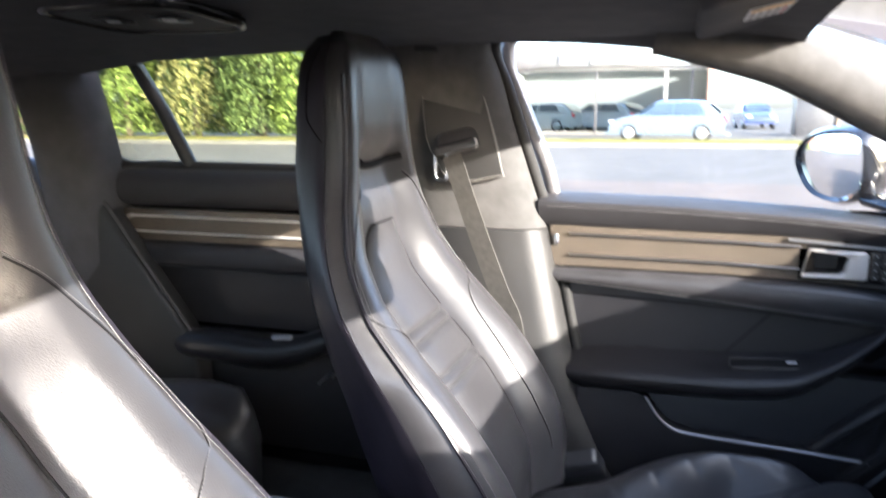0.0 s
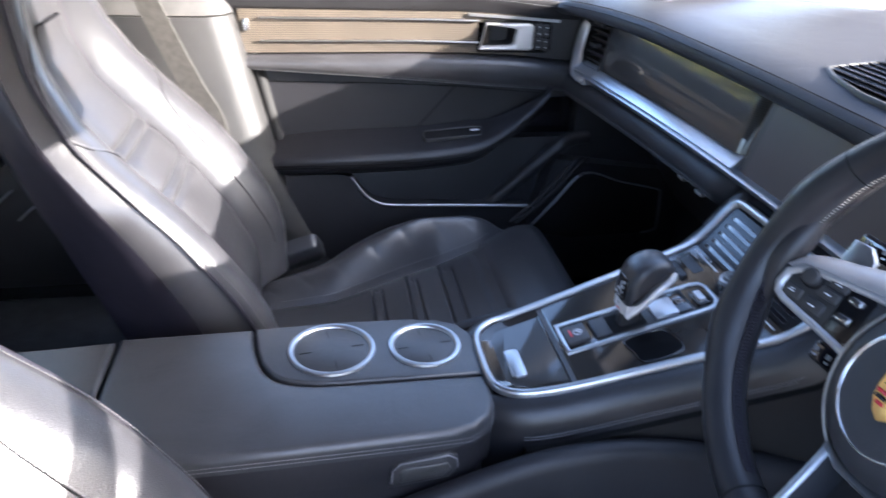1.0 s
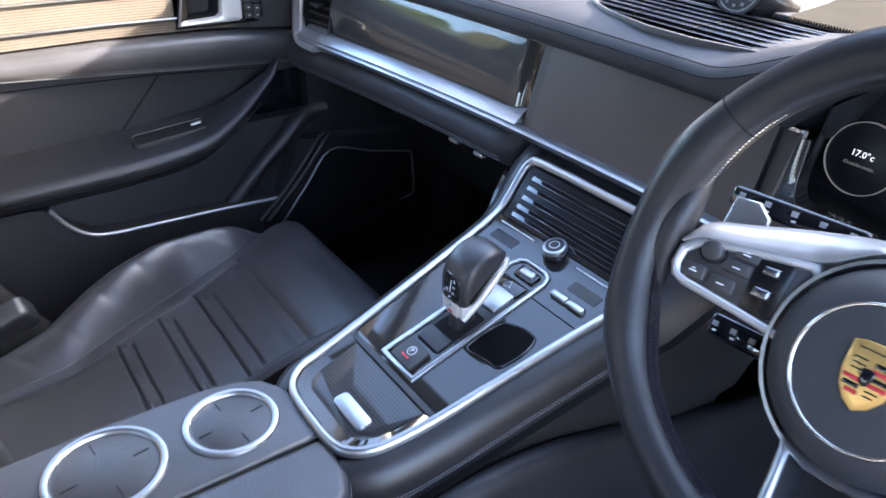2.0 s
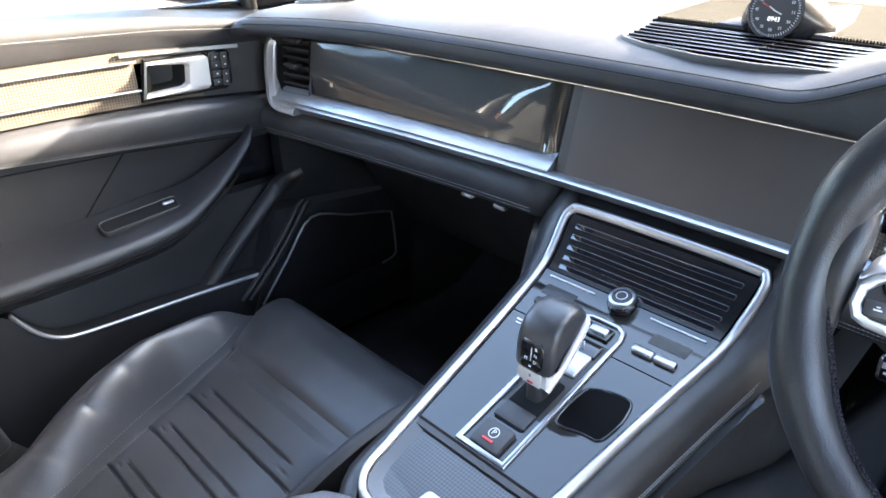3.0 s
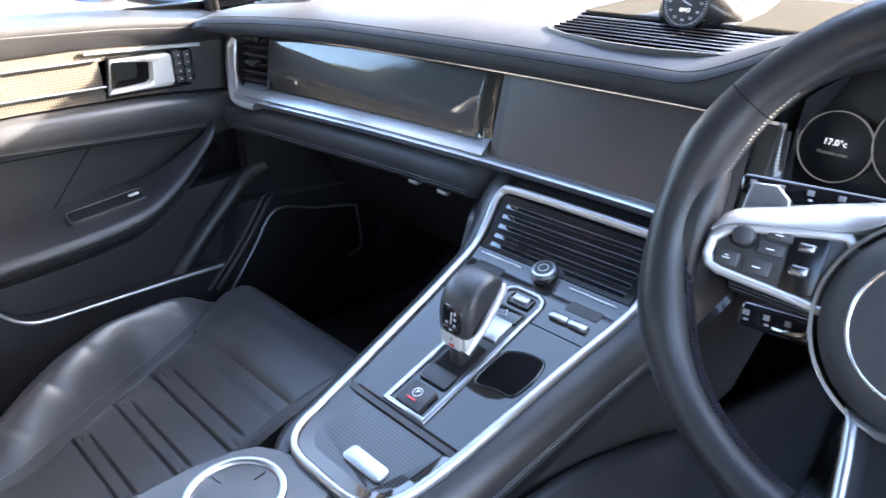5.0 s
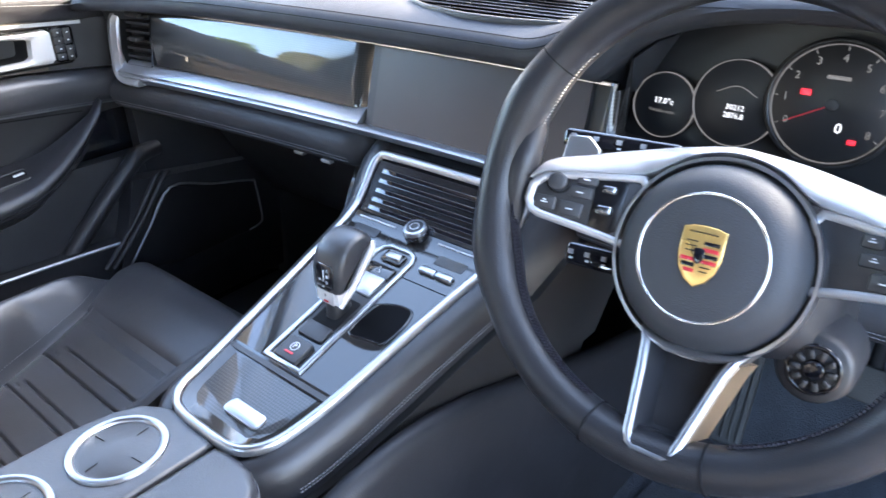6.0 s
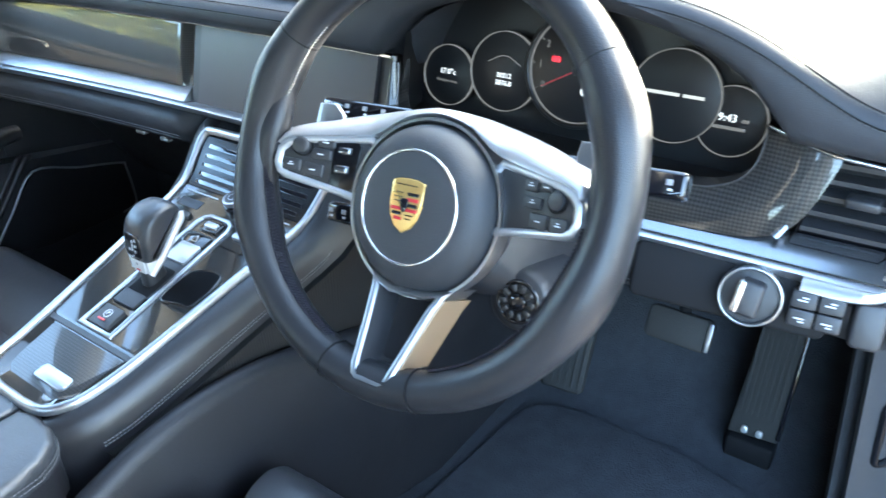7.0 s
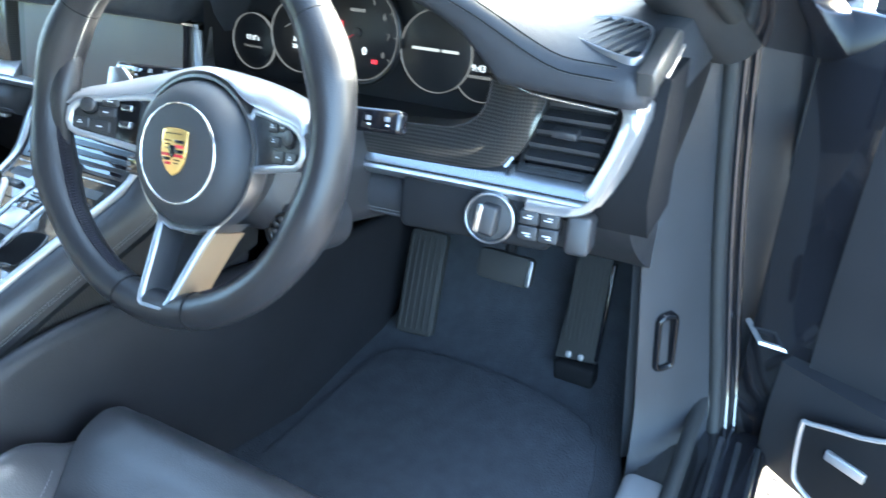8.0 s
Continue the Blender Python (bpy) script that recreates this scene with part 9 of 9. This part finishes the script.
def small_car(base, yaw, paint, label, length=4.1):
    """A hatchback with body, windows, wheels and lamps."""
    m = Matrix.Translation(base) @ Matrix.Rotation(radians(yaw), 4, "Z")
    c = thing("parked_car", label, "car", base, "parked cars")
    L, W, H = length, 1.72, 1.46

    def hull(bm, prof, w0, w1, pw=0.0):
        n = len(prof)
        loops = []
        for t in (-1, -0.85, -0.4, 0.4, 0.85, 1):
            k = 1 - 0.10 * abs(t) ** 4
            loops.append([m @ Vector((x * (1 - 0.03 * abs(t) ** 3), t * (w0 + (w1 - w0) * max(0, z - 0.8) / 0.66) / 2, 0.24 + (z - 0.24) * k)) for x, z in prof])
        loft(bm, loops)

    body = [(-L / 2, 0.30), (-L / 2 - 0.02, 0.62), (-L / 2 + 0.06, 0.92), (-L * 0.30, 0.98), (L * 0.20, 0.97), (L * 0.40, 0.84), (L / 2 - 0.04, 0.66), (L / 2, 0.40), (L / 2 - 0.06, 0.26), (-L / 2 + 0.1, 0.26)]
    body = [(q.x, q.z) for q in spline([(x, 0, z) for x, z in body], 3, True)]
    bm = bmesh.new()
    hull(bm, body, W, W * 0.9)
    b = part("body", bm, paint, c, sharp=0.5)
    roof = [(-L / 2 + 0.10, 0.96), (-L * 0.36, 1.36), (-L * 0.22, 1.45), (0.02 * L, 1.45), (L * 0.10, 1.38), (L * 0.24, 0.97)]
    roof = [(q.x, q.z) for q in spline([(x, 0, z) for x, z in roof], 3)]
    bm = bmesh.new()
    hull(bm, roof, W * 0.93, W * 0.74)
    part("cabin", bm, paint, c, sharp=0.5)
    for s in (-1, 1):
        for xa, xb, xc, xd in ((-L * 0.33, -L * 0.07, -L * 0.08, -L * 0.27), (-L * 0.05, L * 0.18, L * 0.075, -L * 0.06)):
            bm = bmesh.new()
            y0, y1 = s * (W * 0.935 / 2), s * (W * 0.80 / 2)
            vs = [bm.verts.new(m @ Vector(q)) for q in ((xa, y0, 1.0), (xb, y0, 1.0), (xc, y1, 1.34), (xd, y1, 1.34))]
            vb = [bm.verts.new(m @ Vector((q[0], q[1] - s * 0.03, q[2]))) for q in ((xa, y0, 1.0), (xb, y0, 1.0), (xc, y1, 1.34), (xd, y1, 1.34))]
            bm.faces.new(vs), bm.faces.new(vb[::-1])
            quadstrip(bm, vs, vb)
            part("side_window", bm, CAR_GLASS, c)
    for x0, z0, x1, z1 in ((L * 0.225, 1.0, L * 0.115, 1.36), (-L / 2 + 0.12, 1.02, -L * 0.37, 1.34)):
        bm = bmesh.new()
        loops = [[m @ Vector((x0 + 0.03 * (1 if x0 > 0 else -1), y, z0)) for y in (-0.66, 0.66)] + [m @ Vector((x1 + 0.03 * (1 if x0 > 0 else -1), y, z1)) for y in (0.55, -0.55)]]
        loops.append([q - m.to_3x3() @ Vector((0.04 if x0 > 0 else -0.04, 0, 0)) for q in loops[0]])
        loft(bm, loops)
        part("windscreen", bm, CAR_GLASS, c)
    for x in (-L * 0.31, L * 0.31):
        for s in (-1, 1):
            wm_ = m @ facing((x, s * 0.80, 0.31), (1, 0, 0) if s < 0 else (-1, 0, 0), (0, 0, 1))
            bm = bmesh.new()
            loft(bm, [at_level(wm_, disc(r, 24), z) for r, z in ((0.29, -0.14), (0.31, -0.10), (0.31, 0.03), (0.29, 0.06), (0.21, 0.065))])
            w = part("wheel", bm, RUBBER, c)
            bm = bmesh.new()
            plate(bm, wm_ @ Matrix.Translation((0, 0, 0.072)), disc(0.205, 24), 0.02, 0.01)
            part("rim", bm, SATIN_PAINT, w)
    for s in (-1, 1):
        bm = bmesh.new()
        box(bm, (L / 2 - 0.26, s * 0.62 - 0.16, 0.62), (L / 2 - 0.02, s * 0.62 + 0.16, 0.75), 0.04, m)
        part("headlight", bm, ICON, c)
        bm = bmesh.new()
        box(bm, (-L / 2 - 0.03, s * 0.66 - 0.10, 0.70), (-L / 2 + 0.10, s * 0.66 + 0.10, 0.92), 0.03, m)
        part("tail_lamp", bm, RED_ENAMEL, c)
    return c


small_car((-0.75, 27.4, 0.0), 176, CAR_SILVER, "pale silver-blue hatchback parked on the forecourt", 4.0)
small_car((3.7, 46.0, 0.0), -84, CAR_BLUE, "dark blue car parked far off", 4.2)
small_car((-7.2, 37.0, 0.05), 165, CAR_WHITE, "white car inside the showroom", 4.3)
small_car((-4.0, 37.2, 0.05), 150, CAR_WHITE, "white car inside the showroom", 4.3)


def house(base, w, d, h, label):
    hs = thing("house", label, "house", base)
    x, y, z = base
    bm = bmesh.new()
    box(bm, (x - w / 2, y - d / 2, z), (x + w / 2, y + d / 2, z + h), 0.02)
    part("wall", bm, BRICK_WALL, hs)
    bm = bmesh.new()
    loft(bm, [[(x + s * (w / 2 + 0.3), y - d / 2 - 0.4, z + h), (x + s * (w / 2 + 0.3), y, z + h + d * 0.45), (x + s * (w / 2 + 0.3), y + d / 2 + 0.4, z + h)] for s in (-1, 1)])
    part("roof", bm, ROOF_TILE, hs)
    for i in range(3):
        for zz in (0.9, 3.4):
            wx = x - w / 3 + w / 3 * i
            bm = bmesh.new()
            box(bm, (wx - 0.65, y - d / 2 - 0.04, z + zz), (wx + 0.65, y - d / 2 + 0.05, z + zz + 1.2), 0.01)
            wn_ = part("window", bm, WHITE_PANEL, hs)
            bm = bmesh.new()
            box(bm, (wx - 0.55, y - d / 2 - 0.06, z + zz + 0.1), (wx + 0.55, y - d / 2 - 0.02, z + zz + 1.1), 0)
            part("pane", bm, CAR_GLASS, wn_)


house((-41.0, 30.0, 0), 11, 8, 5.2, "brick house with an orange tiled roof across the road")


def shed():
    sd = thing("shed", "low dark grey shed beside the forecourt", "shed", (4.9, 33.6, 0.0))
    bm = bmesh.new()
    box(bm, (4.25, 33.0, 0.0), (5.6, 34.4, 1.5), 0.02)
    part("wall", bm, GREYS, sd)
    bm = bmesh.new()
    loft(bm, [[(4.15, y, 1.5), (4.15, y, 1.58), (5.7, y, 1.72), (5.7, y, 1.5)] for y in (32.9, 34.5)])
    part("roof", bm, GREY_PANEL, sd)
    post = thing("brown_post", "tall brown brick post at the corner of the showroom", "post", (0.9, 33.4, 0.0))
    bm = bmesh.new()
    box(bm, (0.72, 33.2, 0.0), (1.04, 33.6, 3.1), 0.02)
    part("post_shaft", bm, BRICK_WALL, post)
    bm = bmesh.new()
    box(bm, (0.68, 33.16, 3.1), (1.08, 33.64, 3.18), 0.015)
    part("post_cap", bm, KERB, post)


shed()
